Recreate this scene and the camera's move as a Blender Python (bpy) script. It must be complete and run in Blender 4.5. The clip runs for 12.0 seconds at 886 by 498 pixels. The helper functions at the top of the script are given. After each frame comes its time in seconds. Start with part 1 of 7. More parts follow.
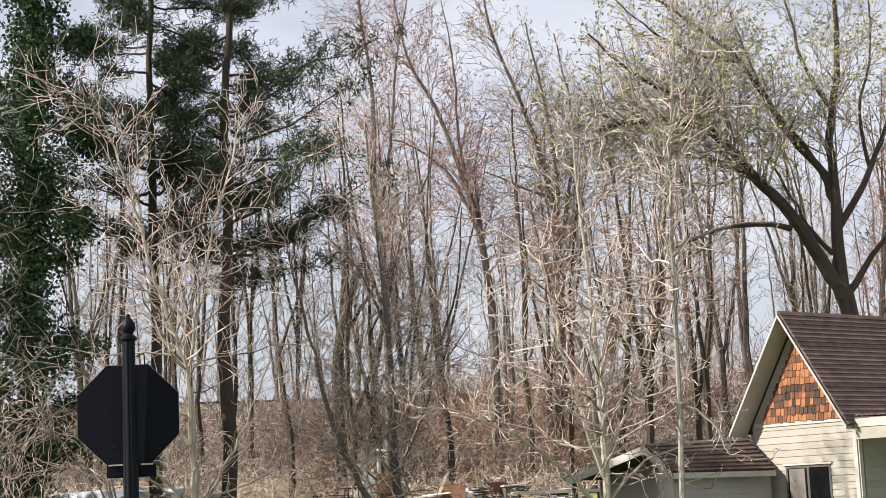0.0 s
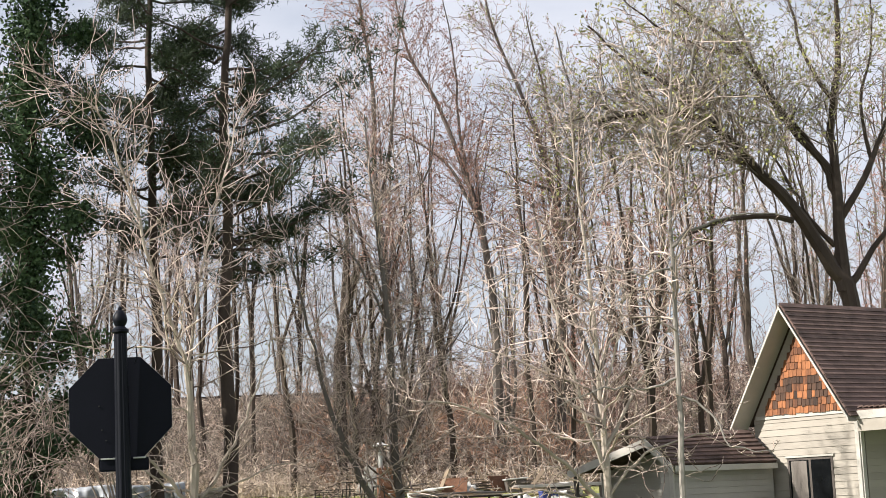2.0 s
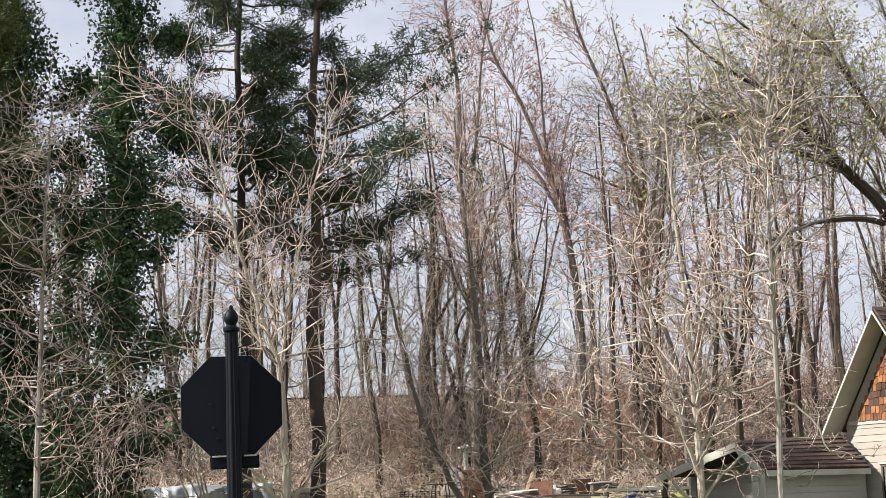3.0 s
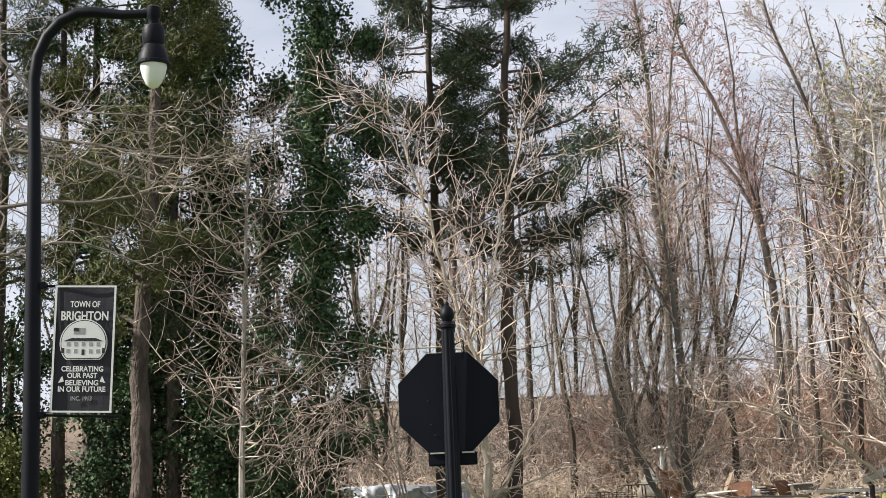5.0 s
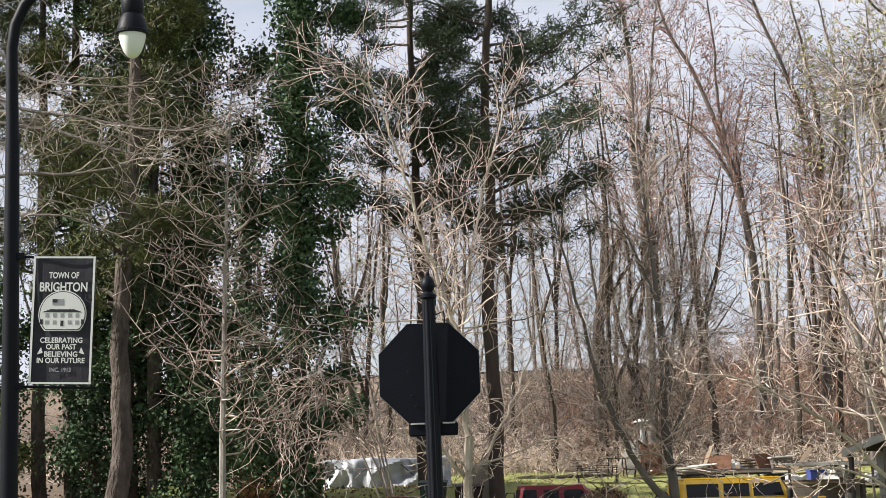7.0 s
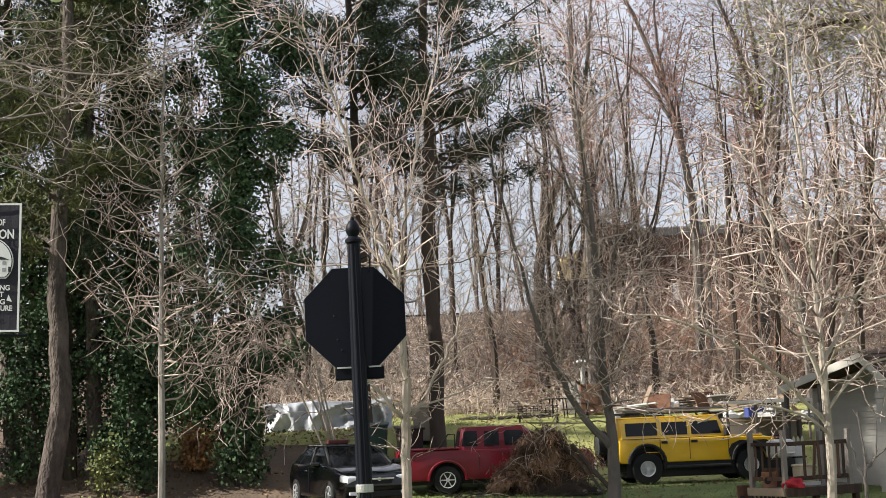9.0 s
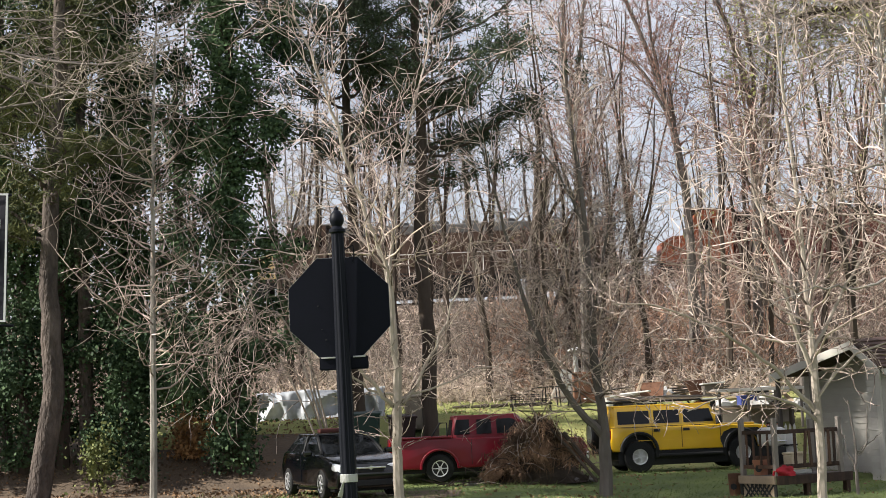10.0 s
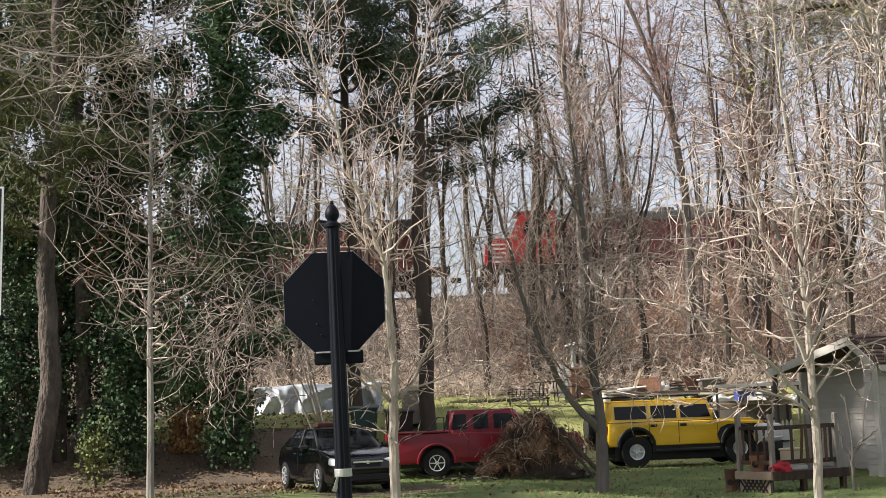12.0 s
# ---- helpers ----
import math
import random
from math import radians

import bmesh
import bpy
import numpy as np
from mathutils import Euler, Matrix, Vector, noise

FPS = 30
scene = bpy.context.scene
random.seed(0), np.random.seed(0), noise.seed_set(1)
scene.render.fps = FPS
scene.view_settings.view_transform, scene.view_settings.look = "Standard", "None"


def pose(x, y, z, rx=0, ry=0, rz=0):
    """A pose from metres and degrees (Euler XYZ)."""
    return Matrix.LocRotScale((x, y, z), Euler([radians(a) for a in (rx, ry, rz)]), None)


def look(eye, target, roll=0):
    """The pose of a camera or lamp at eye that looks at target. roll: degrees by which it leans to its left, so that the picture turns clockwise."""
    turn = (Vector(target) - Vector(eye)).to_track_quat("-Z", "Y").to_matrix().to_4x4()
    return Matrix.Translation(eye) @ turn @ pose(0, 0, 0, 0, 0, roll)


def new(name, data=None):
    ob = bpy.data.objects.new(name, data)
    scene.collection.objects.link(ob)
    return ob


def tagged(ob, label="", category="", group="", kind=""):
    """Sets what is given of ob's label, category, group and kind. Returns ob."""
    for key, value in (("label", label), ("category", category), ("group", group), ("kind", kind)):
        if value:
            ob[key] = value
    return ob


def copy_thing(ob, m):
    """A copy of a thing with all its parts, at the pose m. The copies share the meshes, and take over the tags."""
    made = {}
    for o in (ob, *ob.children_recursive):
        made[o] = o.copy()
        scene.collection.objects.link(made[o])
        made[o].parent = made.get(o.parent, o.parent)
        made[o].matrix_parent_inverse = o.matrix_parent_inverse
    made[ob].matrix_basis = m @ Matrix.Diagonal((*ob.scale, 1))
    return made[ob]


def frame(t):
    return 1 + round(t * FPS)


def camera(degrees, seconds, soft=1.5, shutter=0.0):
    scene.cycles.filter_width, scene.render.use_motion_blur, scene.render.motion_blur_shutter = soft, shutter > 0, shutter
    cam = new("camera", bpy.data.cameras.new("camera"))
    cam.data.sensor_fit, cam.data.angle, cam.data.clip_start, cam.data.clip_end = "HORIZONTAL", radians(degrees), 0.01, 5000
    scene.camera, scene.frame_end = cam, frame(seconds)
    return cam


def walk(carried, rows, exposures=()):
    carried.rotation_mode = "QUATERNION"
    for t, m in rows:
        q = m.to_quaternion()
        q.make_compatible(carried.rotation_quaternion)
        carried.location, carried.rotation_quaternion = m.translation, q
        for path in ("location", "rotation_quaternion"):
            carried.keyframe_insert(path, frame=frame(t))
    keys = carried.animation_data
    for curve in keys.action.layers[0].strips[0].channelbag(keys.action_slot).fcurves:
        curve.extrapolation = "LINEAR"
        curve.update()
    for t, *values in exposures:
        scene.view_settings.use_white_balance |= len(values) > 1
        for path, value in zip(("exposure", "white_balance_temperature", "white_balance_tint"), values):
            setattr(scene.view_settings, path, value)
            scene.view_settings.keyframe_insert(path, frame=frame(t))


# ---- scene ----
cam = camera(31.28, 12.0, soft=0.7)
PATH = [
    (0, look((0.179, -0.23, 1.698), (6.205, 48.75, 9.742), -2.21)),
    (0.5, look((0.229, -0.198, 1.695), (6.566, 48.748, 9.703), -2.42)),
    (1, look((0.279, -0.175, 1.696), (6.731, 48.772, 9.605), -2.58)),
    (1.5, look((0.323, -0.15, 1.697), (6.615, 48.829, 9.538), -2.58)),
    (2, look((0.255, -0.128, 1.684), (6.194, 48.89, 9.553), -2.43)),
    (2.5, look((0.093, -0.099, 1.673), (5.147, 49.0, 9.658), -2.16)),
    (3, look((0.031, -0.086, 1.672), (3.466, 49.142, 9.724), -1.83)),
    (3.5, look((0.018, -0.091, 1.679), (1.482, 49.235, 9.725), -1.62)),
    (3.7, look((-0.012, -0.071, 1.676), (0.763, 49.269, 9.736), -1.50)),
    (5.3, look((-0.213, 0.07, 1.641), (-2.954, 49.304, 9.918), -1.52)),
    (5.5, look((-0.223, 0.093, 1.633), (-3.054, 49.323, 9.902), -1.48)),
    (6, look((-0.229, 0.101, 1.614), (-3.045, 49.352, 9.766), -1.39)),
    (6.5, look((-0.217, 0.096, 1.621), (-2.681, 49.412, 9.487), -1.41)),
    (7, look((-0.191, 0.09, 1.624), (-2.053, 49.496, 9.077), -1.56)),
    (7.5, look((-0.167, 0.083, 1.629), (-1.459, 49.569, 8.658), -1.76)),
    (7.7, look((-0.171, 0.081, 1.625), (-1.191, 49.606, 8.425), -2.05)),
    (9.3, look((0.005, 0.071, 1.628), (-0.083, 49.773, 7.078), -2.33)),
    (9.5, look((0.031, 0.066, 1.63), (-0.062, 49.776, 7.01), -2.44)),
    (10, look((0.043, 0.067, 1.635), (0.008, 49.793, 6.859), -2.41)),
    (10.5, look((0.069, 0.07, 1.635), (0.183, 49.805, 6.774), -2.29)),
    (11, look((0.073, 0.062, 1.636), (0.361, 49.803, 6.713), -2.19)),
    (11.5, look((0.074, 0.06, 1.638), (0.363, 49.805, 6.676), -2.14)),
    (12, look((0.069, 0.072, 1.637), (0.069, 49.816, 6.689), -2.21)),
]
walk(cam, PATH)

# ---- sky, sun, exposure ----
SUN_TO = Vector((-0.80, -0.14, 0.58)).normalized()
sun_data = bpy.data.lights.new("sun", "SUN")
sun_data.energy, sun_data.angle, sun_data.color = 5.0, radians(0.6), (1.0, 0.95, 0.88)
sun = new("sun", sun_data)
sun.matrix_world = look((-40, -10, 30), Vector((-40, -10, 30)) - SUN_TO)
scene.view_settings.exposure = 0.90

world = bpy.data.worlds.new("world")
scene.world = world
world.use_nodes = True
wn, wl = world.node_tree.nodes, world.node_tree.links
wn.clear()
sky = wn.new("ShaderNodeTexSky")
sky.sky_type, sky.sun_disc = "NISHITA", False
sky.sun_elevation = math.asin(SUN_TO.z)
sky.sun_rotation = math.atan2(SUN_TO.x, SUN_TO.y)
sky.air_density, sky.dust_density, sky.ozone_density = 1.0, 2.0, 1.0
tc = wn.new("ShaderNodeTexCoord")
mp = wn.new("ShaderNodeMapping")
mp.inputs["Scale"].default_value = (2.2, 2.2, 5.0)
cl = wn.new("ShaderNodeTexNoise")
cl.inputs["Scale"].default_value, cl.inputs["Detail"].default_value = 2.4, 6.0
rp = wn.new("ShaderNodeValToRGB")
rp.color_ramp.elements[0].position, rp.color_ramp.elements[1].position = 0.30, 0.62
rp.color_ramp.elements[0].color, rp.color_ramp.elements[1].color = (0.45, 0.45, 0.45, 1), (0.95, 0.95, 0.95, 1)
mx = wn.new("ShaderNodeMix")
mx.data_type = "RGBA"
mx.inputs["B"].default_value = (6.3, 6.5, 7.3, 1)
bg = wn.new("ShaderNodeBackground")
bg.inputs["Strength"].default_value = 0.071
wo = wn.new("ShaderNodeOutputWorld")
wl.new(tc.outputs["Generated"], mp.inputs["Vector"])
wl.new(mp.outputs["Vector"], cl.inputs["Vector"])
wl.new(cl.outputs["Fac"], rp.inputs["Fac"])
wl.new(rp.outputs["Color"], mx.inputs["Factor"])
wl.new(sky.outputs["Color"], mx.inputs["A"])
wl.new(mx.outputs["Result"], bg.inputs["Color"])
wl.new(bg.outputs["Background"], wo.inputs["Surface"])


# ---- materials ----
def material(name, color, color2=None, rough=0.8, metal=0.0, scale=6.0, fine=60.0, bump=0.3, spec=0.3, stretch=(1, 1, 1), coat=0.0, island=0.0, vary=0.0, dist=0.02):
    """A principled surface whose colour runs between two tones at two scales, with fine relief."""
    m = bpy.data.materials.new(name)
    m.use_nodes = True
    n, l = m.node_tree.nodes, m.node_tree.links
    b = n["Principled BSDF"]
    b.inputs["Roughness"].default_value, b.inputs["Metallic"].default_value = rough, metal
    b.inputs["Specular IOR Level"].default_value, b.inputs["Coat Weight"].default_value = spec, coat
    b.inputs["Coat Roughness"].default_value = 0.06
    color2 = color2 or tuple(c * 0.7 for c in color)
    t = n.new("ShaderNodeTexCoord")
    mpn = n.new("ShaderNodeMapping")
    mpn.inputs["Scale"].default_value = stretch
    l.new(t.outputs["Object"], mpn.inputs["Vector"])
    big, small = n.new("ShaderNodeTexNoise"), n.new("ShaderNodeTexNoise")
    big.inputs["Scale"].default_value, small.inputs["Scale"].default_value = scale, fine
    big.inputs["Detail"].default_value = small.inputs["Detail"].default_value = 3.0
    l.new(mpn.outputs["Vector"], big.inputs["Vector"])
    l.new(mpn.outputs["Vector"], small.inputs["Vector"])
    add = n.new("ShaderNodeMath")
    add.operation = "MULTIPLY_ADD"
    add.inputs[1].default_value = 0.5
    l.new(small.outputs["Fac"], add.inputs[0])
    half = n.new("ShaderNodeMath")
    half.operation = "MULTIPLY_ADD"
    half.inputs[1].default_value, half.inputs[2].default_value = 1.6, -0.55
    l.new(big.outputs["Fac"], half.inputs[0])
    l.new(half.outputs[0], add.inputs[2])
    fac = add.outputs[0]
    if island or vary:
        src = n.new("ShaderNodeNewGeometry").outputs["Random Per Island"] if island else n.new("ShaderNodeObjectInfo").outputs["Random"]
        more = n.new("ShaderNodeMath")
        more.operation = "MULTIPLY_ADD"
        more.inputs[1].default_value = island or vary
        l.new(src, more.inputs[0])
        sub = n.new("ShaderNodeMath")
        sub.operation, sub.inputs[1].default_value = "SUBTRACT", 0.5 * (island or vary)
        l.new(fac, sub.inputs[0])
        l.new(sub.outputs[0], more.inputs[2])
        fac = more.outputs[0]
    mix = n.new("ShaderNodeMix")
    mix.data_type = "RGBA"
    mix.inputs["A"].default_value, mix.inputs["B"].default_value = (*color2, 1), (*color, 1)
    l.new(fac, mix.inputs["Factor"])
    l.new(mix.outputs["Result"], b.inputs["Base Color"])
    if bump:
        bp = n.new("ShaderNodeBump")
        bp.inputs["Strength"].default_value, bp.inputs["Distance"].default_value = bump, dist
        l.new(small.outputs["Fac"], bp.inputs["Height"])
        l.new(bp.outputs["Normal"], b.inputs["Normal"])
    return m


M = {}
M["grass"] = material("grass", (0.155, 0.19, 0.055), (0.06, 0.085, 0.032), 0.95, scale=0.7, fine=12, bump=0.8, dist=0.05)
# grass of the far lawn, with the sun on it put into a yellower tone
M["sunlit_lawn"] = material("sunlit_lawn", (0.34, 0.32, 0.115), (0.155, 0.18, 0.055), 0.95, scale=0.5, fine=12, bump=0.8, dist=0.05)
M["leaf_litter"] = material("leaf_litter", (0.16, 0.115, 0.075), (0.07, 0.053, 0.04), 0.95, scale=0.9, fine=14, bump=0.8, dist=0.05)
M["embankment"] = material("embankment", (0.24, 0.185, 0.14), (0.09, 0.068, 0.052), 0.95, scale=0.3, fine=5, bump=0.8, dist=0.1)
M["asphalt"] = material("asphalt", (0.085, 0.08, 0.075), (0.05, 0.05, 0.05), 0.9, scale=0.5, fine=40, bump=0.4)
M["gravel"] = material("gravel", (0.25, 0.23, 0.21), (0.13, 0.12, 0.11), 0.95, scale=0.8, fine=20, bump=0.6)
M["black_paint"] = material("black_paint", (0.006, 0.007, 0.011), (0.003, 0.004, 0.008), 0.5, scale=3, fine=50, bump=0.1, spec=0.13)
M["sign_back"] = material("sign_back", (0.005, 0.006, 0.012), (0.003, 0.004, 0.008), 0.6, scale=3, fine=40, bump=0.05, spec=0.12)
M["pale_metal"] = material("pale_metal", (0.5, 0.5, 0.48), None, 0.4, 0.6)
M["lamp_glass"] = material("lamp_glass", (0.74, 0.75, 0.76), (0.64, 0.65, 0.66), 0.25, scale=4, bump=0.0, spec=0.5)
M["banner_dark"] = material("banner_dark", (0.022, 0.020, 0.030), (0.014, 0.013, 0.02), 0.7, scale=2, fine=80, bump=0.2)
M["banner_white"] = material("banner_white", (0.62, 0.62, 0.62), (0.5, 0.5, 0.5), 0.7, scale=2, fine=80, bump=0.1)
M["banner_grey"] = material("banner_grey", (0.28, 0.28, 0.30), (0.2, 0.2, 0.22), 0.7, scale=2, fine=80, bump=0.1)
M["bark_pale"] = material("bark_pale", (0.47, 0.41, 0.345), (0.20, 0.165, 0.135), 0.9, scale=2.0, fine=22, bump=0.6, stretch=(1, 1, 0.4))
M["bark_slim"] = material("bark_slim", (0.36, 0.33, 0.295), (0.11, 0.097, 0.084), 0.9, scale=3.4, fine=22, bump=0.6, stretch=(1, 1, 0.4))
M["twig_pale"] = material("twig_pale", (0.68, 0.555, 0.485), (0.10, 0.068, 0.058), 0.85, scale=0.7, fine=9, bump=0.0, island=1.1)
M["twig_red"] = material("twig_red", (0.42, 0.28, 0.23), (0.12, 0.08, 0.065), 0.85, scale=0.5, fine=9, bump=0.0, island=1.0)
M["bark_grey"] = material("bark_grey", (0.175, 0.152, 0.135), (0.075, 0.064, 0.056), 0.95, scale=1.5, fine=16, bump=0.8, stretch=(1, 1, 0.35))
M["twig_grey"] = material("twig_grey", (0.44, 0.37, 0.315), (0.10, 0.082, 0.07), 0.9, scale=0.5, fine=8, bump=0.0, island=1.0)
M["grass_blade"] = material("grass_blade", (0.17, 0.215, 0.06), (0.06, 0.09, 0.028), 0.8, scale=0.5, fine=6, bump=0.0, island=0.8)
# brighter copy of dead_leaf; sunlight on the leaves is put into the orange
M["leaf_sunlit"] = material("leaf_sunlit", (0.46, 0.25, 0.10), (0.17, 0.09, 0.045), 0.85, scale=0.6, fine=6, bump=0.0, island=0.9)
M["dead_leaf"] = material("dead_leaf", (0.28, 0.17, 0.09), (0.10, 0.065, 0.04), 0.85, scale=0.6, fine=6, bump=0.0, island=0.9)
M["bark_dark"] = material("bark_dark", (0.085, 0.065, 0.05), (0.04, 0.03, 0.025), 0.95, scale=1.5, fine=14, bump=0.9, stretch=(1, 1, 0.3))
M["bark_pine"] = material("bark_pine", (0.155, 0.125, 0.105), (0.022, 0.018, 0.016), 0.95, scale=3.2, fine=11, bump=1.0, stretch=(1, 1, 0.4), dist=0.14)
M["needles"] = material("needles", (0.065, 0.090, 0.040), (0.014, 0.026, 0.014), 0.7, scale=0.35, fine=3, bump=0.0, island=0.6)
M["ivy"] = material("ivy", (0.095, 0.150, 0.068), (0.015, 0.033, 0.018), 0.7, scale=0.4, fine=3, bump=0.0, island=0.7, spec=0.15)
# brighter copy of the needles; sun on the boughs is put into its colour
M["needles_sunlit"] = material("needles_sunlit", (0.15, 0.155, 0.045), (0.022, 0.036, 0.014), 0.7, scale=0.35, fine=3, bump=0.0, island=0.7)
# yellow-green shrub leaves, made lighter than ivy to hold the sun on them
M["ivy_sunlit"] = material("ivy_sunlit", (0.22, 0.235, 0.08), (0.07, 0.09, 0.03), 0.7, scale=0.6, fine=4, bump=0.0, island=0.8, spec=0.2)
M["bud_green"] = material("bud_green", (0.37, 0.38, 0.14), (0.22, 0.22, 0.085), 0.8, scale=0.5, fine=4, bump=0.0, island=0.6)
M["bud_red"] = material("bud_red", (0.40, 0.20, 0.155), (0.24, 0.11, 0.085), 0.8, scale=0.5, fine=4, bump=0.0, island=0.6)
M["brush_tan"] = material("brush_tan", (0.82, 0.68, 0.575), (0.19, 0.142, 0.118), 0.9, scale=0.25, fine=4, bump=0.0, island=1.1)
M["brush_rust"] = material("brush_rust", (0.60, 0.38, 0.27), (0.16, 0.09, 0.065), 0.9, scale=0.25, fine=4, bump=0.0, island=1.1)
M["siding"] = material("siding", (0.37, 0.335, 0.285), (0.29, 0.26, 0.22), 0.7, scale=1.0, fine=25, bump=0.15, stretch=(1, 1, 3), vary=0.5)
M["siding_grey"] = material("siding_grey", (0.42, 0.40, 0.36), (0.33, 0.31, 0.28), 0.75, scale=1.0, fine=25, bump=0.15, vary=0.5)
M["white_trim"] = material("white_trim", (0.52, 0.49, 0.44), (0.36, 0.34, 0.30), 0.6, scale=1.5, fine=30, bump=0.1)
M["roof_shingle"] = material("roof_shingle", (0.15, 0.10, 0.085), (0.045, 0.031, 0.028), 0.95, scale=3.0, fine=40, bump=0.5, vary=0.9)
M["cedar"] = material("cedar", (0.34, 0.135, 0.055), (0.10, 0.042, 0.022), 0.75, scale=3.0, fine=30, bump=0.4, stretch=(3, 3, 0.6), vary=1.1)
M["cedar_dark"] = material("cedar_dark", (0.10, 0.055, 0.036), (0.035, 0.023, 0.018), 0.85, scale=3.0, fine=30, bump=0.4, stretch=(3, 3, 0.6), vary=0.9)
M["glass_dark"] = material("glass_dark", (0.008, 0.009, 0.010), None, 0.05, scale=1, bump=0.0, spec=0.22)
M["car_black"] = material("car_black", (0.002, 0.0025, 0.004), None, 0.10, scale=2, bump=0.0, coat=0.35, spec=0.45)
M["car_red"] = material("car_red", (0.19, 0.006, 0.016), (0.14, 0.005, 0.012), 0.35, scale=2, bump=0.0, coat=0.35, spec=0.25)
M["car_yellow"] = material("car_yellow", (0.72, 0.43, 0.008), (0.62, 0.36, 0.006), 0.35, scale=2, bump=0.0, coat=0.6, spec=0.5)
M["plastic_black"] = material("plastic_black", (0.018, 0.018, 0.018), None, 0.7, scale=4, fine=60, bump=0.1)
M["rubber"] = material("rubber", (0.016, 0.016, 0.016), None, 0.9, scale=4, fine=40, bump=0.3)
M["alloy"] = material("alloy", (0.66, 0.66, 0.66), (0.5, 0.5, 0.5), 0.3, 0.5, scale=6, bump=0.0)
M["chrome"] = material("chrome", (0.75, 0.75, 0.75), None, 0.15, 1.0, bump=0.0)
M["light_glass"] = material("light_glass", (0.85, 0.86, 0.88), (0.6, 0.6, 0.62), 0.12, scale=9, bump=0.0, spec=0.7)
M["tail_red"] = material("tail_red", (0.30, 0.01, 0.01), None, 0.15, bump=0.0)
# the dark second tone puts the shade of folds into the colour
M["tarp"] = material("tarp", (0.50, 0.525, 0.56), (0.13, 0.137, 0.15), 0.34, 0.0, scale=1.7, fine=6, bump=0.2, dist=0.03, spec=0.5)
M["bin_green"] = material("bin_green", (0.022, 0.05, 0.042), None, 0.6, scale=2, bump=0.1)
M["bin_dark"] = material("bin_dark", (0.028, 0.015, 0.014), None, 0.6, scale=2, bump=0.1)
M["bin_tan"] = material("bin_tan", (0.33, 0.28, 0.22), None, 0.7, scale=2, bump=0.1)
M["wood_grey"] = material("wood_grey", (0.14, 0.12, 0.105), (0.07, 0.06, 0.055), 0.9, scale=2, fine=30, bump=0.4, stretch=(1, 1, 0.2), vary=0.4)
M["wood_post"] = material("wood_post", (0.27, 0.24, 0.21), (0.15, 0.13, 0.115), 0.9, scale=2, fine=30, bump=0.4, stretch=(1, 1, 0.2), vary=0.4)
M["bin_cream"] = material("bin_cream", (0.62, 0.52, 0.38), (0.5, 0.42, 0.3), 0.6, scale=3, fine=20, bump=0.05)
M["wood_tan"] = material("wood_tan", (0.36, 0.28, 0.20), (0.23, 0.17, 0.12), 0.85, scale=2, fine=30, bump=0.4, vary=0.4)
M["rust_dark"] = material("rust_dark", (0.10, 0.028, 0.022), (0.06, 0.02, 0.016), 0.6, scale=3, fine=25, bump=0.1)
M["rust"] = material("rust", (0.20, 0.095, 0.055), (0.085, 0.045, 0.03), 0.9, scale=3, fine=25, bump=0.4)
M["terracotta"] = material("terracotta", (0.33, 0.15, 0.09), None, 0.85, scale=3, fine=25, bump=0.3)
M["white_plastic"] = material("white_plastic", (0.55, 0.54, 0.51), (0.42, 0.41, 0.39), 0.55, scale=2, bump=0.05)
M["cloth_red"] = material("cloth_red", (0.38, 0.02, 0.03), (0.24, 0.012, 0.02), 0.85, scale=6, fine=40, bump=0.4)
M["blue_tarp"] = material("blue_tarp", (0.05, 0.07, 0.25), None, 0.5, scale=3, fine=15, bump=0.4)
M["train_black"] = material("train_black", (0.022, 0.021, 0.021), (0.012, 0.012, 0.012), 0.6, scale=0.7, fine=10, bump=0.2)
M["train_orange"] = material("train_orange", (0.30, 0.085, 0.036), (0.17, 0.05, 0.025), 0.55, scale=0.7, fine=10, bump=0.1)
M["train_rust"] = material("train_rust", (0.14, 0.045, 0.034), (0.07, 0.027, 0.022), 0.65, scale=0.7, fine=10, bump=0.2)
M["train_dark_red"] = material("train_dark_red", (0.16, 0.045, 0.045), (0.08, 0.035, 0.035), 0.65, scale=0.5, fine=8, bump=0.2)
M["train_brown"] = material("train_brown", (0.10, 0.06, 0.042), (0.055, 0.034, 0.025), 0.7, scale=0.7, fine=10, bump=0.2)
M["train_cream"] = material("train_cream", (0.60, 0.46, 0.24), (0.48, 0.36, 0.18), 0.6, scale=0.7, fine=10, bump=0.1)
M["train_red"] = material("train_red", (0.46, 0.04, 0.04), (0.33, 0.026, 0.026), 0.5, scale=0.7, fine=10, bump=0.1)
M["train_grey"] = material("train_grey", (0.17, 0.165, 0.16), (0.09, 0.087, 0.085), 0.75, scale=0.5, fine=8, bump=0.2)
M["train_white"] = material("train_white", (0.72, 0.70, 0.68), (0.55, 0.53, 0.5), 0.6, scale=0.7, fine=10, bump=0.1)
M["rail_steel"] = material("rail_steel", (0.09, 0.07, 0.06), (0.05, 0.04, 0.035), 0.6, 0.5, scale=2, bump=0.2)
M["dead_needles"] = material("dead_needles", (0.37, 0.225, 0.14), (0.06, 0.038, 0.026), 0.95, scale=1, fine=8, bump=0.0, vary=1.2)


# ---- mesh helpers ----
def part(name, bm, mat, parent=None, label="", smooth=False):
    """Links a bmesh as one mesh object, under a thing or a part."""
    me = bpy.data.meshes.new(name)
    bm.to_mesh(me)
    bm.free()
    return mesh_part(name, me, mat, parent, label, smooth)


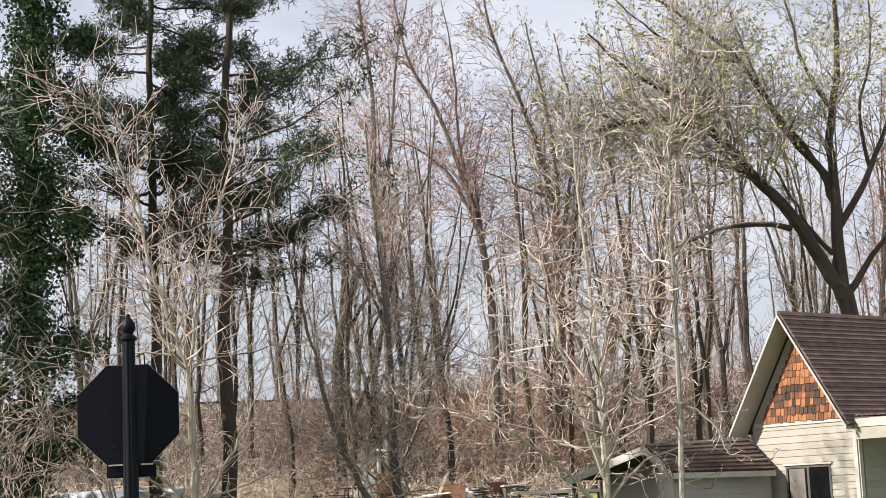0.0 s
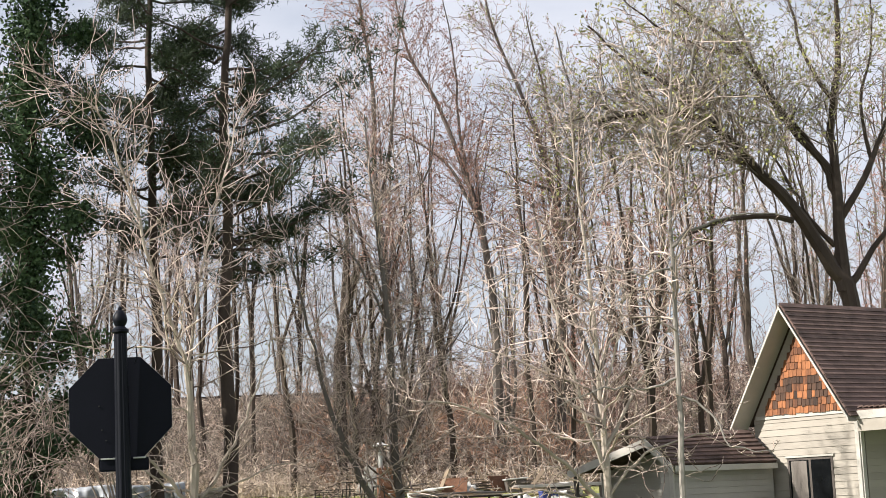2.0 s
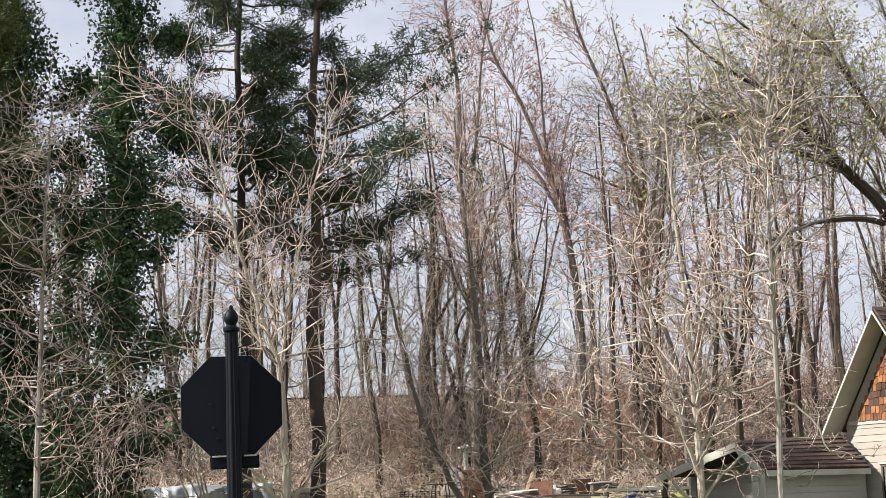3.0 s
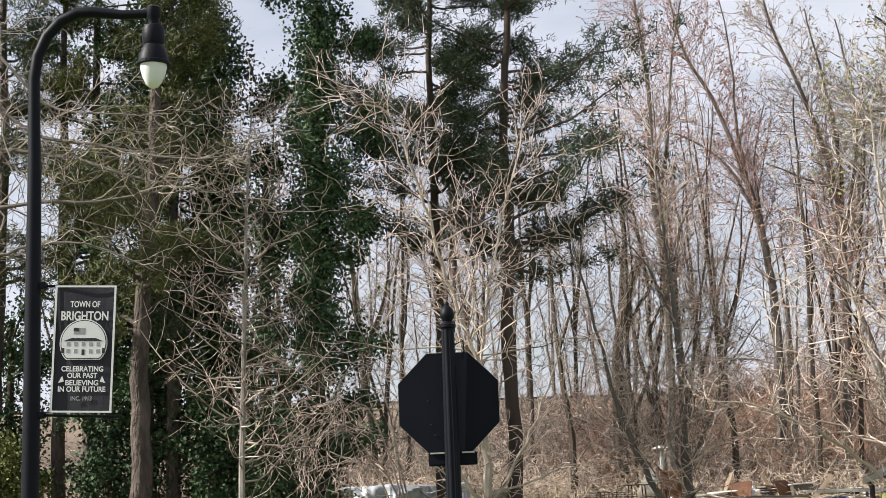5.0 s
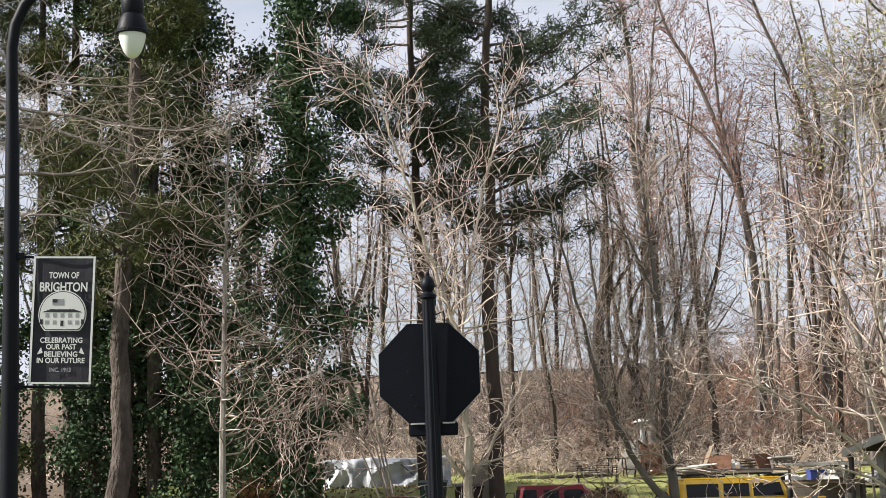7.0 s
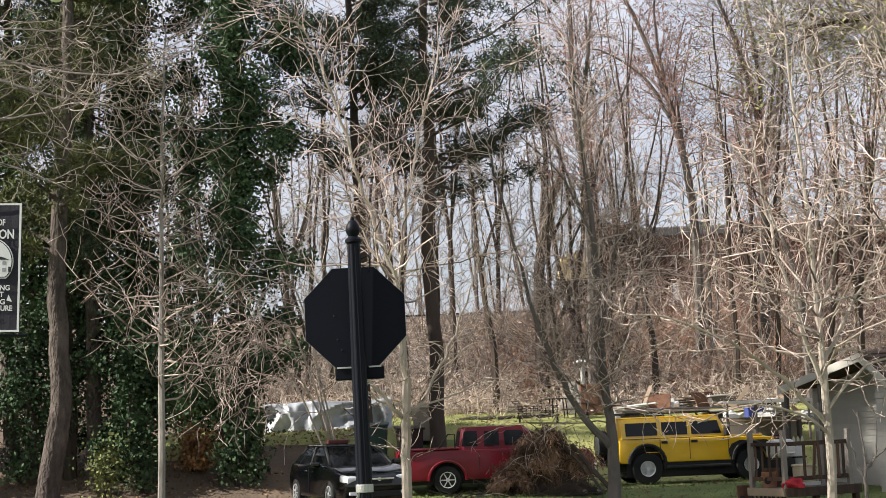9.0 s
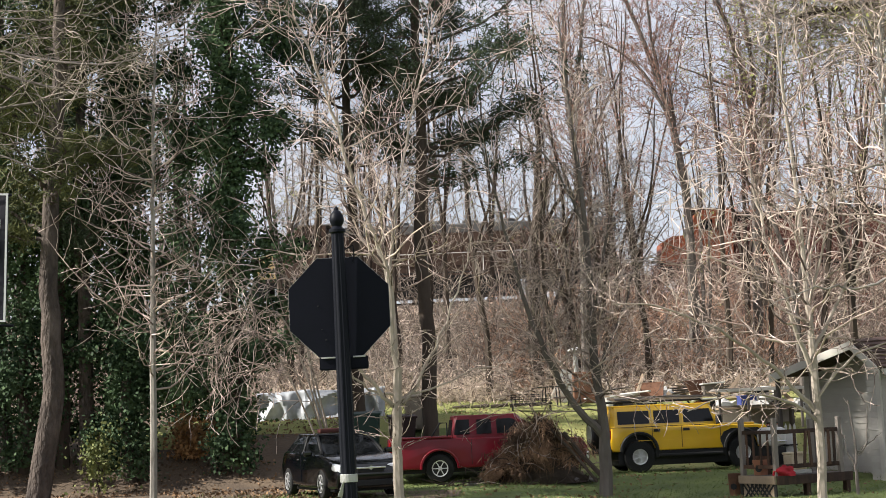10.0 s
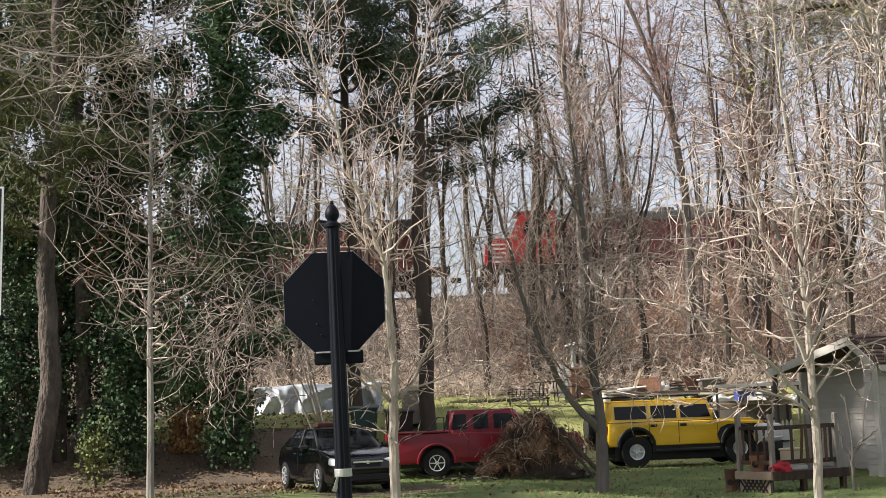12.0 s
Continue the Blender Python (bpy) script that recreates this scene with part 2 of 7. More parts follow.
def mesh_part(name, me, mat, parent=None, label="", smooth=False):
    if not me.materials:
        me.materials.append(mat)
    if smooth:
        me.shade_smooth()
        if len(me.polygons) < 3000:
            me.set_sharp_from_angle(angle=0.7)
    ob = new(name, me)
    if parent:
        ob.parent = parent
    if label:
        ob["label"] = label
    return ob


def raw(name, verts, faces):
    me = bpy.data.meshes.new(name)
    me.from_pydata([tuple(v) for v in verts], [], faces)
    me.update()
    return me


def thing(name, m, label, category, group="", kind=""):
    ob = new(name)
    ob.empty_display_size = 0.2
    ob.matrix_basis = m
    return tagged(ob, label, category, group, kind)


def box(size, at=(0, 0, 0), turn=None, bevel=0.0, bm=None):
    """A box of that size centred at a point, its edges eased."""
    bm = bm or bmesh.new()
    m = Matrix.Translation(at) @ (turn or Matrix()) @ Matrix.Diagonal((*size, 1))
    r = bmesh.ops.create_cube(bm, size=1, matrix=m)
    if bevel:
        es = list({e for v in r["verts"] for e in v.link_edges})
        bmesh.ops.bevel(bm, geom=es, offset=bevel, segments=2, affect="EDGES", profile=0.5)
    return bm


def tube(points, radii, sides=10, bm=None, cap=True):
    """A round bar along points."""
    bm = bm or bmesh.new()
    pts = [Vector(p) for p in points]
    radii = radii if hasattr(radii, "__len__") else [radii] * len(pts)
    ref = Vector((0.21, 0.93, 0.31))
    rings = []
    for i, p in enumerate(pts):
        d = (pts[min(i + 1, len(pts) - 1)] - pts[max(i - 1, 0)]).normalized()
        a = d.cross(ref).normalized()
        b = d.cross(a)
        rings.append([bm.verts.new(p + (a * math.cos(k * math.tau / sides) + b * math.sin(k * math.tau / sides)) * radii[i]) for k in range(sides)])
    for r0, r1 in zip(rings, rings[1:]):
        for k in range(sides):
            bm.faces.new((r0[k], r0[(k + 1) % sides], r1[(k + 1) % sides], r1[k]))
    if cap:
        bm.faces.new(rings[0][::-1])
        bm.faces.new(rings[-1])
    return bm


def lathe(profile, sides=20, at=(0, 0, 0), bm=None):
    """A turned body from (radius, height) pairs."""
    bm = bm or bmesh.new()
    rings = [[bm.verts.new((at[0] + r * math.cos(k * math.tau / sides), at[1] + r * math.sin(k * math.tau / sides), at[2] + z)) for k in range(sides)] for r, z in profile]
    for r0, r1 in zip(rings, rings[1:]):
        for k in range(sides):
            bm.faces.new((r0[k], r0[(k + 1) % sides], r1[(k + 1) % sides], r1[k]))
    bm.faces.new(rings[0][::-1])
    bm.faces.new(rings[-1])
    return bm


def prism(outline, depth, bm=None, m=None):
    """An outline (x, z) given thickness along y, centred."""
    bm = bm or bmesh.new()
    m = m or Matrix()
    a = [bm.verts.new(m @ Vector((x, -depth / 2, z))) for x, z in outline]
    b = [bm.verts.new(m @ Vector((x, depth / 2, z))) for x, z in outline]
    bm.faces.new(a)
    bm.faces.new(b[::-1])
    for i in range(len(a)):
        j = (i + 1) % len(a)
        bm.faces.new((a[j], a[i], b[i], b[j]))
    bmesh.ops.recalc_face_normals(bm, faces=bm.faces)
    return bm


# ---- ground ----
def smoothstep(a, b, v):
    v = min(max((v - a) / (b - a), 0.0), 1.0)
    return v * v * (3 - 2 * v)


def ground_z(x, y):
    """The lie of the land: a flat verge, a lawn that rises behind the vehicles, the railway bank and the woods past it."""
    z = -0.12 * smoothstep(8, 30, y) - 0.25 * smoothstep(1, 5, x) * smoothstep(20, 30, y) * (1 - smoothstep(37, 42, y))
    left = 1 - smoothstep(0.0, 4.5, x)
    rise = 1.8 * left * smoothstep(42.5, 48.5, y) + 1.7 * (1 - left) * smoothstep(47, 60, y)
    z += rise + 0.5 * smoothstep(52, 66, y)
    z += 5.32 * smoothstep(68, 84, y) - 2.5 * smoothstep(95, 125, y)
    z += 0.05 * noise.noise((x * 0.35, y * 0.35, 0.0)) + 0.12 * noise.noise((x * 0.08, y * 0.08, 3.0)) * smoothstep(30, 60, y)
    return z


def spread(a, b, step):
    return [a + (b - a) * i / max(1, round((b - a) / step)) for i in range(max(1, round((b - a) / step)) + 1)]


def ground():
    xs = [-900, -400, -180, -90] + spread(-60, 60, 0.75) + [90, 180, 400, 900]
    ys = [-300, -120, -40, -10, 0, 8, 16] + spread(22, 100, 0.75) + [110, 125, 150, 200, 300, 600, 1500]
    verts = [(x, y, ground_z(x, y)) for y in ys for x in xs]
    nx = len(xs)
    faces, mats = [], []
    for j in range(len(ys) - 1):
        for i in range(nx - 1):
            faces.append((j * nx + i, j * nx + i + 1, (j + 1) * nx + i + 1, (j + 1) * nx + i))
            x, y = (xs[i] + xs[i + 1]) / 2, (ys[j] + ys[j + 1]) / 2
            wob = 1.6 * noise.noise((x * 0.4, y * 0.4, 9.0))
            k = 0
            if y > 66 + wob:
                k = 2
            elif x < -3.6 + wob * 0.6 and 38.6 < y < 46.5 + wob:
                k = 1
            elif x < -9 + wob and y >= 38.6:
                k = 1
            # far lawn: the grass colour brightened for sun
            elif y > 45.5 + 1.5 * wob:
                k = 3
            mats.append(k)
    me = raw("ground", verts, faces)
    for k in ("grass", "leaf_litter", "embankment", "sunlit_lawn"):
        me.materials.append(M[k])
    me.polygons.foreach_set("material_index", mats)
    me.shade_smooth()
    return tagged(new("ground", me), "rough lawn with leaf litter and a brushy railway bank", "ground", kind="structure")


def driveway():
    pts = [(-60, 36.2, 38.5), (-20, 36.0, 38.4), (-10, 35.6, 38.4), (-5, 34.6, 38.6), (-1.2, 34.2, 38.2), (0.2, 34.6, 37.6)]
    verts = []
    for x, a, b in pts:
        for i in range(5):
            y = a + (b - a) * i / 4
            verts.append((x, y, ground_z(x, y) + 0.012))
    faces = [(i * 5 + k, i * 5 + k + 5, i * 5 + k + 6, i * 5 + k + 1) for i in range(len(pts) - 1) for k in range(4)]
    ob = mesh_part("driveway", raw("driveway", verts, [f[::-1] for f in faces]), M["leaf_litter"], None)
    return tagged(ob, "worn leaf-strewn dirt driveway beside the lawn", "driveway", kind="structure")


ground()
driveway()


# ---- trees ----
class Wood:
    """Collects the tapering lengths of a tree; each is a small round bar."""

    def __init__(self, seed):
        self.rng = random.Random(seed)
        self.seg = []
        self.tips = []

    def line(self, pts, radii, main=0.0):
        pts = [Vector(p) for p in pts]
        d = [(pts[min(i + 1, len(pts) - 1)] - pts[max(i - 1, 0)]).normalized() for i in range(len(pts))]
        ref = d[0].orthogonal().normalized()
        for i in range(len(pts) - 1):
            self.seg.append((*pts[i], *pts[i + 1], *d[i], *d[i + 1], radii[i], radii[i + 1], *ref, main))

    def limb(self, pts, r0, r1, wiggle=0.0, fine=3):
        """A limb through a few points, smoothed and made uneven."""
        pts = [Vector(p) for p in pts]
        out = []
        for i in range(len(pts) - 1):
            p0, p1, p2, p3 = pts[max(i - 1, 0)], pts[i], pts[i + 1], pts[min(i + 2, len(pts) - 1)]
            for k in range(fine):
                t = k / fine
                out.append(0.5 * (2 * p1 + (p2 - p0) * t + (2 * p0 - 5 * p1 + 4 * p2 - p3) * t * t + (3 * p1 - p0 - 3 * p2 + p3) * t ** 3))
        out.append(pts[-1])
        g = self.rng.gauss
        for i in range(1, len(out) - 1):
            out[i] = out[i] + Vector((g(0, wiggle), g(0, wiggle), g(0, wiggle)))
        n = len(out) - 1
        radii = [r0 + (r1 - r0) * (i / n) ** 0.8 for i in range(n + 1)]
        self.line(out, radii, 1.0)
        return out, radii

    def grow(self, p, d, length, r, depth, o):
        """A branch from p along d, with its side branches."""
        g, u = self.rng.gauss, self.rng.uniform
        steps = max(o.get("least", 2), min(8, int(length / o["step"]) + 1))
        pts, radii = [Vector(p)], [r]
        d = Vector(d).normalized()
        for i in range(steps):
            d = (d + Vector((g(0, 1), g(0, 1), g(0, 1))) * o["bend"] + Vector((0, 0, o["lift"]))).normalized()
            pts.append(pts[-1] + d * (length / steps))
            radii.append(max(r * (1 - 0.75 * (i + 1) / steps), o["rmin"] * (0.45 if i == steps - 1 else 1.0)))
        self.line(pts, radii)
        if depth <= 0 or length < o["lmin"]:
            self.tips.append((pts[-1], d))
            self.tips.append((pts[-2], d))
            return
        self.side(pts, radii, length, depth, o)

    def side(self, pts, radii, length, depth, o, start=0.18, count=None):
        g, u = self.rng.gauss, self.rng.uniform
        n = count if count is not None else max(2, int(length * o["dense"] * u(0.8, 1.2)))
        for k in range(n):
            f = start + (1 - start) * (k + u(0, 0.9)) / n
            i = min(int(f * (len(pts) - 1)), len(pts) - 2)
            w = f * (len(pts) - 1) - i
            p = pts[i].lerp(pts[i + 1], w)
            rr = radii[i] * (1 - w) + radii[i + 1] * w
            d = (pts[i + 1] - pts[i]).normalized()
            a = d.orthogonal().normalized()
            a.rotate(Matrix.Rotation(u(0, math.tau), 3, d))
            ang = radians(u(*o["angle"]))
            nd = d * math.cos(ang) + a * math.sin(ang) + Vector((0, 0, o["up"]))
            self.grow(p, nd, (ln := length * u(*o["ratio"]) * (1.15 - 0.6 * f)), max(min(rr * 0.55, ln * 0.009), o["rmin"]), depth - 1, o)

    def mesh(self, name, lo, hi, sides, base, main=None):
        s = np.array([q for q in self.seg if (lo <= q[12] < hi if main is None else q[17] == main)], dtype=float)
        if not len(s):
            return None
        n = len(s)
        b = np.array(base)
        ref = s[:, 14:17]
        ring = []
        for c, t, r in ((s[:, 0:3], s[:, 6:9], s[:, 12]), (s[:, 3:6], s[:, 9:12], s[:, 13])):
            a = np.cross(t, ref)
            a /= np.maximum(np.linalg.norm(a, axis=1, keepdims=True), 1e-6)
            bb = np.cross(t, a)
            for k in range(sides):
                th = math.tau * k / sides
                ring.append(c - b + (a * math.cos(th) + bb * math.sin(th)) * r[:, None])
        v = np.stack(ring, 1).reshape(-1, 3)
        q = []
        for k in range(sides):
            j = (k + 1) % sides
            q.append(np.stack([np.full(n, k), np.full(n, j), np.full(n, sides + j), np.full(n, sides + k)], 1))
        f = (np.stack(q, 1) + (np.arange(n) * 2 * sides)[:, None, None]).reshape(-1, 4)
        return bulk(name, v, f)


def weld(me):
    """Joins the rings of neighbouring lengths, so that a limb is one skin."""
    bm = bmesh.new()
    bm.from_mesh(me)
    bmesh.ops.remove_doubles(bm, verts=bm.verts, dist=0.0005)
    bm.to_mesh(me)
    bm.free()
    return me


def bulk(name, v, f):
    """A mesh from arrays of corners and of faces with equally many corners."""
    me = bpy.data.meshes.new(name)
    n, k = f.shape
    me.vertices.add(len(v))
    me.vertices.foreach_set("co", np.ascontiguousarray(v, dtype=np.float32).ravel())
    me.loops.add(n * k)
    me.loops.foreach_set("vertex_index", np.ascontiguousarray(f, dtype=np.int32).ravel())
    me.polygons.add(n)
    me.polygons.foreach_set("loop_start", np.arange(0, n * k, k, dtype=np.int32))
    me.update(calc_edges=True)
    return me


def leaf_mesh(name, pts, size, seed, narrow=0.7, jitter=0.0):
    """Small four-cornered leaves, each turned its own way."""
    rs = np.random.RandomState(seed)
    p = np.array(pts, dtype=float)
    n = len(p)
    if jitter:
        p = p + rs.normal(0, jitter, p.shape)
    a = rs.normal(size=(n, 3))
    a /= np.linalg.norm(a, axis=1, keepdims=True)
    b = np.cross(a, rs.normal(size=(n, 3)))
    b /= np.linalg.norm(b, axis=1, keepdims=True)
    s = (size * rs.uniform(0.6, 1.3, n))[:, None]
    v = np.stack([p - a * s, p + b * s * narrow, p + a * s, p - b * s * narrow], 1).reshape(-1, 3)
    return bulk(name, v, np.arange(4 * n).reshape(n, 4))


def needle_mesh(name, pts, length, per, seed, width=0.012, rise=0.35):
    """Tufts of fine needles, one slim blade each."""
    rs = np.random.RandomState(seed)
    p = np.repeat(np.array(pts, dtype=float), per, axis=0)
    n = len(p)
    a = rs.normal(size=(n, 3))
    a[:, 2] += rise
    a /= np.linalg.norm(a, axis=1, keepdims=True)
    b = np.cross(a, rs.normal(size=(n, 3)))
    b /= np.linalg.norm(b, axis=1, keepdims=True)
    ln = (length * rs.uniform(0.6, 1.25, n))[:, None]
    p = p + rs.normal(0, length * 0.35, p.shape)
    v = np.stack([p - b * width, p + b * width, p + a * ln], 1).reshape(-1, 3)
    return bulk(name, v, np.arange(3 * n).reshape(n, 3))


BARE = dict(step=0.5, bend=0.13, lift=0.05, rmin=0.006, lmin=0.35, dense=1.7, angle=(25, 60), up=0.15, ratio=(0.35, 0.6))


def finish_tree(w, name, base, label, category, bark, twig, leaf=None, leaf_size=0.05, leaf_share=0.6, group="", sides=7):
    top = thing(name, pose(*base), label, category, group)
    me = w.mesh("trunk", 0, 9, sides, base, 1.0)
    if me:
        mesh_part("trunk", weld(me), M[bark], top, smooth=True)
    me = w.mesh("twigs", 0, 9, 3, base, 0.0)
    if me:
        tagged(mesh_part("crown", me, M[twig], top), kind="stuff")
    if leaf and w.tips:
        b = Vector(base)
        pts = [t[0] - b for t in w.tips if w.rng.random() < leaf_share]
        tagged(mesh_part("budding", leaf_mesh("budding", pts, leaf_size, 7, 0.5, 0.06), M[leaf], top, "opening buds"), kind="stuff")
    return top


def sapling(name, seed, base, limbs, label, o, depth=2, bark="bark_pale", twig="twig_pale", leaf=None, leaf_size=0.03, group="", category="tree", leaf_share=0.6):
    """A tree of given main limbs (points, thick end, thin end) with grown side branches."""
    w = Wood(seed)
    for i, (pts, r0, r1) in enumerate(limbs):
        out, radii = w.limb(pts, r0, r1, 0.008 if i == 0 else 0.02 + r1 * 0.3, 4)
        length = sum((b - a).length for a, b in zip(out, out[1:]))
        w.side(out, radii, length * o.get("reach", 0.7), depth, o, start=o.get("start", 0.3) if i == 0 else o.get("start_side", 0.15), count=int(length * o.get("perm", 3.0)))
    return finish_tree(w, name, base, label, category, bark, twig, leaf, leaf_size, leaf_share, group)


def wild_tree(seed, height, r, o, depth=4, leaders=3):
    """A tall bare woodland tree at the origin: a short trunk that parts into rising leaders."""
    w = Wood(seed)
    u = w.rng.uniform
    split = height * u(0.12, 0.38)
    lean = Vector((u(-0.10, 0.10), u(-0.06, 0.06), 1.0))
    crotch = lean * split
    out, radii = w.limb([(0, 0, -0.4), lean * split * 0.5 + Vector((u(-0.08, 0.08), 0, 0)), crotch], r, r * 0.72, 0.015, 4)
    w.side(out, radii, height * 0.18, depth - 1, o, start=0.4, count=3)
    turn = u(0, math.tau)
    for k in range(leaders):
        a = turn + math.tau * k / leaders + u(-0.5, 0.5)
        tilt = u(0.10, 0.40) if k else u(0.02, 0.14)
        d = Vector((math.cos(a) * tilt, math.sin(a) * tilt, 1.0))
        rise = (height - split) * (u(0.7, 0.95) if k else 1.0)
        start = out[-1 - k] if k < 3 else out[-1]
        pts = [start] + [crotch + Vector((d.x * rise * f ** 0.8 + u(-0.12, 0.12), d.y * rise * f ** 0.8 + u(-0.12, 0.12), rise * f)) for f in (0.25, 0.5, 0.75, 1.0)]
        lo, lr = w.limb(pts, r * (0.62 if k else 0.7), 0.018, 0.03, 4)
        w.side(lo, lr, rise * 0.34, depth, o, start=0.12, count=int(rise * (2.5 if k == 0 else 1.8)))
    return w


def pine(name, seed, base, top_z, r, first, label, reach=3.4, lean=(0.0, 0.0), tufts=26, density=1.0, bark="bark_pine", leaf="needles", sway=()):
    """A tall pine: a straight scaly stem with ragged shelves of needles."""
    w = Wood(seed)
    u, g = w.rng.uniform, w.rng.gauss
    h = top_z - base[2]
    stem = [Vector(base) + Vector((lean[0] * h * f, lean[1] * h * f, h * f)) + Vector((g(0, 0.08), g(0, 0.08), 0)) * (f > 0) for f in (0, 0.15, 0.3, 0.45, 0.6, 0.75, 0.9, 1.0)]
    for i, dx in enumerate(sway):
        stem[i].x += dx
    stem[0].z -= 0.4
    out, radii = w.limb(stem, r, r * 0.25, 0.02, 4)
    pts = []
    z = first
    while z < top_z - 0.3:
        f = (z - base[2]) / h
        i = min(int(f * (len(out) - 1)), len(out) - 2)
        p = out[i].lerp(out[i + 1], f * (len(out) - 1) - i)
        a = u(0, math.tau)
        ln = reach * u(0.5, 1.1) * (1.0 - 0.45 * (z - first) / max(1, top_z - first))
        d = Vector((math.cos(a), math.sin(a), u(-0.1, 0.35)))
        limb = [p, p + d * ln * 0.35, p + d * ln * 0.7 + Vector((0, 0, 0.1 * ln)), p + d * ln + Vector((g(0, 0.2), g(0, 0.2), 0.22 * ln))]
        lo, lr = w.limb(limb, radii[i] * 0.28 + 0.015, 0.012, 0.05, 3)
        for k in range(int(tufts * density)):
            t = u(0.3, 1.0)
            j = min(int(t * (len(lo) - 1)), len(lo) - 2)
            q = lo[j].lerp(lo[j + 1], u(0, 1))
            side = Vector((g(0, 0.32), g(0, 0.32), g(0.08, 0.2))) * (0.5 + t * 0.6) * (ln / 3.0) ** 0.5
            pts.append(q + side)
            if k % 3 == 0:
                w.line([q, q + side], [0.01, 0.006])
        z += u(0.16, 0.42) / density
    top = thing(name, pose(*base), label, "pine tree")
    mesh_part("trunk", weld(w.mesh("trunk", 0.02, 9, 9, base)), M[bark], top, smooth=True)
    tagged(mesh_part("branchwork", w.mesh("branchwork", 0, 0.02, 3, base), M["bark_dark"], top), kind="stuff")
    b = Vector(base)
    tagged(mesh_part("crown", needle_mesh("crown", [q - b for q in pts], 0.27, 17, seed, 0.018), M[leaf], top, "dark green needles in ragged tufts"), kind="stuff")
    return top


def ivy_column(name, seed, base, height, radius, count, label, lean=(0.0, 0.0), trunk=0.22, leaf=0.061, mat="ivy", boughs=1.8):
    """A stem smothered in ivy: leaves in overlapping clumps round it, ragged at the edge."""
    rs = np.random.RandomState(seed)
    w = Wood(seed)
    pts = [(base[0] + lean[0] * height * f, base[1] + lean[1] * height * f, base[2] - 0.3 + (height + 0.3) * f) for f in (0, 0.25, 0.5, 0.75, 1.0)]
    w.limb(pts, trunk, trunk * 0.4, 0.04, 4)
    lv = []
    clumps = int(height * 13)
    arms = int(height * boughs)
    m = count // (clumps + arms * 3)

    def clump(cx, cy, cz, spread_by):
        q = rs.normal(0, 1, (m, 3)) * np.array([0.27, 0.27, 0.34]) * spread_by
        lv.append(q + np.array([cx, cy, cz]))

    for c in range(clumps):
        f = rs.uniform(0, 1) ** 0.9
        a = rs.uniform(0, math.tau)
        wide = radius * (0.6 + 0.4 * math.sin(f * 9 + seed) ** 2) * (1.05 - 0.3 * f)
        rr = wide * rs.uniform(0.05, 0.95)
        cx = lean[0] * height * f + rr * math.cos(a)
        cy = lean[1] * height * f + rr * math.sin(a)
        clump(cx, cy, height * f, rs.uniform(0.6, 1.25))
        if c % 5 == 0:
            w.line([(base[0] + lean[0] * height * f, base[1] + lean[1] * height * f, base[2] + height * f - 0.4), (base[0] + cx * 1.15, base[1] + cy * 1.15, base[2] + height * f)], [0.03, 0.01])
    # leafy boughs that break the outline
    for c in range(arms):
        f, a = rs.uniform(0.12, 1.0), rs.uniform(0, math.tau)
        reach = radius * rs.uniform(1.1, 1.75)
        sag = rs.uniform(-0.35, 0.45)
        axis = Vector((lean[0] * height * f, lean[1] * height * f, height * f))
        tip = axis + Vector((reach * math.cos(a), reach * math.sin(a), sag * reach))
        w.line([Vector(base) + axis - Vector((0, 0, 0.3)), Vector(base) + axis.lerp(tip, 0.6), Vector(base) + tip], [0.035, 0.022, 0.008])
        for k in (0.7, 0.88, 1.0):
            q = axis.lerp(tip, k)
            clump(q.x, q.y, q.z, rs.uniform(0.45, 0.75))
    lv = np.concatenate(lv)
    lv = lv[lv[:, 2] > 0.02]
    top = thing(name, pose(*base), label, "tree")
    mesh_part("trunk", w.mesh("trunk", 0.0, 9, 7, base), M["bark_dark"], top, smooth=True)
    tagged(mesh_part("foliage", leaf_mesh("foliage", lv, leaf, seed, 0.75), M[mat], top, "dense overlapping leaves"), kind="stuff")
    return top


def gz(x, y, dz=0.0):
    return (x, y, ground_z(x, y) + dz)


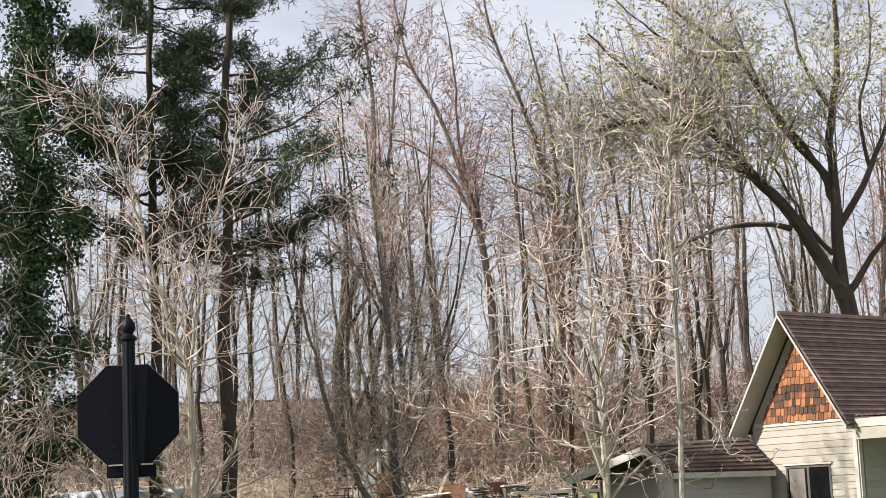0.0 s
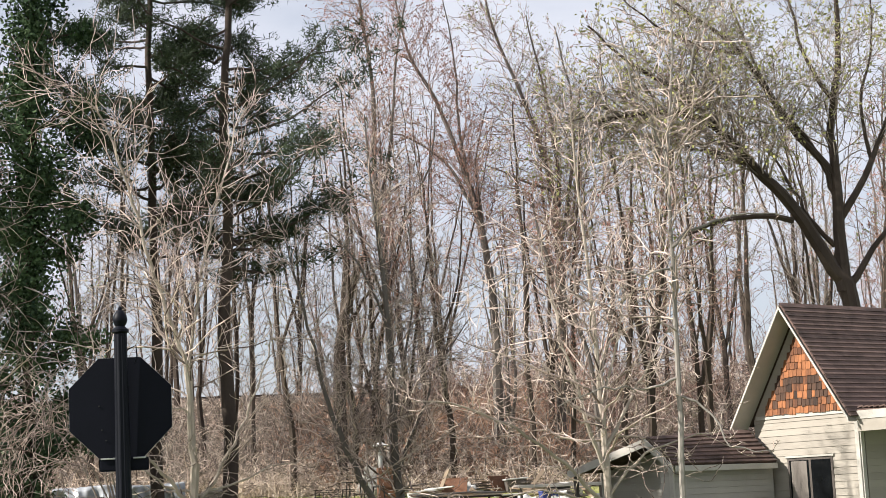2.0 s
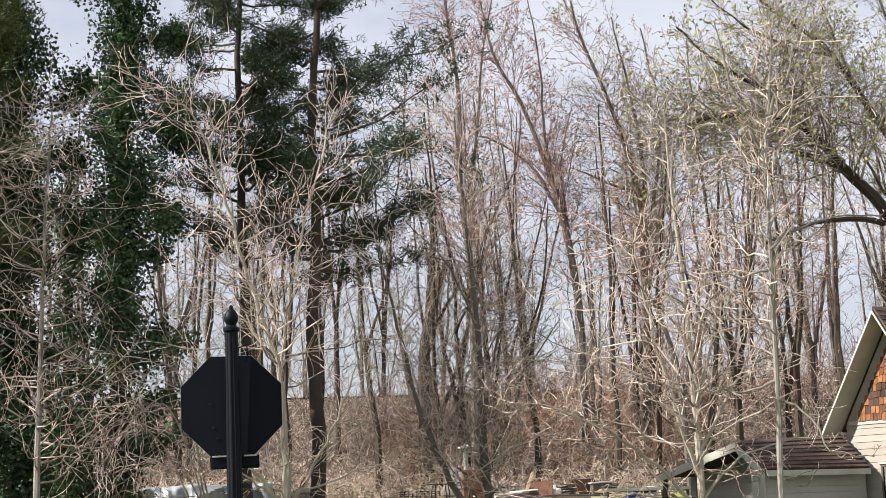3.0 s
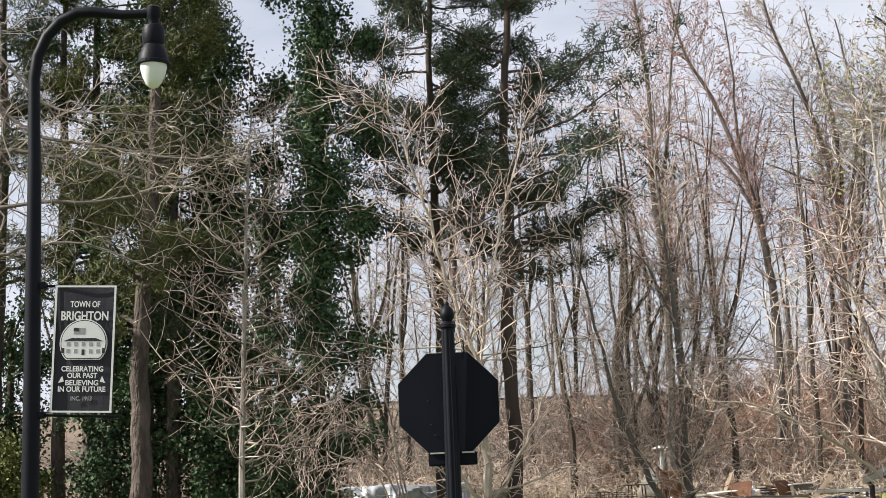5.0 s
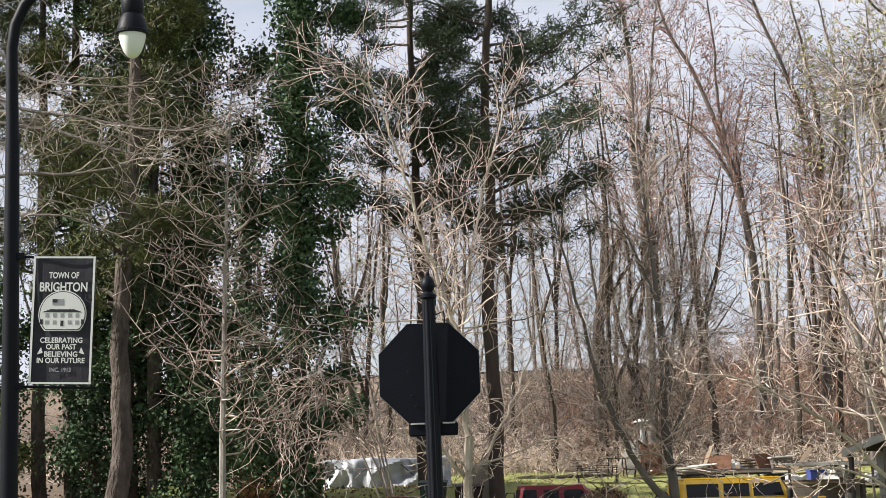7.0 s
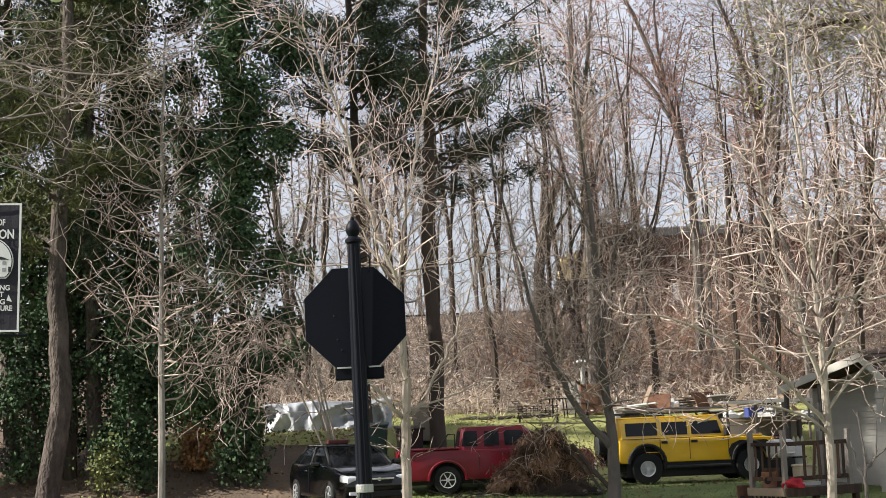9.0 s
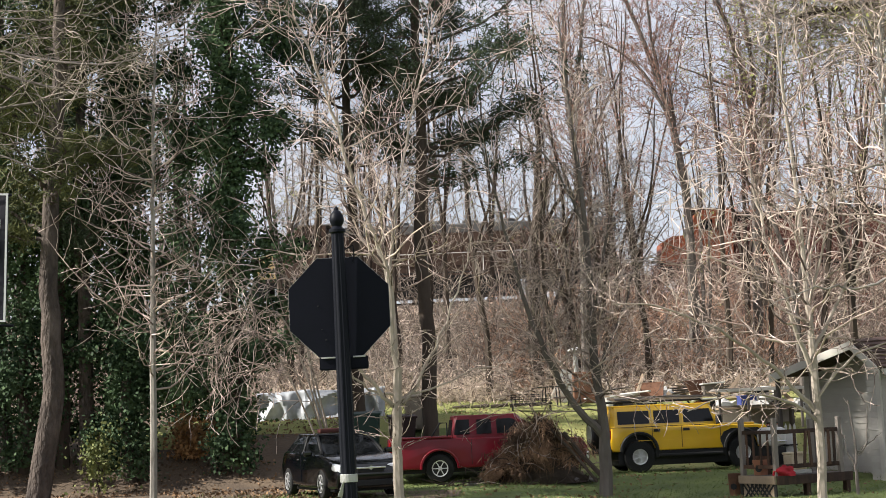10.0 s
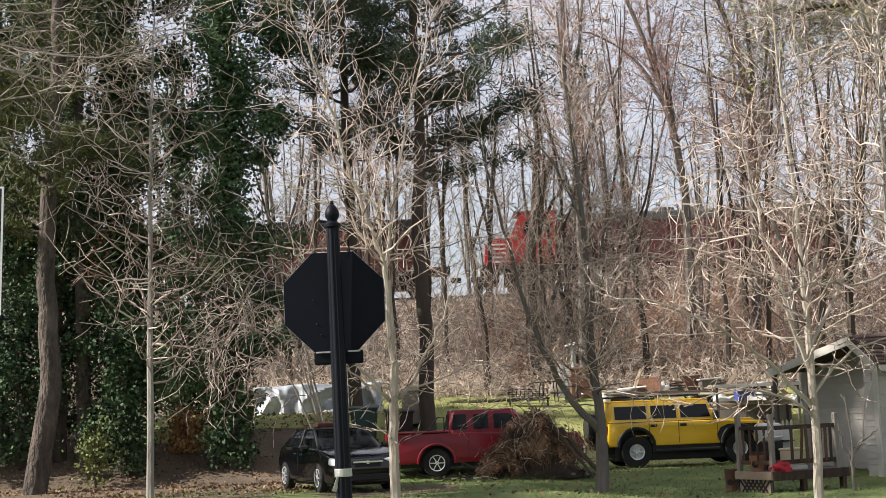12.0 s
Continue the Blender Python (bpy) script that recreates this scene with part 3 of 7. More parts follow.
# ---- road sign and street lamp ----
def octagon_sign():
    top = thing("octagonal_road_sign", pose(-0.725, 12.0, 0.02, 0, -0.7, 0), "octagonal road sign, black at the back, on a fluted black post", "road sign")
    outline = [(0.4125 * math.cos(radians(22.5 + 45 * k)), 0.4125 * math.sin(radians(22.5 + 45 * k))) for k in range(8)]
    bm = prism(outline, 0.004)
    bmesh.ops.translate(bm, verts=bm.verts, vec=(-0.017, 0.075, 2.463))
    plate = part("sign_plate", bm, M["sign_back"], top)
    part("sign_rim", prism([(x * 1.006, z * 1.006) for x, z in outline], 0.002, m=Matrix.Translation((-0.017, 0.079, 2.463))), M["pale_metal"], plate, "thin bare metal rim")
    for dx, dz in ((-0.14, -0.16), (-0.11, -0.24), (0.02, 0.27), (-0.16, 0.02)):
        part("bolt", lathe([(0.006, -0.004), (0.006, 0.002), (0.003, 0.004)], 8, (-0.017 + dx, 0.072, 2.463 + dz)), M["plastic_black"], plate)
    bm = box((0.37, 0.012, 0.1), (0.0, 0.07, 2.04), bevel=0.012)
    lower = part("lower_plate", bm, M["sign_back"], top)
    for a, b in ((-0.17, -0.06), (0.07, 0.165)):
        part("bracket_bar", box((b - a, 0.012, 0.012), ((a + b) / 2, 0.058, 2.085), bevel=0.002), M["pale_metal"], lower, "pale bare metal bracket bar")
    # fluted post
    bm = bmesh.new()
    sides = 40
    levels = [(-0.3, 0.062), (1.3, 0.060), (2.1, 0.057), (3.02, 0.048)]
    rings = []
    for z, r in levels:
        rings.append([bm.verts.new((math.cos(k * math.tau / sides) * r * (1.0 if k % 4 < 2 else 0.93), math.sin(k * math.tau / sides) * r * (1.0 if k % 4 < 2 else 0.93), z)) for k in range(sides)])
    for r0, r1 in zip(rings, rings[1:]):
        for k in range(sides):
            bm.faces.new((r0[k], r0[(k + 1) % sides], r1[(k + 1) % sides], r1[k]))
    bm.faces.new(rings[-1])
    part("post", bm, M["black_paint"], top)
    prof = [(0.05, 0), (0.064, 0.01), (0.064, 0.03), (0.045, 0.045), (0.036, 0.055), (0.052, 0.085), (0.056, 0.105), (0.050, 0.135), (0.033, 0.165), (0.016, 0.18), (0.018, 0.19), (0.010, 0.205), (0.002, 0.21)]
    part("finial", lathe(prof, 20, (0, 0, 3.02)), M["black_paint"], top, smooth=True)
    bm = tube([(0.05, 0.02, 2.9), (0.11, 0.05, 2.93), (0.115, 0.06, 2.85), (0.10, 0.06, 2.80)], 0.006, 6)
    part("wire_loop", bm, M["black_paint"], top)
    part("tape_band", lathe([(0.0645, 0), (0.066, 0.004), (0.066, 0.055), (0.0645, 0.06)], 20, (0, 0, 1.15)), M["pale_metal"], top, "crumpled pale tape band")
    part("tape_tail", box((0.035, 0.004, 0.12), (-0.05, -0.045, 1.1), pose(0, 0, 0, 8, 20, 30)), M["pale_metal"], top, "loose tail of pale tape")
    return top


def text_mesh(s, size, name, width=None):
    cu = bpy.data.curves.new(name, "FONT")
    cu.body, cu.size, cu.align_x, cu.extrude = s, size, "CENTER", 0.0006
    cu.offset = size * 0.022
    ob = bpy.data.objects.new(name, cu)
    scene.collection.objects.link(ob)
    dg = bpy.context.evaluated_depsgraph_get()
    me = bpy.data.meshes.new_from_object(ob.evaluated_get(dg))
    bpy.data.objects.remove(ob)
    if width:
        xs = [v.co.x for v in me.vertices]
        k = width / max(1e-6, max(xs) - min(xs))
        for v in me.vertices:
            v.co.x *= k
    return me


def street_lamp():
    x0, y0 = -5.07, 15.5
    top = thing("street_lamp", pose(x0, y0, 0), "black street lamp with an arched arm and a frosted drop globe", "street lamp")
    part("post", tube([(0, 0, -0.3), (0, 0, 3.0), (-0.01, 0, 5.2)], [0.095, 0.085, 0.07], 18), M["black_paint"], top, smooth=True)
    arc = [(-0.01, 0, 5.15)] + [(0.50 - 0.53 * math.cos(a), 0, 6.15 + 0.70 * math.sin(a)) for a in (0.0, 0.35, 0.7, 1.05, 1.4, 1.7)] + [(0.88, 0, 6.80), (1.20, 0, 6.80)]
    part("arm", tube(arc, [0.066] + [0.058] * 6 + [0.05, 0.045], 16), M["black_paint"], top, smooth=True)
    lx = 1.205
    head = part("lamp_head", lathe([(0.05, 0.62), (0.075, 0.60), (0.075, 0.50), (0.055, 0.47), (0.055, 0.42), (0.10, 0.40), (0.115, 0.36), (0.115, 0.24), (0.10, 0.20), (0.125, 0.16), (0.155, 0.06), (0.16, 0.0), (0.14, 0.0)][::-1], 24, (lx, 0, 6.26)), M["black_paint"], top, smooth=True)
    part("globe", lathe([(0.01, -0.25), (0.05, -0.235), (0.085, -0.19), (0.115, -0.12), (0.135, -0.04), (0.138, 0.01)], 24, (lx, 0, 6.255)), M["lamp_glass"], head, "frosted white drop globe", smooth=True)
    part("lamp_rim", lathe([(0.155, 0), (0.172, 0.006), (0.172, 0.03), (0.158, 0.04)], 24, (lx, 0, 6.25)), M["black_paint"], head)
    # banner arms, and the banner that hangs between them
    for z in (4.01, 2.72):
        part("banner_arm", tube([(0.05, 0, z), (0.88, 0, z - 0.04)], 0.014, 8), M["black_paint"], top)
        part("arm_socket", box((0.07, 0.09, 0.07), (0.10, 0, z), bevel=0.01), M["black_paint"], top)
    return top


def banner():
    top = thing("town_banner", pose(-4.545, 15.47, 3.36, 0, 2.0, 0), "dark town banner with white border and lettering on a post", "banner")
    w, h = 0.62, 1.27
    bm = bmesh.new()
    n = 12
    grid = [[bm.verts.new((w * (i / 6 - 0.5), 0.008 * math.sin(i * 0.9 + j * 0.35), h * (j / n - 0.5))) for i in range(7)] for j in range(n + 1)]
    for j in range(n):
        for i in range(6):
            bm.faces.new((grid[j][i], grid[j][i + 1], grid[j + 1][i + 1], grid[j + 1][i]))
    r = bmesh.ops.extrude_face_region(bm, geom=bm.faces[:])
    bmesh.ops.translate(bm, verts=[v for v in r["geom"] if isinstance(v, bmesh.types.BMVert)], vec=(0, 0.004, 0))
    bmesh.ops.recalc_face_normals(bm, faces=bm.faces)
    part("cloth", bm, M["banner_dark"], top)
    y = -0.016
    for sx, sz, at in ((w, 0.018, (0, y, h / 2 - 0.012)), (w, 0.018, (0, y, -h / 2 + 0.012)), (0.02, h - 0.04, (-w / 2 + 0.012, y, 0)), (0.02, h - 0.04, (w / 2 - 0.012, y, 0))):
        part("border", box((sx, 0.006, sz), at), M["banner_white"], top, "white border")
    flat = Matrix.Rotation(radians(90), 4, "X")
    for s, size, width, z, k in (("TOWN OF", 0.085, 0.30, 0.415, "banner_white"), ("BRIGHTON", 0.125, 0.475, 0.285, "banner_white"), ("CELEBRATING", 0.072, 0.42, -0.225, "banner_white"), ("OUR PAST", 0.072, 0.30, -0.29, "banner_white"), ("BELIEVING", 0.072, 0.33, -0.362, "banner_white"), ("IN OUR FUTURE", 0.072, 0.475, -0.425, "banner_white"), ("INC. 1913", 0.058, 0.21, -0.512, "banner_grey")):
        me = text_mesh(s, size, "lettering", width)
        me.transform(Matrix.Translation((0, y, z)) @ flat)
        mesh_part("lettering", me, M[k], top, "pale lettering")
    # round emblem: a pale building under a flag
    def disc(r, yy, cut, name, mat):
        pts = []
        for k in range(49):
            a = math.tau * k / 48
            pts.append((r * math.cos(a), max(r * math.sin(a), cut)))
        out = [pts[0]]
        for p in pts[1:]:
            if (Vector(p) - Vector(out[-1])).length > 1e-4 and (Vector(p) - Vector(pts[0])).length > 1e-4:
                out.append(p)
        return part(name, prism(out, 0.003, m=Matrix.Translation((0, yy, 0.055))), mat, top)
    disc(0.240, y, -0.165, "emblem_ring", M["banner_white"])
    disc(0.230, y - 0.002, -0.155, "emblem_field", M["banner_dark"])
    disc(0.222, y - 0.004, -0.148, "emblem_sky", M["banner_white"])
    part("emblem_roof", prism([(-0.20, 0.075), (0.20, 0.075), (0.12, 0.105), (-0.12, 0.105)], 0.003, m=Matrix.Translation((0, y - 0.006, 0.0))), M["banner_dark"], top)
    for sx in (-0.205, 0.205):
        part("emblem_tree", box((0.028, 0.003, 0.05), (sx, y - 0.006, -0.02)), M["banner_dark"], top)
    for i in range(5):
        for z in (0.045, -0.025):
            if not (i == 2 and z < 0):
                part("emblem_window", box((0.034, 0.003, 0.038), (-0.15 + 0.075 * i, y - 0.006, z)), M["banner_grey"], top)
    part("emblem_door", box((0.03, 0.003, 0.055), (0, y - 0.006, -0.035)), M["banner_dark"], top)
    part("emblem_flag", box((0.115, 0.003, 0.062), (-0.045, y - 0.006, 0.175)), M["banner_grey"], top)
    part("emblem_canton", box((0.05, 0.003, 0.034), (-0.078, y - 0.008, 0.189)), M["banner_dark"], top)
    for sx in (-1, 1):
        part("torch_mark", prism([(sx * 0.20, -0.27), (sx * 0.235, -0.34), (sx * 0.18, -0.325)], 0.003, m=Matrix.Translation((0, y, 0))), M["banner_white"], top)
    return top


octagon_sign()
street_lamp()
banner()


# ---- the house ----
def strip(name, corners, thick, mat, parent, label=""):
    """A flat board given by its four corners and a thickness."""
    c = [Vector(p) for p in corners]
    n = (c[1] - c[0]).cross(c[3] - c[0]).normalized() * thick
    verts = [*c, *[p - n for p in c]]
    faces = [(0, 1, 2, 3), (7, 6, 5, 4), (0, 4, 5, 1), (1, 5, 6, 2), (2, 6, 7, 3), (3, 7, 4, 0)]
    bm = bmesh.new()
    vs = [bm.verts.new(v) for v in verts]
    for f in faces:
        bm.faces.new([vs[i] for i in f])
    bmesh.ops.recalc_face_normals(bm, faces=bm.faces)
    return part(name, bm, mat, parent, label)


def clapboards(parent, mat, p0, p1, z0, z1, out, step=0.17, skip=None):
    """Lap siding: each board tilts out over the one below it."""
    p0, p1, out = Vector(p0), Vector(p1), Vector(out)
    z = z0
    while z < z1 - 0.02:
        h = min(step, z1 - z)
        spans = [(0.0, 1.0)]
        if skip and z + h > skip[2] and z < skip[3]:
            spans = [(0.0, skip[0]), (skip[1], 1.0)]
        for a, b in spans:
            q0, q1 = p0.lerp(p1, a), p0.lerp(p1, b)
            up = Vector((0, 0, 1))
            strip("clapboard", (q0 + up * z + out * 0.022, q1 + up * z + out * 0.022, q1 + up * (z + h + 0.012) + out * 0.004, q0 + up * (z + h + 0.012) + out * 0.004), 0.014, mat, parent)
        z += step


def roof_courses(parent, ridge0, ridge1, eave0, eave1, n, mat):
    """Rows of asphalt shingles, each lapping the row below."""
    r0, r1, e0, e1 = map(Vector, (ridge0, ridge1, eave0, eave1))
    nrm = (r1 - r0).cross(e0 - r0).normalized()
    if nrm.z < 0:
        nrm = -nrm
    for k in range(n):
        a, b = k / n, min((k + 1.12) / n, 1.0)
        strip("shingle_course", (r0.lerp(e0, a) + nrm * 0.004, r1.lerp(e1, a) + nrm * 0.004, r1.lerp(e1, b) + nrm * 0.045, r0.lerp(e0, b) + nrm * 0.045), 0.03, mat, parent)


def house():
    top = thing("house", pose(13.38, 38.3, 0, 0, 0, 28), "small cream-sided house with steep brown roof and cedar-shingled gable", "house")
    apex, eave, hw, length = 6.24, 3.30, 1.98, 10.0
    wx, ww = 0.60, 1.72
    pitch = (apex - eave) / hw
    # walls behind the boards
    wall = part("wall", prism([(-ww, -0.5), (ww, -0.5), (ww, apex - 0.2 - ww * pitch), (0, apex - 0.2), (-ww, apex - 0.2 - ww * pitch)], 0.16, m=Matrix.Translation((wx + 0.1, 0, 0)) @ Matrix.Rotation(radians(90), 4, "Z")), M["siding"], top)
    side = part("wall", box((length - 0.9, 0.16, 3.9), (wx + 0.2 + (length - 0.9) / 2, -ww + 0.08, 1.4)), M["siding"], top)
    part("wall", box((length - 0.9, 0.16, 3.9), (wx + 0.2 + (length - 0.9) / 2, ww - 0.08, 1.4)), M["siding"], top)
    part("wall", box((0.16, ww * 2 - 0.34, 3.9), (length - 0.4, 0, 1.4)), M["siding"], top)
    out = (-1, 0, 0)
    wy0, wy1, wz0, wz1 = -0.80, 0.60, 0.95, 2.36
    clapboards(wall, M["siding"], (wx + 0.02, -ww, 0), (wx + 0.02, ww, 0), -0.3, 3.42, out, 0.172, ((wy0 + ww) / (2 * ww), (wy1 + ww) / (2 * ww), wz0, wz1))
    clapboards(side, M["siding"], (wx + 0.2, -ww, 0), (wx + 6.0, -ww, 0), -0.3, 3.2, (0, -1, 0), 0.172)
    part("corner_board", box((0.05, 0.12, 3.9), (wx - 0.012, -ww + 0.04, 1.4), bevel=0.006), M["white_trim"], top)
    part("corner_board", box((0.12, 0.05, 3.9), (wx + 0.06, -ww - 0.03, 1.4), bevel=0.006), M["white_trim"], top)
    part("frieze_board", box((0.04, 2 * 1.62, 0.10), (wx - 0.01, 0, 3.46), bevel=0.005), M["white_trim"], top)
    # cedar shakes in the gable
    rng = random.Random(8)
    z = 3.50
    row = 0
    while z < apex - 0.85:
        half = (apex - 0.62 - z) / pitch
        y = -half + (0.06 if row % 2 else 0.0)
        while y < half - 0.06:
            w = rng.uniform(0.10, 0.18)
            w2 = min(w, half - y)
            h = 0.27
            top_half = (apex - 0.60 - z - h) / pitch
            yy0, yy1 = max(y, -half), y + w2
            t0, t1 = max(yy0, -max(top_half, 0.02)), min(yy1, max(top_half, 0.02))
            if t1 > t0:
                stained = abs(y + 0.05) < 0.95 and 3.55 < z < 4.35 and rng.random() < 0.62
                x = wx - 0.012
                strip("cedar_shake", ((x - 0.034, yy0 + 0.008, z + (dz := rng.uniform(-0.025, 0.02))), (x - 0.034, yy1 - 0.008, z + dz + rng.uniform(-0.008, 0.008)), (x - 0.004, t1 - 0.003, z + h), (x - 0.004, t0 + 0.003, z + h)), 0.012, M["cedar_dark" if stained else "cedar"], wall)
            y += w
        z += 0.185
        row += 1
    # roof
    for s, n in ((-1, "roof"), (1, "roof")):
        slope = strip(n, ((0, 0, apex), (length, 0, apex), (length, s * hw, eave), (0, s * hw, eave)), 0.06, M["roof_shingle"], top)
        if s < 0:
            roof_courses(slope, (-0.02, 0, apex + 0.01), (length, 0, apex + 0.01), (-0.02, s * (hw + 0.03), eave - 0.04), (length, s * (hw + 0.03), eave - 0.04), 25, M["roof_shingle"])
        z1 = Vector((0, 0, -0.09))
        a, b = Vector((0.0, 0, apex - 0.03)), Vector((0.0, s * hw, eave - 0.03))
        strip("rake_board", (a + Vector((-0.025, 0, 0)), b + Vector((-0.025, 0, 0)), b + z1 + Vector((-0.025, 0, 0)), a + z1 + Vector((-0.025, 0, 0))), 0.025, M["white_trim"], top)
        a, b = Vector((0.0, 0, apex - 0.12)), Vector((0.0, s * hw, eave - 0.12))
        strip("soffit", (a, b, b + Vector((wx, 0, 0)), a + Vector((wx, 0, 0))), 0.015, M["white_trim"], top)
    # sliding window with two panes
    win = part("window", box((0.05, wy1 - wy0 + 0.1, wz1 - wz0 + 0.1), (wx - 0.0, (wy0 + wy1) / 2, (wz0 + wz1) / 2), bevel=0.006), M["wood_grey"], top, "sliding window in a grey frame")
    mid = (wy0 + wy1) / 2
    for a, b in ((wy0, mid - 0.02), (mid + 0.02, wy1)):
        part("pane", box((0.01, b - a - 0.04, wz1 - wz0 - 0.06), (wx - 0.028, (a + b) / 2, (wz0 + wz1) / 2)), M["glass_dark"], win)
    part("curtain", box((0.006, 0.52, wz1 - wz0 - 0.1), (wx - 0.036, mid + 0.36, (wz0 + wz1) / 2)), M["wood_post"], win, "drawn grey curtain")
    part("window_head", box((0.05, wy1 - wy0 + 0.2, 0.05), (wx - 0.03, mid, wz1 + 0.06), bevel=0.006), M["white_trim"], win)
    # porch roof on the near side
    porch = part("porch_roof", prism([(-3.75, 3.28), (-1.7, 3.30), (-1.7, 3.47), (-3.75, 3.41)], 6.0, m=Matrix.Translation((3.32, 0, 0)) @ Matrix.Rotation(radians(90), 4, "Z")), M["roof_shingle"], top)
    roof_courses(porch, (0.30, -1.99, 3.48), (6.3, -1.99, 3.48), (0.30, -3.80, 3.42), (6.3, -3.80, 3.42), 11, M["roof_shingle"])
    strip("fascia", ((0.29, -1.98, 3.42), (0.29, -3.8, 3.42), (0.29, -3.8, 3.22), (0.29, -1.98, 3.22)), 0.03, M["white_trim"], porch, "white painted fascia")
    strip("beam", ((0.36, -1.98, 3.215), (0.36, -3.8, 3.215), (0.36, -3.8, 2.93), (0.36, -1.98, 2.93)), 0.08, M["siding"], porch)
    return top


def wing():
    """The low wing that runs from the gable end, with a porch roof over the deck."""
    top = thing("house_wing", pose(9.76, 38.4, 0, 0, 0, 28), "low grey-sided house wing with brown roof over a porch", "house")
    z = 2.99
    length = 3.5
    out = [(-0.72, -0.6), (-0.72, 2.3), (0.0, z - 0.1), (3.0, 2.22), (3.0, -0.6)]
    wall = part("wall", prism(out, 0.14, m=Matrix.Translation((1.15, 0, 0)) @ Matrix.Rotation(radians(90), 4, "Z")), M["siding_grey"], top)
    clapboards(wall, M["siding_grey"], (1.07, -0.30, 0), (1.07, 3.0, 0), -0.5, 2.2, (-1, 0, 0), 0.15)
    end = part("wall", prism([(-0.72, -0.6), (-0.30, -0.6), (-0.30, 2.62), (-0.72, 2.32)], 0.14, m=Matrix.Translation((0.25, 0, 0)) @ Matrix.Rotation(radians(90), 4, "Z")), M["siding_grey"], top)
    clapboards(end, M["siding_grey"], (0.17, -0.72, 0), (0.17, -0.30, 0), -0.5, 2.3, (-1, 0, 0), 0.15)
    near = part("wall", box((length - 0.4, 0.14, 2.8), (length / 2 + 0.3, -0.66, 0.85)), M["siding_grey"], top)
    clapboards(near, M["siding_grey"], (0.2, -0.74, 0), (length, -0.74, 0), -0.5, 2.25, (0, -1, 0), 0.15)
    part("corner_board", box((0.06, 0.14, 2.8), (0.15, -0.70, 0.85), bevel=0.006), M["white_trim"], top)
    roof = strip("roof", ((0, 0, z), (length, 0, z + 0.15), (length, -0.95, 2.30), (0, -0.95, 2.30)), 0.05, M["roof_shingle"], top)
    roof_courses(roof, (0.02, 0, z + 0.03), (length, 0, z + 0.18), (0.02, -0.98, 2.30), (length, -0.98, 2.30), 8, M["roof_shingle"])
    strip("roof", ((0, 0, z), (length, 0, z + 0.15), (length, 3.1, 2.30), (0, 3.1, 2.30)), 0.05, M["roof_shingle"], top)
    for y1, z1 in ((3.1, 2.30), (-0.97, 2.28)):
        a, b = Vector((-0.03, 0, z + 0.02)), Vector((-0.03, y1, z1 + 0.02))
        strip("rake_board", (a, b, b + Vector((0, 0, -0.20)), a + Vector((0, 0, -0.20))), 0.03, M["white_trim"], top)
    strip("fascia", ((0.0, -0.99, 2.30), (length, -0.99, 2.30), (length, -0.99, 2.16), (0.0, -0.99, 2.16)), 0.03, M["white_trim"], top)
    for y in (2.9, 1.6):
        part("porch_post", box((0.1, 0.1, 2.9), (0.1, y, 0.85), bevel=0.01), M["wood_grey"], top)
    return top


house()
wing()


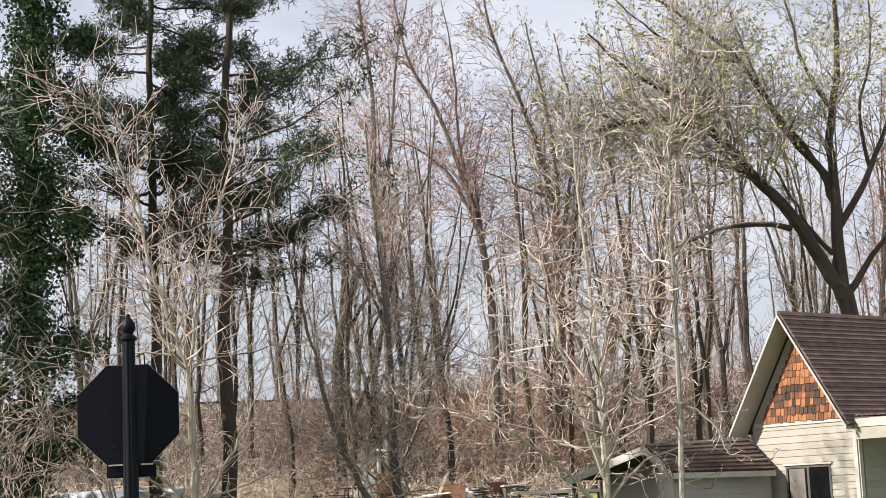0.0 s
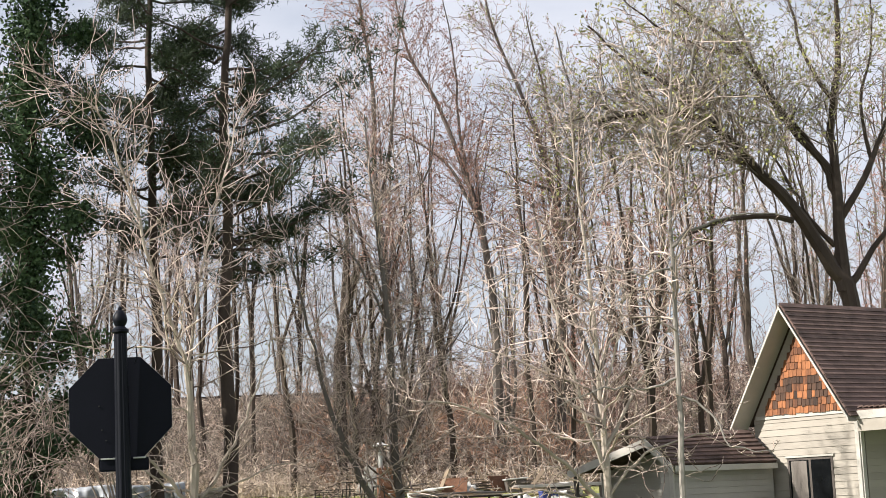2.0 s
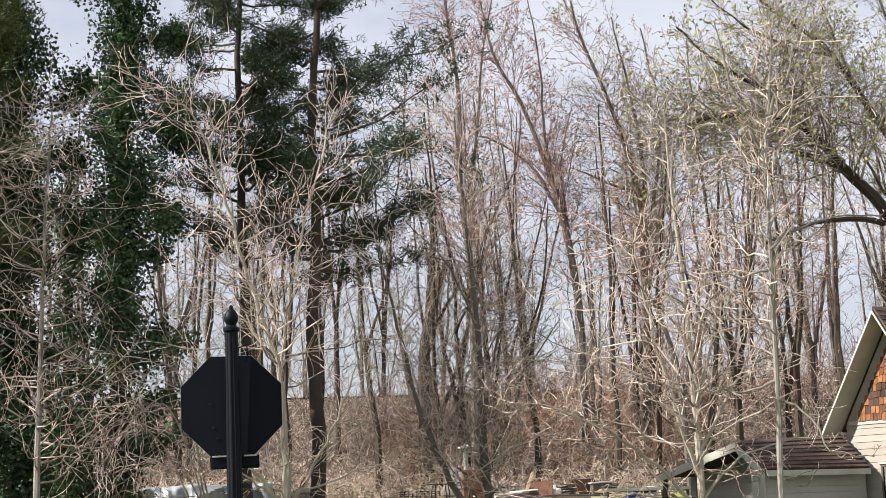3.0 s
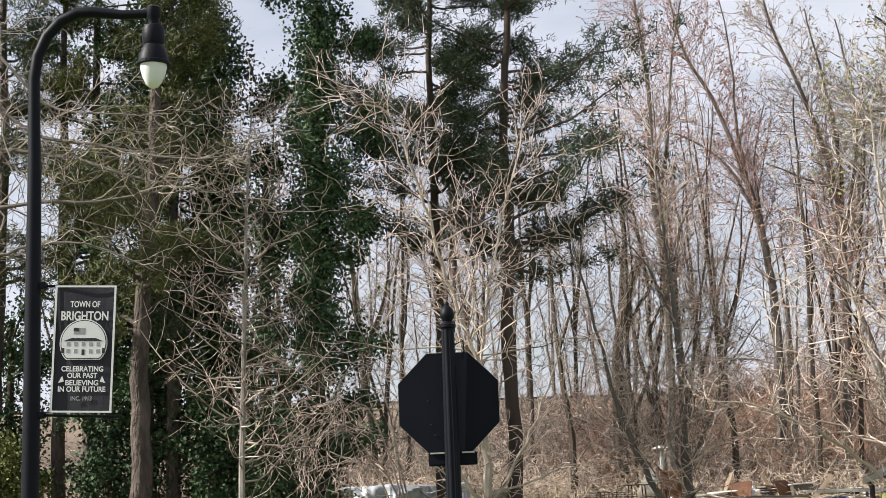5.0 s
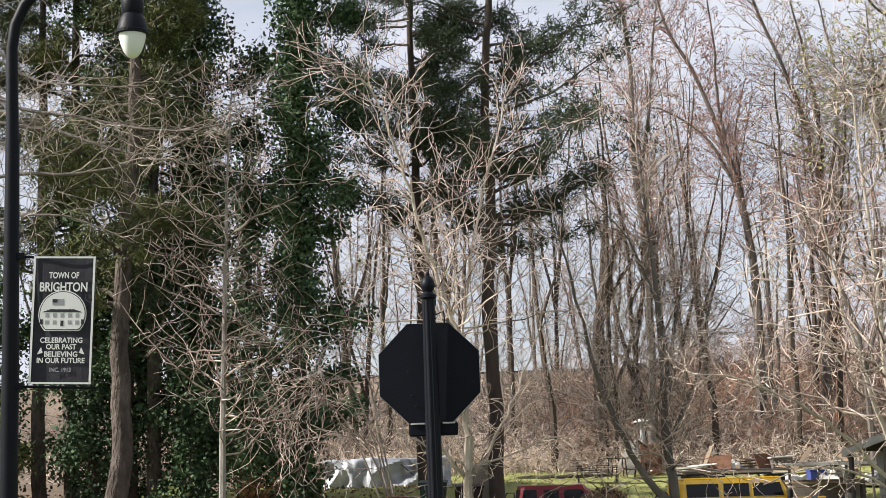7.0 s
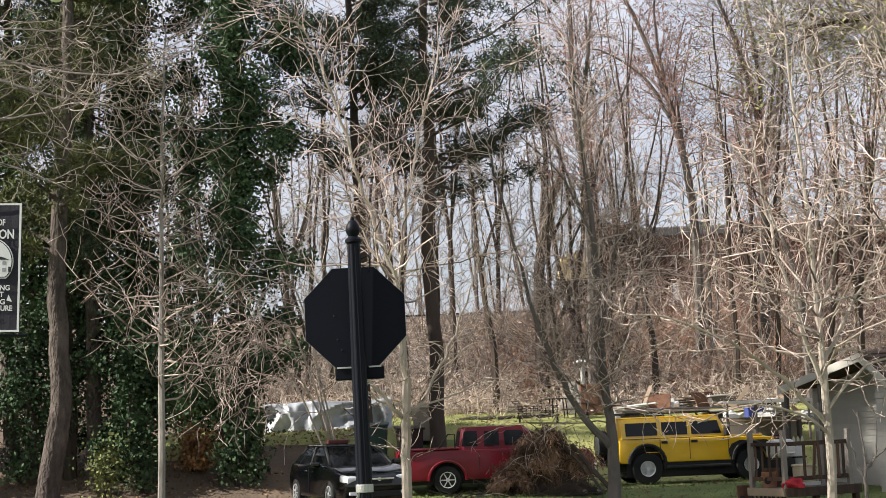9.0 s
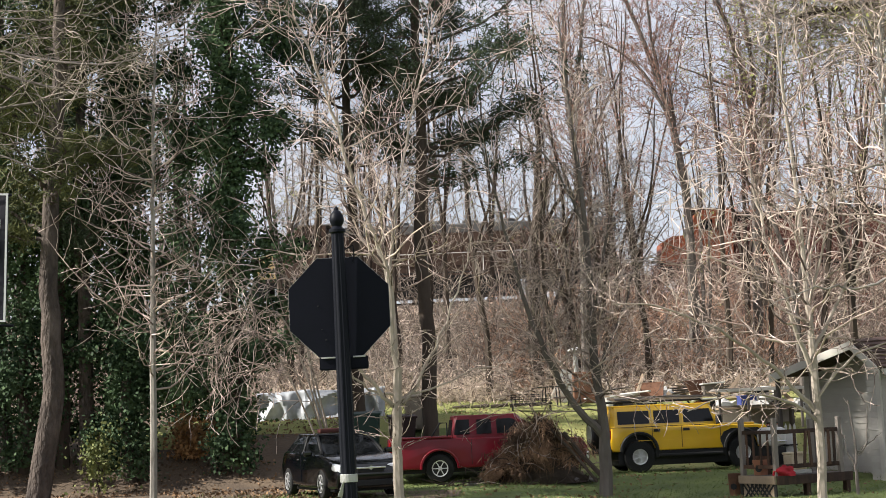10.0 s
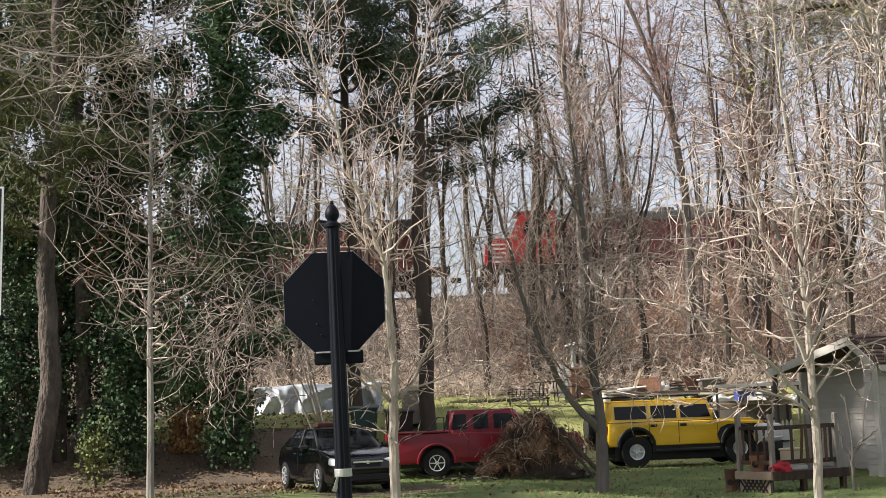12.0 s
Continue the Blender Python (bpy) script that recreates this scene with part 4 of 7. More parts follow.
# ---- deck and what stands on it ----
def deck():
    """A small porch deck, turned like the wing behind it; x runs along its front."""
    top = thing("wooden_deck", pose(6.80, 33.6, 0, 0, 0, 28), "weathered wooden deck with railing posts and lattice skirt", "deck")
    lx, ly, zf = 2.05, 1.2, 0.06
    n = 9
    for k in range(n):
        part("deck_board", box((lx, ly / n - 0.012, 0.035), (lx / 2, ly * (k + 0.5) / n, zf), bevel=0.004), M["wood_grey"], top)
    # pale wood for the sunlit end, dark wood for the shaded front
    part("rim_joist", box((0.05, ly, 0.17), (-0.03, ly / 2, zf - 0.07), bevel=0.005), M["wood_tan"], top, "rim joist, sunlight put into its pale wood colour")
    part("rim_joist", box((lx, 0.05, 0.19), (lx / 2, -0.03, zf - 0.08), bevel=0.005), M["cedar_dark"], top, "front beam, shade put into its dark wood colour")
    part("rim_joist", box((0.05, ly, 0.17), (lx + 0.03, ly / 2, zf - 0.07), bevel=0.005), M["cedar_dark"], top)
    for x, y, h in ((0.05, ly - 0.06, 1.24), (0.05, 0.05, 1.22), (1.82, 0.05, 1.20), (1.98, ly - 0.06, 1.15)):
        part("post", box((0.10, 0.10, h), (x, y, zf + h / 2), bevel=0.01), M["wood_post"], top)
    for z in (zf + 0.20, zf + 0.93):
        part("rail", box((1.68, 0.04, 0.09), (0.935, 0.05, z), bevel=0.006), M["cedar_dark"], top)
        part("rail", box((0.04, ly - 0.2, 0.08), (0.05, ly / 2, z), bevel=0.006), M["cedar_dark"], top)
    for x, lean in ((0.57, 0), (0.84, 6), (0.98, -3), (1.2, 0), (1.36, 2), (1.5, 0), (1.64, 0)):
        part("baluster", box((0.065, 0.03, 0.74), (x, 0.02, zf + 0.56), pose(0, 0, 0, 0, lean, 0), bevel=0.004), M["cedar_dark"], top)
    for y in (0.28, 0.52, 0.76, 0.98):
        part("baluster", box((0.03, 0.05, 0.74), (0.05, y, zf + 0.56), bevel=0.004), M["cedar_dark"], top)
    # lattice skirt under the end
    z0, z1 = -0.44, zf - 0.16
    h = z1 - z0
    # pale panel added to stand in for light ground behind the lattice
    part("lattice_backing", box((0.02, ly - 0.1, h), (0.022, ly / 2, (z0 + z1) / 2)), M["wood_tan"], top, "added pale panel in place of bright ground seen through the lattice")
    for s in (1, -1):
        y = 0.0
        while y < ly:
            if h * 0.4 < y < ly - h * 0.4:
                part("lattice_slat", box((0.008, 0.04, h * 1.38), (0.006 * s, y, (z0 + z1) / 2), pose(0, 0, 0, 45 * s, 0, 0)), M["plastic_black"], top)
            y += 0.135
    for y in (0.04, ly - 0.04):
        part("lattice_frame", box((0.03, 0.08, h), (0.0, y, (z0 + z1) / 2), bevel=0.004), M["plastic_black"], top)
    for x in (0.9, lx - 0.05):
        part("footing", box((0.12, 0.12, 0.55), (x, 0.1, -0.27), bevel=0.01), M["cedar_dark"], top)
    return top


def on_deck(x, y):
    p = pose(6.80, 33.6, 0, 0, 0, 28) @ Vector((x, y, 0))
    return p.x, p.y


def pot(x, y, z, r, h, mat, name="flower_pot", label="round clay flower pot with a hole on the deck"):
    top = thing(name, pose(x, y, z, 0, 0, -25), label, "pot")
    part("body", lathe([(r * 0.86, 0), (r * 0.95, h * 0.75), (r, h * 0.78), (r, h), (r * 0.9, h), (r * 0.86, h * 0.8)], 20), M[mat], top, smooth=True)
    part("opening", lathe([(0.0, 0.03), (r * 0.42, 0.03), (r * 0.42, 0)], 16), M["plastic_black"], top).matrix_basis = pose(0, -r * 0.90, h * 0.42, 90, 0, 0)
    return top


def deck_things():
    z = 0.08
    pot(*on_deck(0.18, 0.72), z, 0.165, 0.33, "terracotta")
    pot(*on_deck(0.36, 0.86), z, 0.18, 0.40, "cedar_dark", "dark_tub", "dark brown tub standing on the deck")
    pot(6.22, 35.2, -0.38, 0.16, 0.48, "rust", "clay_urn", "brown clay urn standing on the grass")
    x, y = on_deck(0.86, 0.34)
    t = thing("plastic_tray", pose(x, y, z, 0, 0, 28), "low white plastic tray on the deck", "tray")
    part("body", box((0.56, 0.30, 0.09), (0, 0, 0.045), bevel=0.02), M["white_plastic"], t)
    t = thing("storage_tub", pose(x - 0.03, y + 0.02, z + 0.09, 0, 0, 28), "cream plastic storage tub standing on a tray", "tub")
    part("body", box((0.42, 0.28, 0.32), (0, 0, 0.16), bevel=0.025), M["bin_cream"], t)
    part("lid", box((0.46, 0.31, 0.05), (0, 0, 0.345), bevel=0.02), M["bin_cream"], t)
    x, y = on_deck(0.72, 0.95)
    t = thing("gas_grill", pose(x, y, z, 0, 0, 28), "gas grill with pale lid on a dark cart", "grill")
    part("cart", box((0.5, 0.36, 0.5), (0, 0, 0.33), bevel=0.02), M["plastic_black"], t)
    part("lid", box((0.56, 0.40, 0.40), (0, 0, 0.80), bevel=0.09), M["white_plastic"], t, "pale grey grill lid")
    part("shelf", box((0.3, 0.36, 0.03), (0.42, 0, 0.60), bevel=0.008), M["plastic_black"], t)
    part("handle", tube([(-0.2, -0.21, 0.7), (-0.2, -0.25, 0.7), (0.2, -0.25, 0.7), (0.2, -0.21, 0.7)], 0.012, 6), M["chrome"], t)
    for sx in (-0.2, 0.2):
        part("leg", box((0.04, 0.3, 0.1), (sx, 0, 0.05)), M["plastic_black"], t)
    x, y = on_deck(1.12, 0.8)
    t = thing("garden_chair", pose(x, y, z, 0, 0, 10), "white plastic garden chair on the deck", "chair")
    part("seat", box((0.42, 0.4, 0.04), (0, 0, 0.42), bevel=0.015), M["white_plastic"], t)
    part("backrest", box((0.42, 0.03, 0.45), (0, 0.2, 0.68), pose(0, 0, 0, -8, 0, 0), bevel=0.012), M["white_plastic"], t)
    for sx in (-0.18, 0.18):
        for sy in (-0.17, 0.17):
            part("leg", box((0.04, 0.04, 0.4), (sx, sy, 0.2), bevel=0.006), M["white_plastic"], t)
    x, y = on_deck(0.30, 0.05)
    t = thing("red_cloth", pose(x, y, z, 0, 0, 28), "bright red cloth dropped over the deck edge", "cloth")
    bm = bmesh.new()
    bmesh.ops.create_icosphere(bm, subdivisions=4, radius=0.16)
    for v in bm.verts:
        k = 1 + 0.5 * noise.noise(v.co * 9) + 0.2 * noise.noise(v.co * 25)
        v.co = Vector((v.co.x * 1.75 * k, v.co.y * 0.8 * k, max(v.co.z, -0.05) * 0.95 * k + 0.04))
    part("cloth", bm, M["cloth_red"], t, smooth=True)
    t = thing("orange_drum", pose(10.3, 51.0, ground_z(10.3, 51.0)), "orange plastic drum beside the lean-to shelter", "drum")
    part("body", lathe([(0.2, 0), (0.24, 0.05), (0.24, 0.3), (0.255, 0.33), (0.24, 0.36), (0.24, 0.62), (0.2, 0.68)], 18), M["train_orange"], t, smooth=True)
    part("lid", lathe([(0.21, 0.68), (0.22, 0.7), (0.2, 0.73)], 18), M["plastic_black"], t)
    # picket fence behind
    f = thing("picket_fence", pose(8.2, 47.6, ground_z(9.0, 47.6) - 0.05), "low white picket fence by the porch", "fence")
    for z1 in (0.3, 0.85):
        part("rail", box((2.4, 0.04, 0.07), (0.9, 0.03, z1)), M["white_plastic"], f)
    for k in range(19):
        part("picket", prism([(-0.035, 0), (0.035, 0), (0.035, 1.02), (0, 1.1), (-0.035, 1.02)], 0.02, m=Matrix.Translation((-0.25 + k * 0.128, 0, 0.05))), M["white_plastic"], f)


deck()
deck_things()


# ---- vehicles ----
def arch_outline(rear, front, low, axles, r, upper):
    """A side outline: along the sill with wheel arches, then back over the top points."""
    pts = [(rear, low)]
    for ax in axles:
        pts += [(ax - r * math.cos(a), low + max(0.0, r * math.sin(a))) for a in [math.pi * k / 10 for k in range(11)]]
    pts.append((front, low))
    return pts + upper


def wheel(parent, at, r, w, spokes, rim="alloy", rim_r=0.64):
    """A tyre with a rim of the given share of its radius, spokes and a hub on both faces."""
    t = part("wheel", lathe([(r * (rim_r - 0.03), -w * 0.42), (r * (rim_r + 0.06), -w / 2), (r * 0.92, -w / 2), (r * 0.98, -w * 0.42), (r, -w * 0.30), (r, w * 0.30), (r * 0.98, w * 0.42), (r * 0.92, w / 2), (r * (rim_r + 0.06), w / 2), (r * (rim_r - 0.03), w * 0.42)], 32), M["rubber"], parent, "black rubber tyre with alloy rim", smooth=False)
    t.matrix_basis = Matrix.Translation(at) @ Matrix.Rotation(radians(90), 4, "X")
    q = r * rim_r
    for s in (-1, 1):
        part("rim", lathe([(q, -0.01), (q, 0.012), (q * 0.88, 0.006), (q * 0.88, -0.01)], 28, (0, 0, s * (w * 0.5 + 0.002))), M[rim], t)
        part("rim_dish", lathe([(q * 0.93, -0.004), (q * 0.93, 0.004)], 20, (0, 0, s * (w * 0.46))), M["plastic_black"], t)
        for k in range(spokes):
            a = k * math.tau / spokes
            bm = box((q * 0.74, q * 0.13, 0.02), (q * 0.52 * math.cos(a), q * 0.52 * math.sin(a), s * (w * 0.5 - 0.002)), pose(0, 0, 0, 0, 0, math.degrees(a)), bevel=0.006)
            part("spoke", bm, M[rim], t)
        part("hub", lathe([(q * 0.24, -0.014), (q * 0.24, 0.014)], 12, (0, 0, s * (w * 0.5 + 0.002))), M[rim], t)
    return t


def greenhouse(parent, levels, mat, name="cabin"):
    """A cabin: rings of (rear x, front x, half width, height), narrowing upwards."""
    bm = bmesh.new()
    rings = []
    for xr, xf, hw, z in levels:
        ring = [(xf, -hw * 0.82), (xf - 0.10, -hw), (xr + 0.10, -hw), (xr, -hw * 0.85), (xr, hw * 0.85), (xr + 0.10, hw), (xf - 0.10, hw), (xf, hw * 0.82)]
        rings.append([bm.verts.new((x, y, z)) for x, y in ring])
    for a, b in zip(rings, rings[1:]):
        for i in range(8):
            j = (i + 1) % 8
            bm.faces.new((a[i], a[j], b[j], b[i]))
    bm.faces.new(rings[-1])
    bm.faces.new(rings[0][::-1])
    bmesh.ops.recalc_face_normals(bm, faces=bm.faces)
    return part(name, bm, mat, parent)


def car_body(outline, width, mat, parent, bevel=0.07, name="body", crown=0.0, taper=0.0):
    bm = prism(outline, width)
    long = [e for e in bm.edges if len(e.link_faces) == 2 and abs(e.verts[0].co.y - e.verts[1].co.y) < 1e-4]
    bmesh.ops.bevel(bm, geom=long, offset=bevel, segments=3, affect="EDGES", profile=0.6)
    ends = max(v.co.x for v in bm.verts)
    for v in bm.verts:
        k = 1 - taper * smoothstep(0.62 * ends, ends, abs(v.co.x)) - crown * smoothstep(0.65, 1.15, v.co.z)
        v.co.y *= k
    return part(name, bm, mat, parent, smooth=True)


def sedan():
    m = pose(-2.62, 37.5, ground_z(-2.6, 37.5) + 0.02, 0, 0, -68.5)
    top = thing("black_sedan", m, "glossy black four-door sedan parked on the driveway", "car")
    w = 1.76
    up = [(2.22, 0.30), (2.30, 0.45), (2.29, 0.62), (2.20, 0.73), (1.95, 0.83), (1.50, 0.92), (1.0, 0.98), (-0.5, 1.02), (-1.75, 1.04), (-2.15, 1.02), (-2.28, 0.92), (-2.32, 0.70), (-2.28, 0.40)]
    car_body(arch_outline(-2.22, 2.2, 0.22, (-1.35, 1.35), 0.37, up), w, M["car_black"], top, 0.07, crown=0.07, taper=0.13)
    part("wheel_well", box((3.9, 1.42, 0.5), (0, 0, 0.5)), M["plastic_black"], top)
    part("underbody", box((4.0, 1.5, 0.2), (0, 0, 0.25)), M["plastic_black"], top)
    greenhouse(top, [(-2.0, 1.12, 0.78, 0.95), (-1.55, 0.70, 0.71, 1.20), (-1.15, 0.30, 0.60, 1.38)], M["glass_dark"], "glasshouse")
    part("roof", box((1.42, 1.24, 0.06), (-0.42, 0, 1.40), bevel=0.028), M["car_black"], top)
    for s in (-1, 1):
        part("pillar", tube([(1.06, s * 0.74, 0.96), (0.28, s * 0.60, 1.39)], 0.035, 6), M["plastic_black"], top)
        part("pillar", tube([(-0.25, s * 0.80, 0.98), (-0.35, s * 0.625, 1.38)], 0.035, 6), M["plastic_black"], top)
        part("pillar", tube([(-1.92, s * 0.72, 0.96), (-1.12, s * 0.60, 1.39)], 0.05, 6), M["plastic_black"], top)
        part("headlight", box((0.34, 0.44, 0.17), (2.10, s * 0.58, 0.67), pose(0, 0, 0, 0, 12, -s * 18), bevel=0.05), M["light_glass"], top, "clear headlight")
        part("fog_light", box((0.05, 0.2, 0.08), (2.29, s * 0.6, 0.36), bevel=0.02), M["light_glass"], top)
        part("mirror", box((0.12, 0.2, 0.13), (0.72, s * 0.98, 1.0), bevel=0.04), M["car_black"], top)
        part("door_line", box((0.012, 0.012, 0.6), (-0.2, s * 0.882, 0.65)), M["plastic_black"], top)
        part("door_handle", box((0.16, 0.03, 0.03), (-0.45, s * 0.885, 0.85), bevel=0.01), M["chrome"], top)
        part("tail_light", box((0.06, 0.34, 0.15), (-2.29, s * 0.52, 0.82), bevel=0.025), M["tail_red"], top)
        for ax in (-1.35, 1.35):
            wheel(top, (ax, s * 0.78, 0.325), 0.325, 0.21, 7)
    part("grille", box((0.06, 0.62, 0.14), (2.27, 0, 0.62), bevel=0.02), M["plastic_black"], top)
    part("chrome_bar", box((0.05, 0.70, 0.045), (2.31, 0, 0.66), bevel=0.012), M["chrome"], top, "bright chrome grille bar")
    part("badge", lathe([(0.045, 0), (0.045, 0.02)], 16), M["chrome"], top).matrix_basis = pose(2.31, 0, 0.66, 0, 90, 0)
    part("bumper_intake", box((0.05, 1.1, 0.14), (2.27, 0, 0.33), bevel=0.02), M["plastic_black"], top)
    part("roof_sign", box((0.24, 0.52, 0.11), (-0.75, 0, 1.49), bevel=0.03), M["rust_dark"], top, "dark red sign box on the roof")
    part("wiper", tube([(1.0, -0.3, 1.0), (0.7, 0.2, 1.16)], 0.008, 5), M["plastic_black"], top)
    return top


def pickup():
    m = pose(0.98, 42.9, ground_z(1.0, 42.6) + 0.02, 0, 0, 4)
    top = thing("red_pickup_truck", m, "dark red extended-cab pickup truck parked on the grass", "pickup truck")
    w = 1.82
    up = [(2.55, 0.48), (2.58, 0.80), (2.42, 1.02), (1.30, 1.12), (-1.0, 1.14), (-1.02, 1.16), (-2.62, 1.16), (-2.64, 0.50)]
    car_body(arch_outline(-2.56, 2.48, 0.36, (-1.35, 1.85), 0.47, up), w, M["car_red"], top, 0.05, crown=0.03, taper=0.05)
    part("wheel_well", box((4.7, 1.46, 0.5), (0, 0, 0.72)), M["plastic_black"], top)
    part("underbody", box((4.6, 1.5, 0.25), (0, 0, 0.38)), M["plastic_black"], top)
    part("bed_liner", box((1.54, 1.55, 0.02), (-1.82, 0, 1.175)), M["plastic_black"], top)
    for s in (-1, 1):
        part("bed_rail", box((1.60, 0.09, 0.04), (-1.82, s * 0.86, 1.178), bevel=0.012), M["car_red"], top)
        part("arch_flare", tube([(-1.35 - 0.50 * math.cos(a), s * 0.92, 0.36 + 0.50 * math.sin(a)) for a in [math.pi * k / 12 for k in range(13)]], 0.035, 6), M["car_red"], top)
        part("arch_flare", tube([(1.85 - 0.50 * math.cos(a), s * 0.92, 0.36 + 0.50 * math.sin(a)) for a in [math.pi * k / 12 for k in range(13)]], 0.035, 6), M["car_red"], top)
        part("tail_light", box((0.06, 0.14, 0.34), (-2.63, s * 0.80, 0.92), bevel=0.02), M["tail_red"], top)
        part("mirror", box((0.12, 0.2, 0.2), (0.95, s * 1.02, 1.2), bevel=0.04), M["plastic_black"], top)
        part("door_line", box((0.012, 0.012, 0.66), (-0.50, s * 0.912, 0.78)), M["plastic_black"], top)
        part("door_line", box((0.012, 0.012, 0.66), (1.22, s * 0.912, 0.78)), M["plastic_black"], top)
        part("door_handle", box((0.16, 0.03, 0.035), (0.30, s * 0.915, 1.02), bevel=0.01), M["car_red"], top)
        for ax in (-1.35, 1.85):
            wheel(top, (ax, s * 0.80, 0.37), 0.37, 0.25, 6, rim_r=0.58)
    greenhouse(top, [(-1.0, 1.42, 0.84, 1.12), (-0.98, 1.10, 0.80, 1.36), (-0.93, 0.76, 0.70, 1.70)], M["car_red"], "cab")
    for s in (-1, 1):
        lean = pose(0, 0, 0, s * 16.4, 0, 0)
        for k, out in enumerate(([(-1.0, -0.2), (-0.58, -0.2), (-0.58, 0.2), (-0.92, 0.2)], [(-0.40, -0.2), (0.0, -0.2), (0.0, 0.19), (-0.38, 0.19)], [(0.14, -0.2), (0.98, -0.2), (0.60, 0.17), (0.50, 0.19), (0.14, 0.19)])):
            part("side_window", prism(out, 0.03, m=Matrix.Translation((0.05, s * 0.788, 1.42)) @ lean), M["glass_dark"], top)
    part("windshield", prism([(-0.62, -0.27), (0.62, -0.27), (0.52, 0.27), (-0.52, 0.27)], 0.012, m=Matrix.Translation((1.10, 0, 1.41)) @ pose(0, 0, 0, -50, 0, 90)), M["glass_dark"], top)
    part("rear_window", prism([(-0.6, -0.2), (0.6, -0.2), (0.52, 0.2), (-0.52, 0.2)], 0.012, m=Matrix.Translation((-0.985, 0, 1.42)) @ pose(0, 0, 0, 7, 0, 90)), M["glass_dark"], top)
    part("roof", box((1.66, 1.34, 0.06), (-0.09, 0, 1.70), bevel=0.028), M["car_red"], top)
    part("roll_bar", tube([(-1.55, -0.75, 1.18), (-1.30, -0.75, 1.55), (-1.12, -0.75, 1.55), (-1.12, -0.75, 1.18)], 0.02, 8), M["plastic_black"], top, "bent black bar in the bed")
    part("tailgate", box((0.04, 1.5, 0.5), (-2.645, 0, 0.9), bevel=0.012), M["car_red"], top)
    part("rear_bumper", box((0.16, 1.7, 0.2), (-2.68, 0, 0.56), bevel=0.03), M["chrome"], top)
    part("bumper", box((0.14, 1.75, 0.26), (2.56, 0, 0.55), bevel=0.05), M["chrome"], top)
    return top


def suv():
    m = pose(6.42, 44.6, ground_z(6.5, 44.4) + 0.02, 0, 0, 8) @ Matrix.Scale(0.94, 4)
    top = thing("yellow_suv", m, "boxy bright yellow off-road SUV with black flares", "SUV")
    w = 1.96
    up = [(2.38, 0.78), (2.40, 1.10), (2.28, 1.24), (1.10, 1.30), (-2.32, 1.32), (-2.36, 0.72)]
    car_body(arch_outline(-2.3, 2.32, 0.62, (-1.52, 1.58), 0.50, up), w, M["car_yellow"], top, 0.04, taper=0.02)
    part("wheel_well", box((4.4, 1.56, 0.6), (0, 0, 0.9)), M["plastic_black"], top)
    # deep black underbody; its lower part stands in for the shade beneath
    part("underbody", box((4.3, 1.7, 0.44), (0, 0, 0.42), bevel=0.04), M["plastic_black"], top)
    part("lower_cladding", box((2.1, 1.9, 0.30), (0.0, 0, 0.56), bevel=0.03), M["plastic_black"], top)
    cabin = greenhouse(top, [(-2.34, 1.08, 0.95, 1.30), (-2.26, 0.72, 0.84, 1.90)], M["car_yellow"], "cabin")
    part("roof", box((3.0, 1.66, 0.06), (-0.78, 0, 1.92), bevel=0.028), M["car_yellow"], top)
    for s in (-1, 1):
        lean = pose(0, 0, 0, s * 10.5, 0, 0)
        for a, b in ((-2.12, -1.18), (-1.04, -0.28), (-0.16, 0.64)):
            part("side_window", prism([(a, -0.19), (b + (0.10 if a > -0.2 else 0), -0.19), (b, 0.19), (a, 0.19)], 0.012, m=Matrix.Translation((0, s * 0.905, 1.59)) @ lean), M["glass_dark"], cabin)
        part("belt_line", box((3.2, 0.014, 0.018), (-0.75, s * 0.984, 1.315)), M["plastic_black"], top)
        for x in (-1.12, -0.24, 0.92):
            part("door_line", box((0.014, 0.012, 0.62), (x, s * 0.982, 1.0)), M["plastic_black"], top)
        for x in (-0.98, -0.10):
            part("door_handle", box((0.2, 0.03, 0.08), (x, s * 0.985, 1.2), bevel=0.012), M["plastic_black"], top)
        part("sill_line", box((2.5, 0.012, 0.02), (-0.3, s * 0.982, 0.92)), M["car_yellow"], top)
        for ax in (-1.52, 1.58):
            part("arch_flare", tube([(ax - 0.54 * math.cos(a), s * 0.985, 0.62 + 0.52 * math.sin(a)) for a in [math.pi * k / 12 for k in range(13)]], 0.05, 6), M["plastic_black"], top)
            wheel(top, (ax, s * 0.84, 0.46), 0.46, 0.31, 7, rim_r=0.49)
        part("step_bar", tube([(-0.95, s * 1.0, 0.48), (0.95, s * 1.0, 0.48)], 0.05, 8), M["plastic_black"], top)
        part("roof_rail", tube([(-2.15, s * 0.70, 1.94), (-2.05, s * 0.70, 2.05), (0.45, s * 0.70, 2.05), (0.55, s * 0.70, 1.94)], 0.03, 6), M["plastic_black"], top)
        part("mirror", box((0.14, 0.24, 0.26), (0.85, s * 1.1, 1.45), bevel=0.04), M["plastic_black"], top)
        part("tail_light", box((0.05, 0.12, 0.24), (-2.36, s * 0.86, 1.12), bevel=0.015), M["tail_red"], top)
    for x in (-1.9, -1.2, -0.5, 0.2):
        part("rack_bar", tube([(x, -0.70, 2.04), (x, 0.70, 2.04)], 0.025, 6), M["plastic_black"], top)
    for k in range(5):
        part("roof_marker", box((0.07, 0.12, 0.05), (0.66, -0.5 + 0.25 * k, 1.96), bevel=0.015), M["train_orange"], top)
    part("windshield", prism([(-0.78, -0.28), (0.78, -0.28), (0.70, 0.28), (-0.70, 0.28)], 0.012, m=Matrix.Translation((0.915, 0, 1.6)) @ pose(0, 0, 0, -31, 0, 90)), M["glass_dark"], cabin)
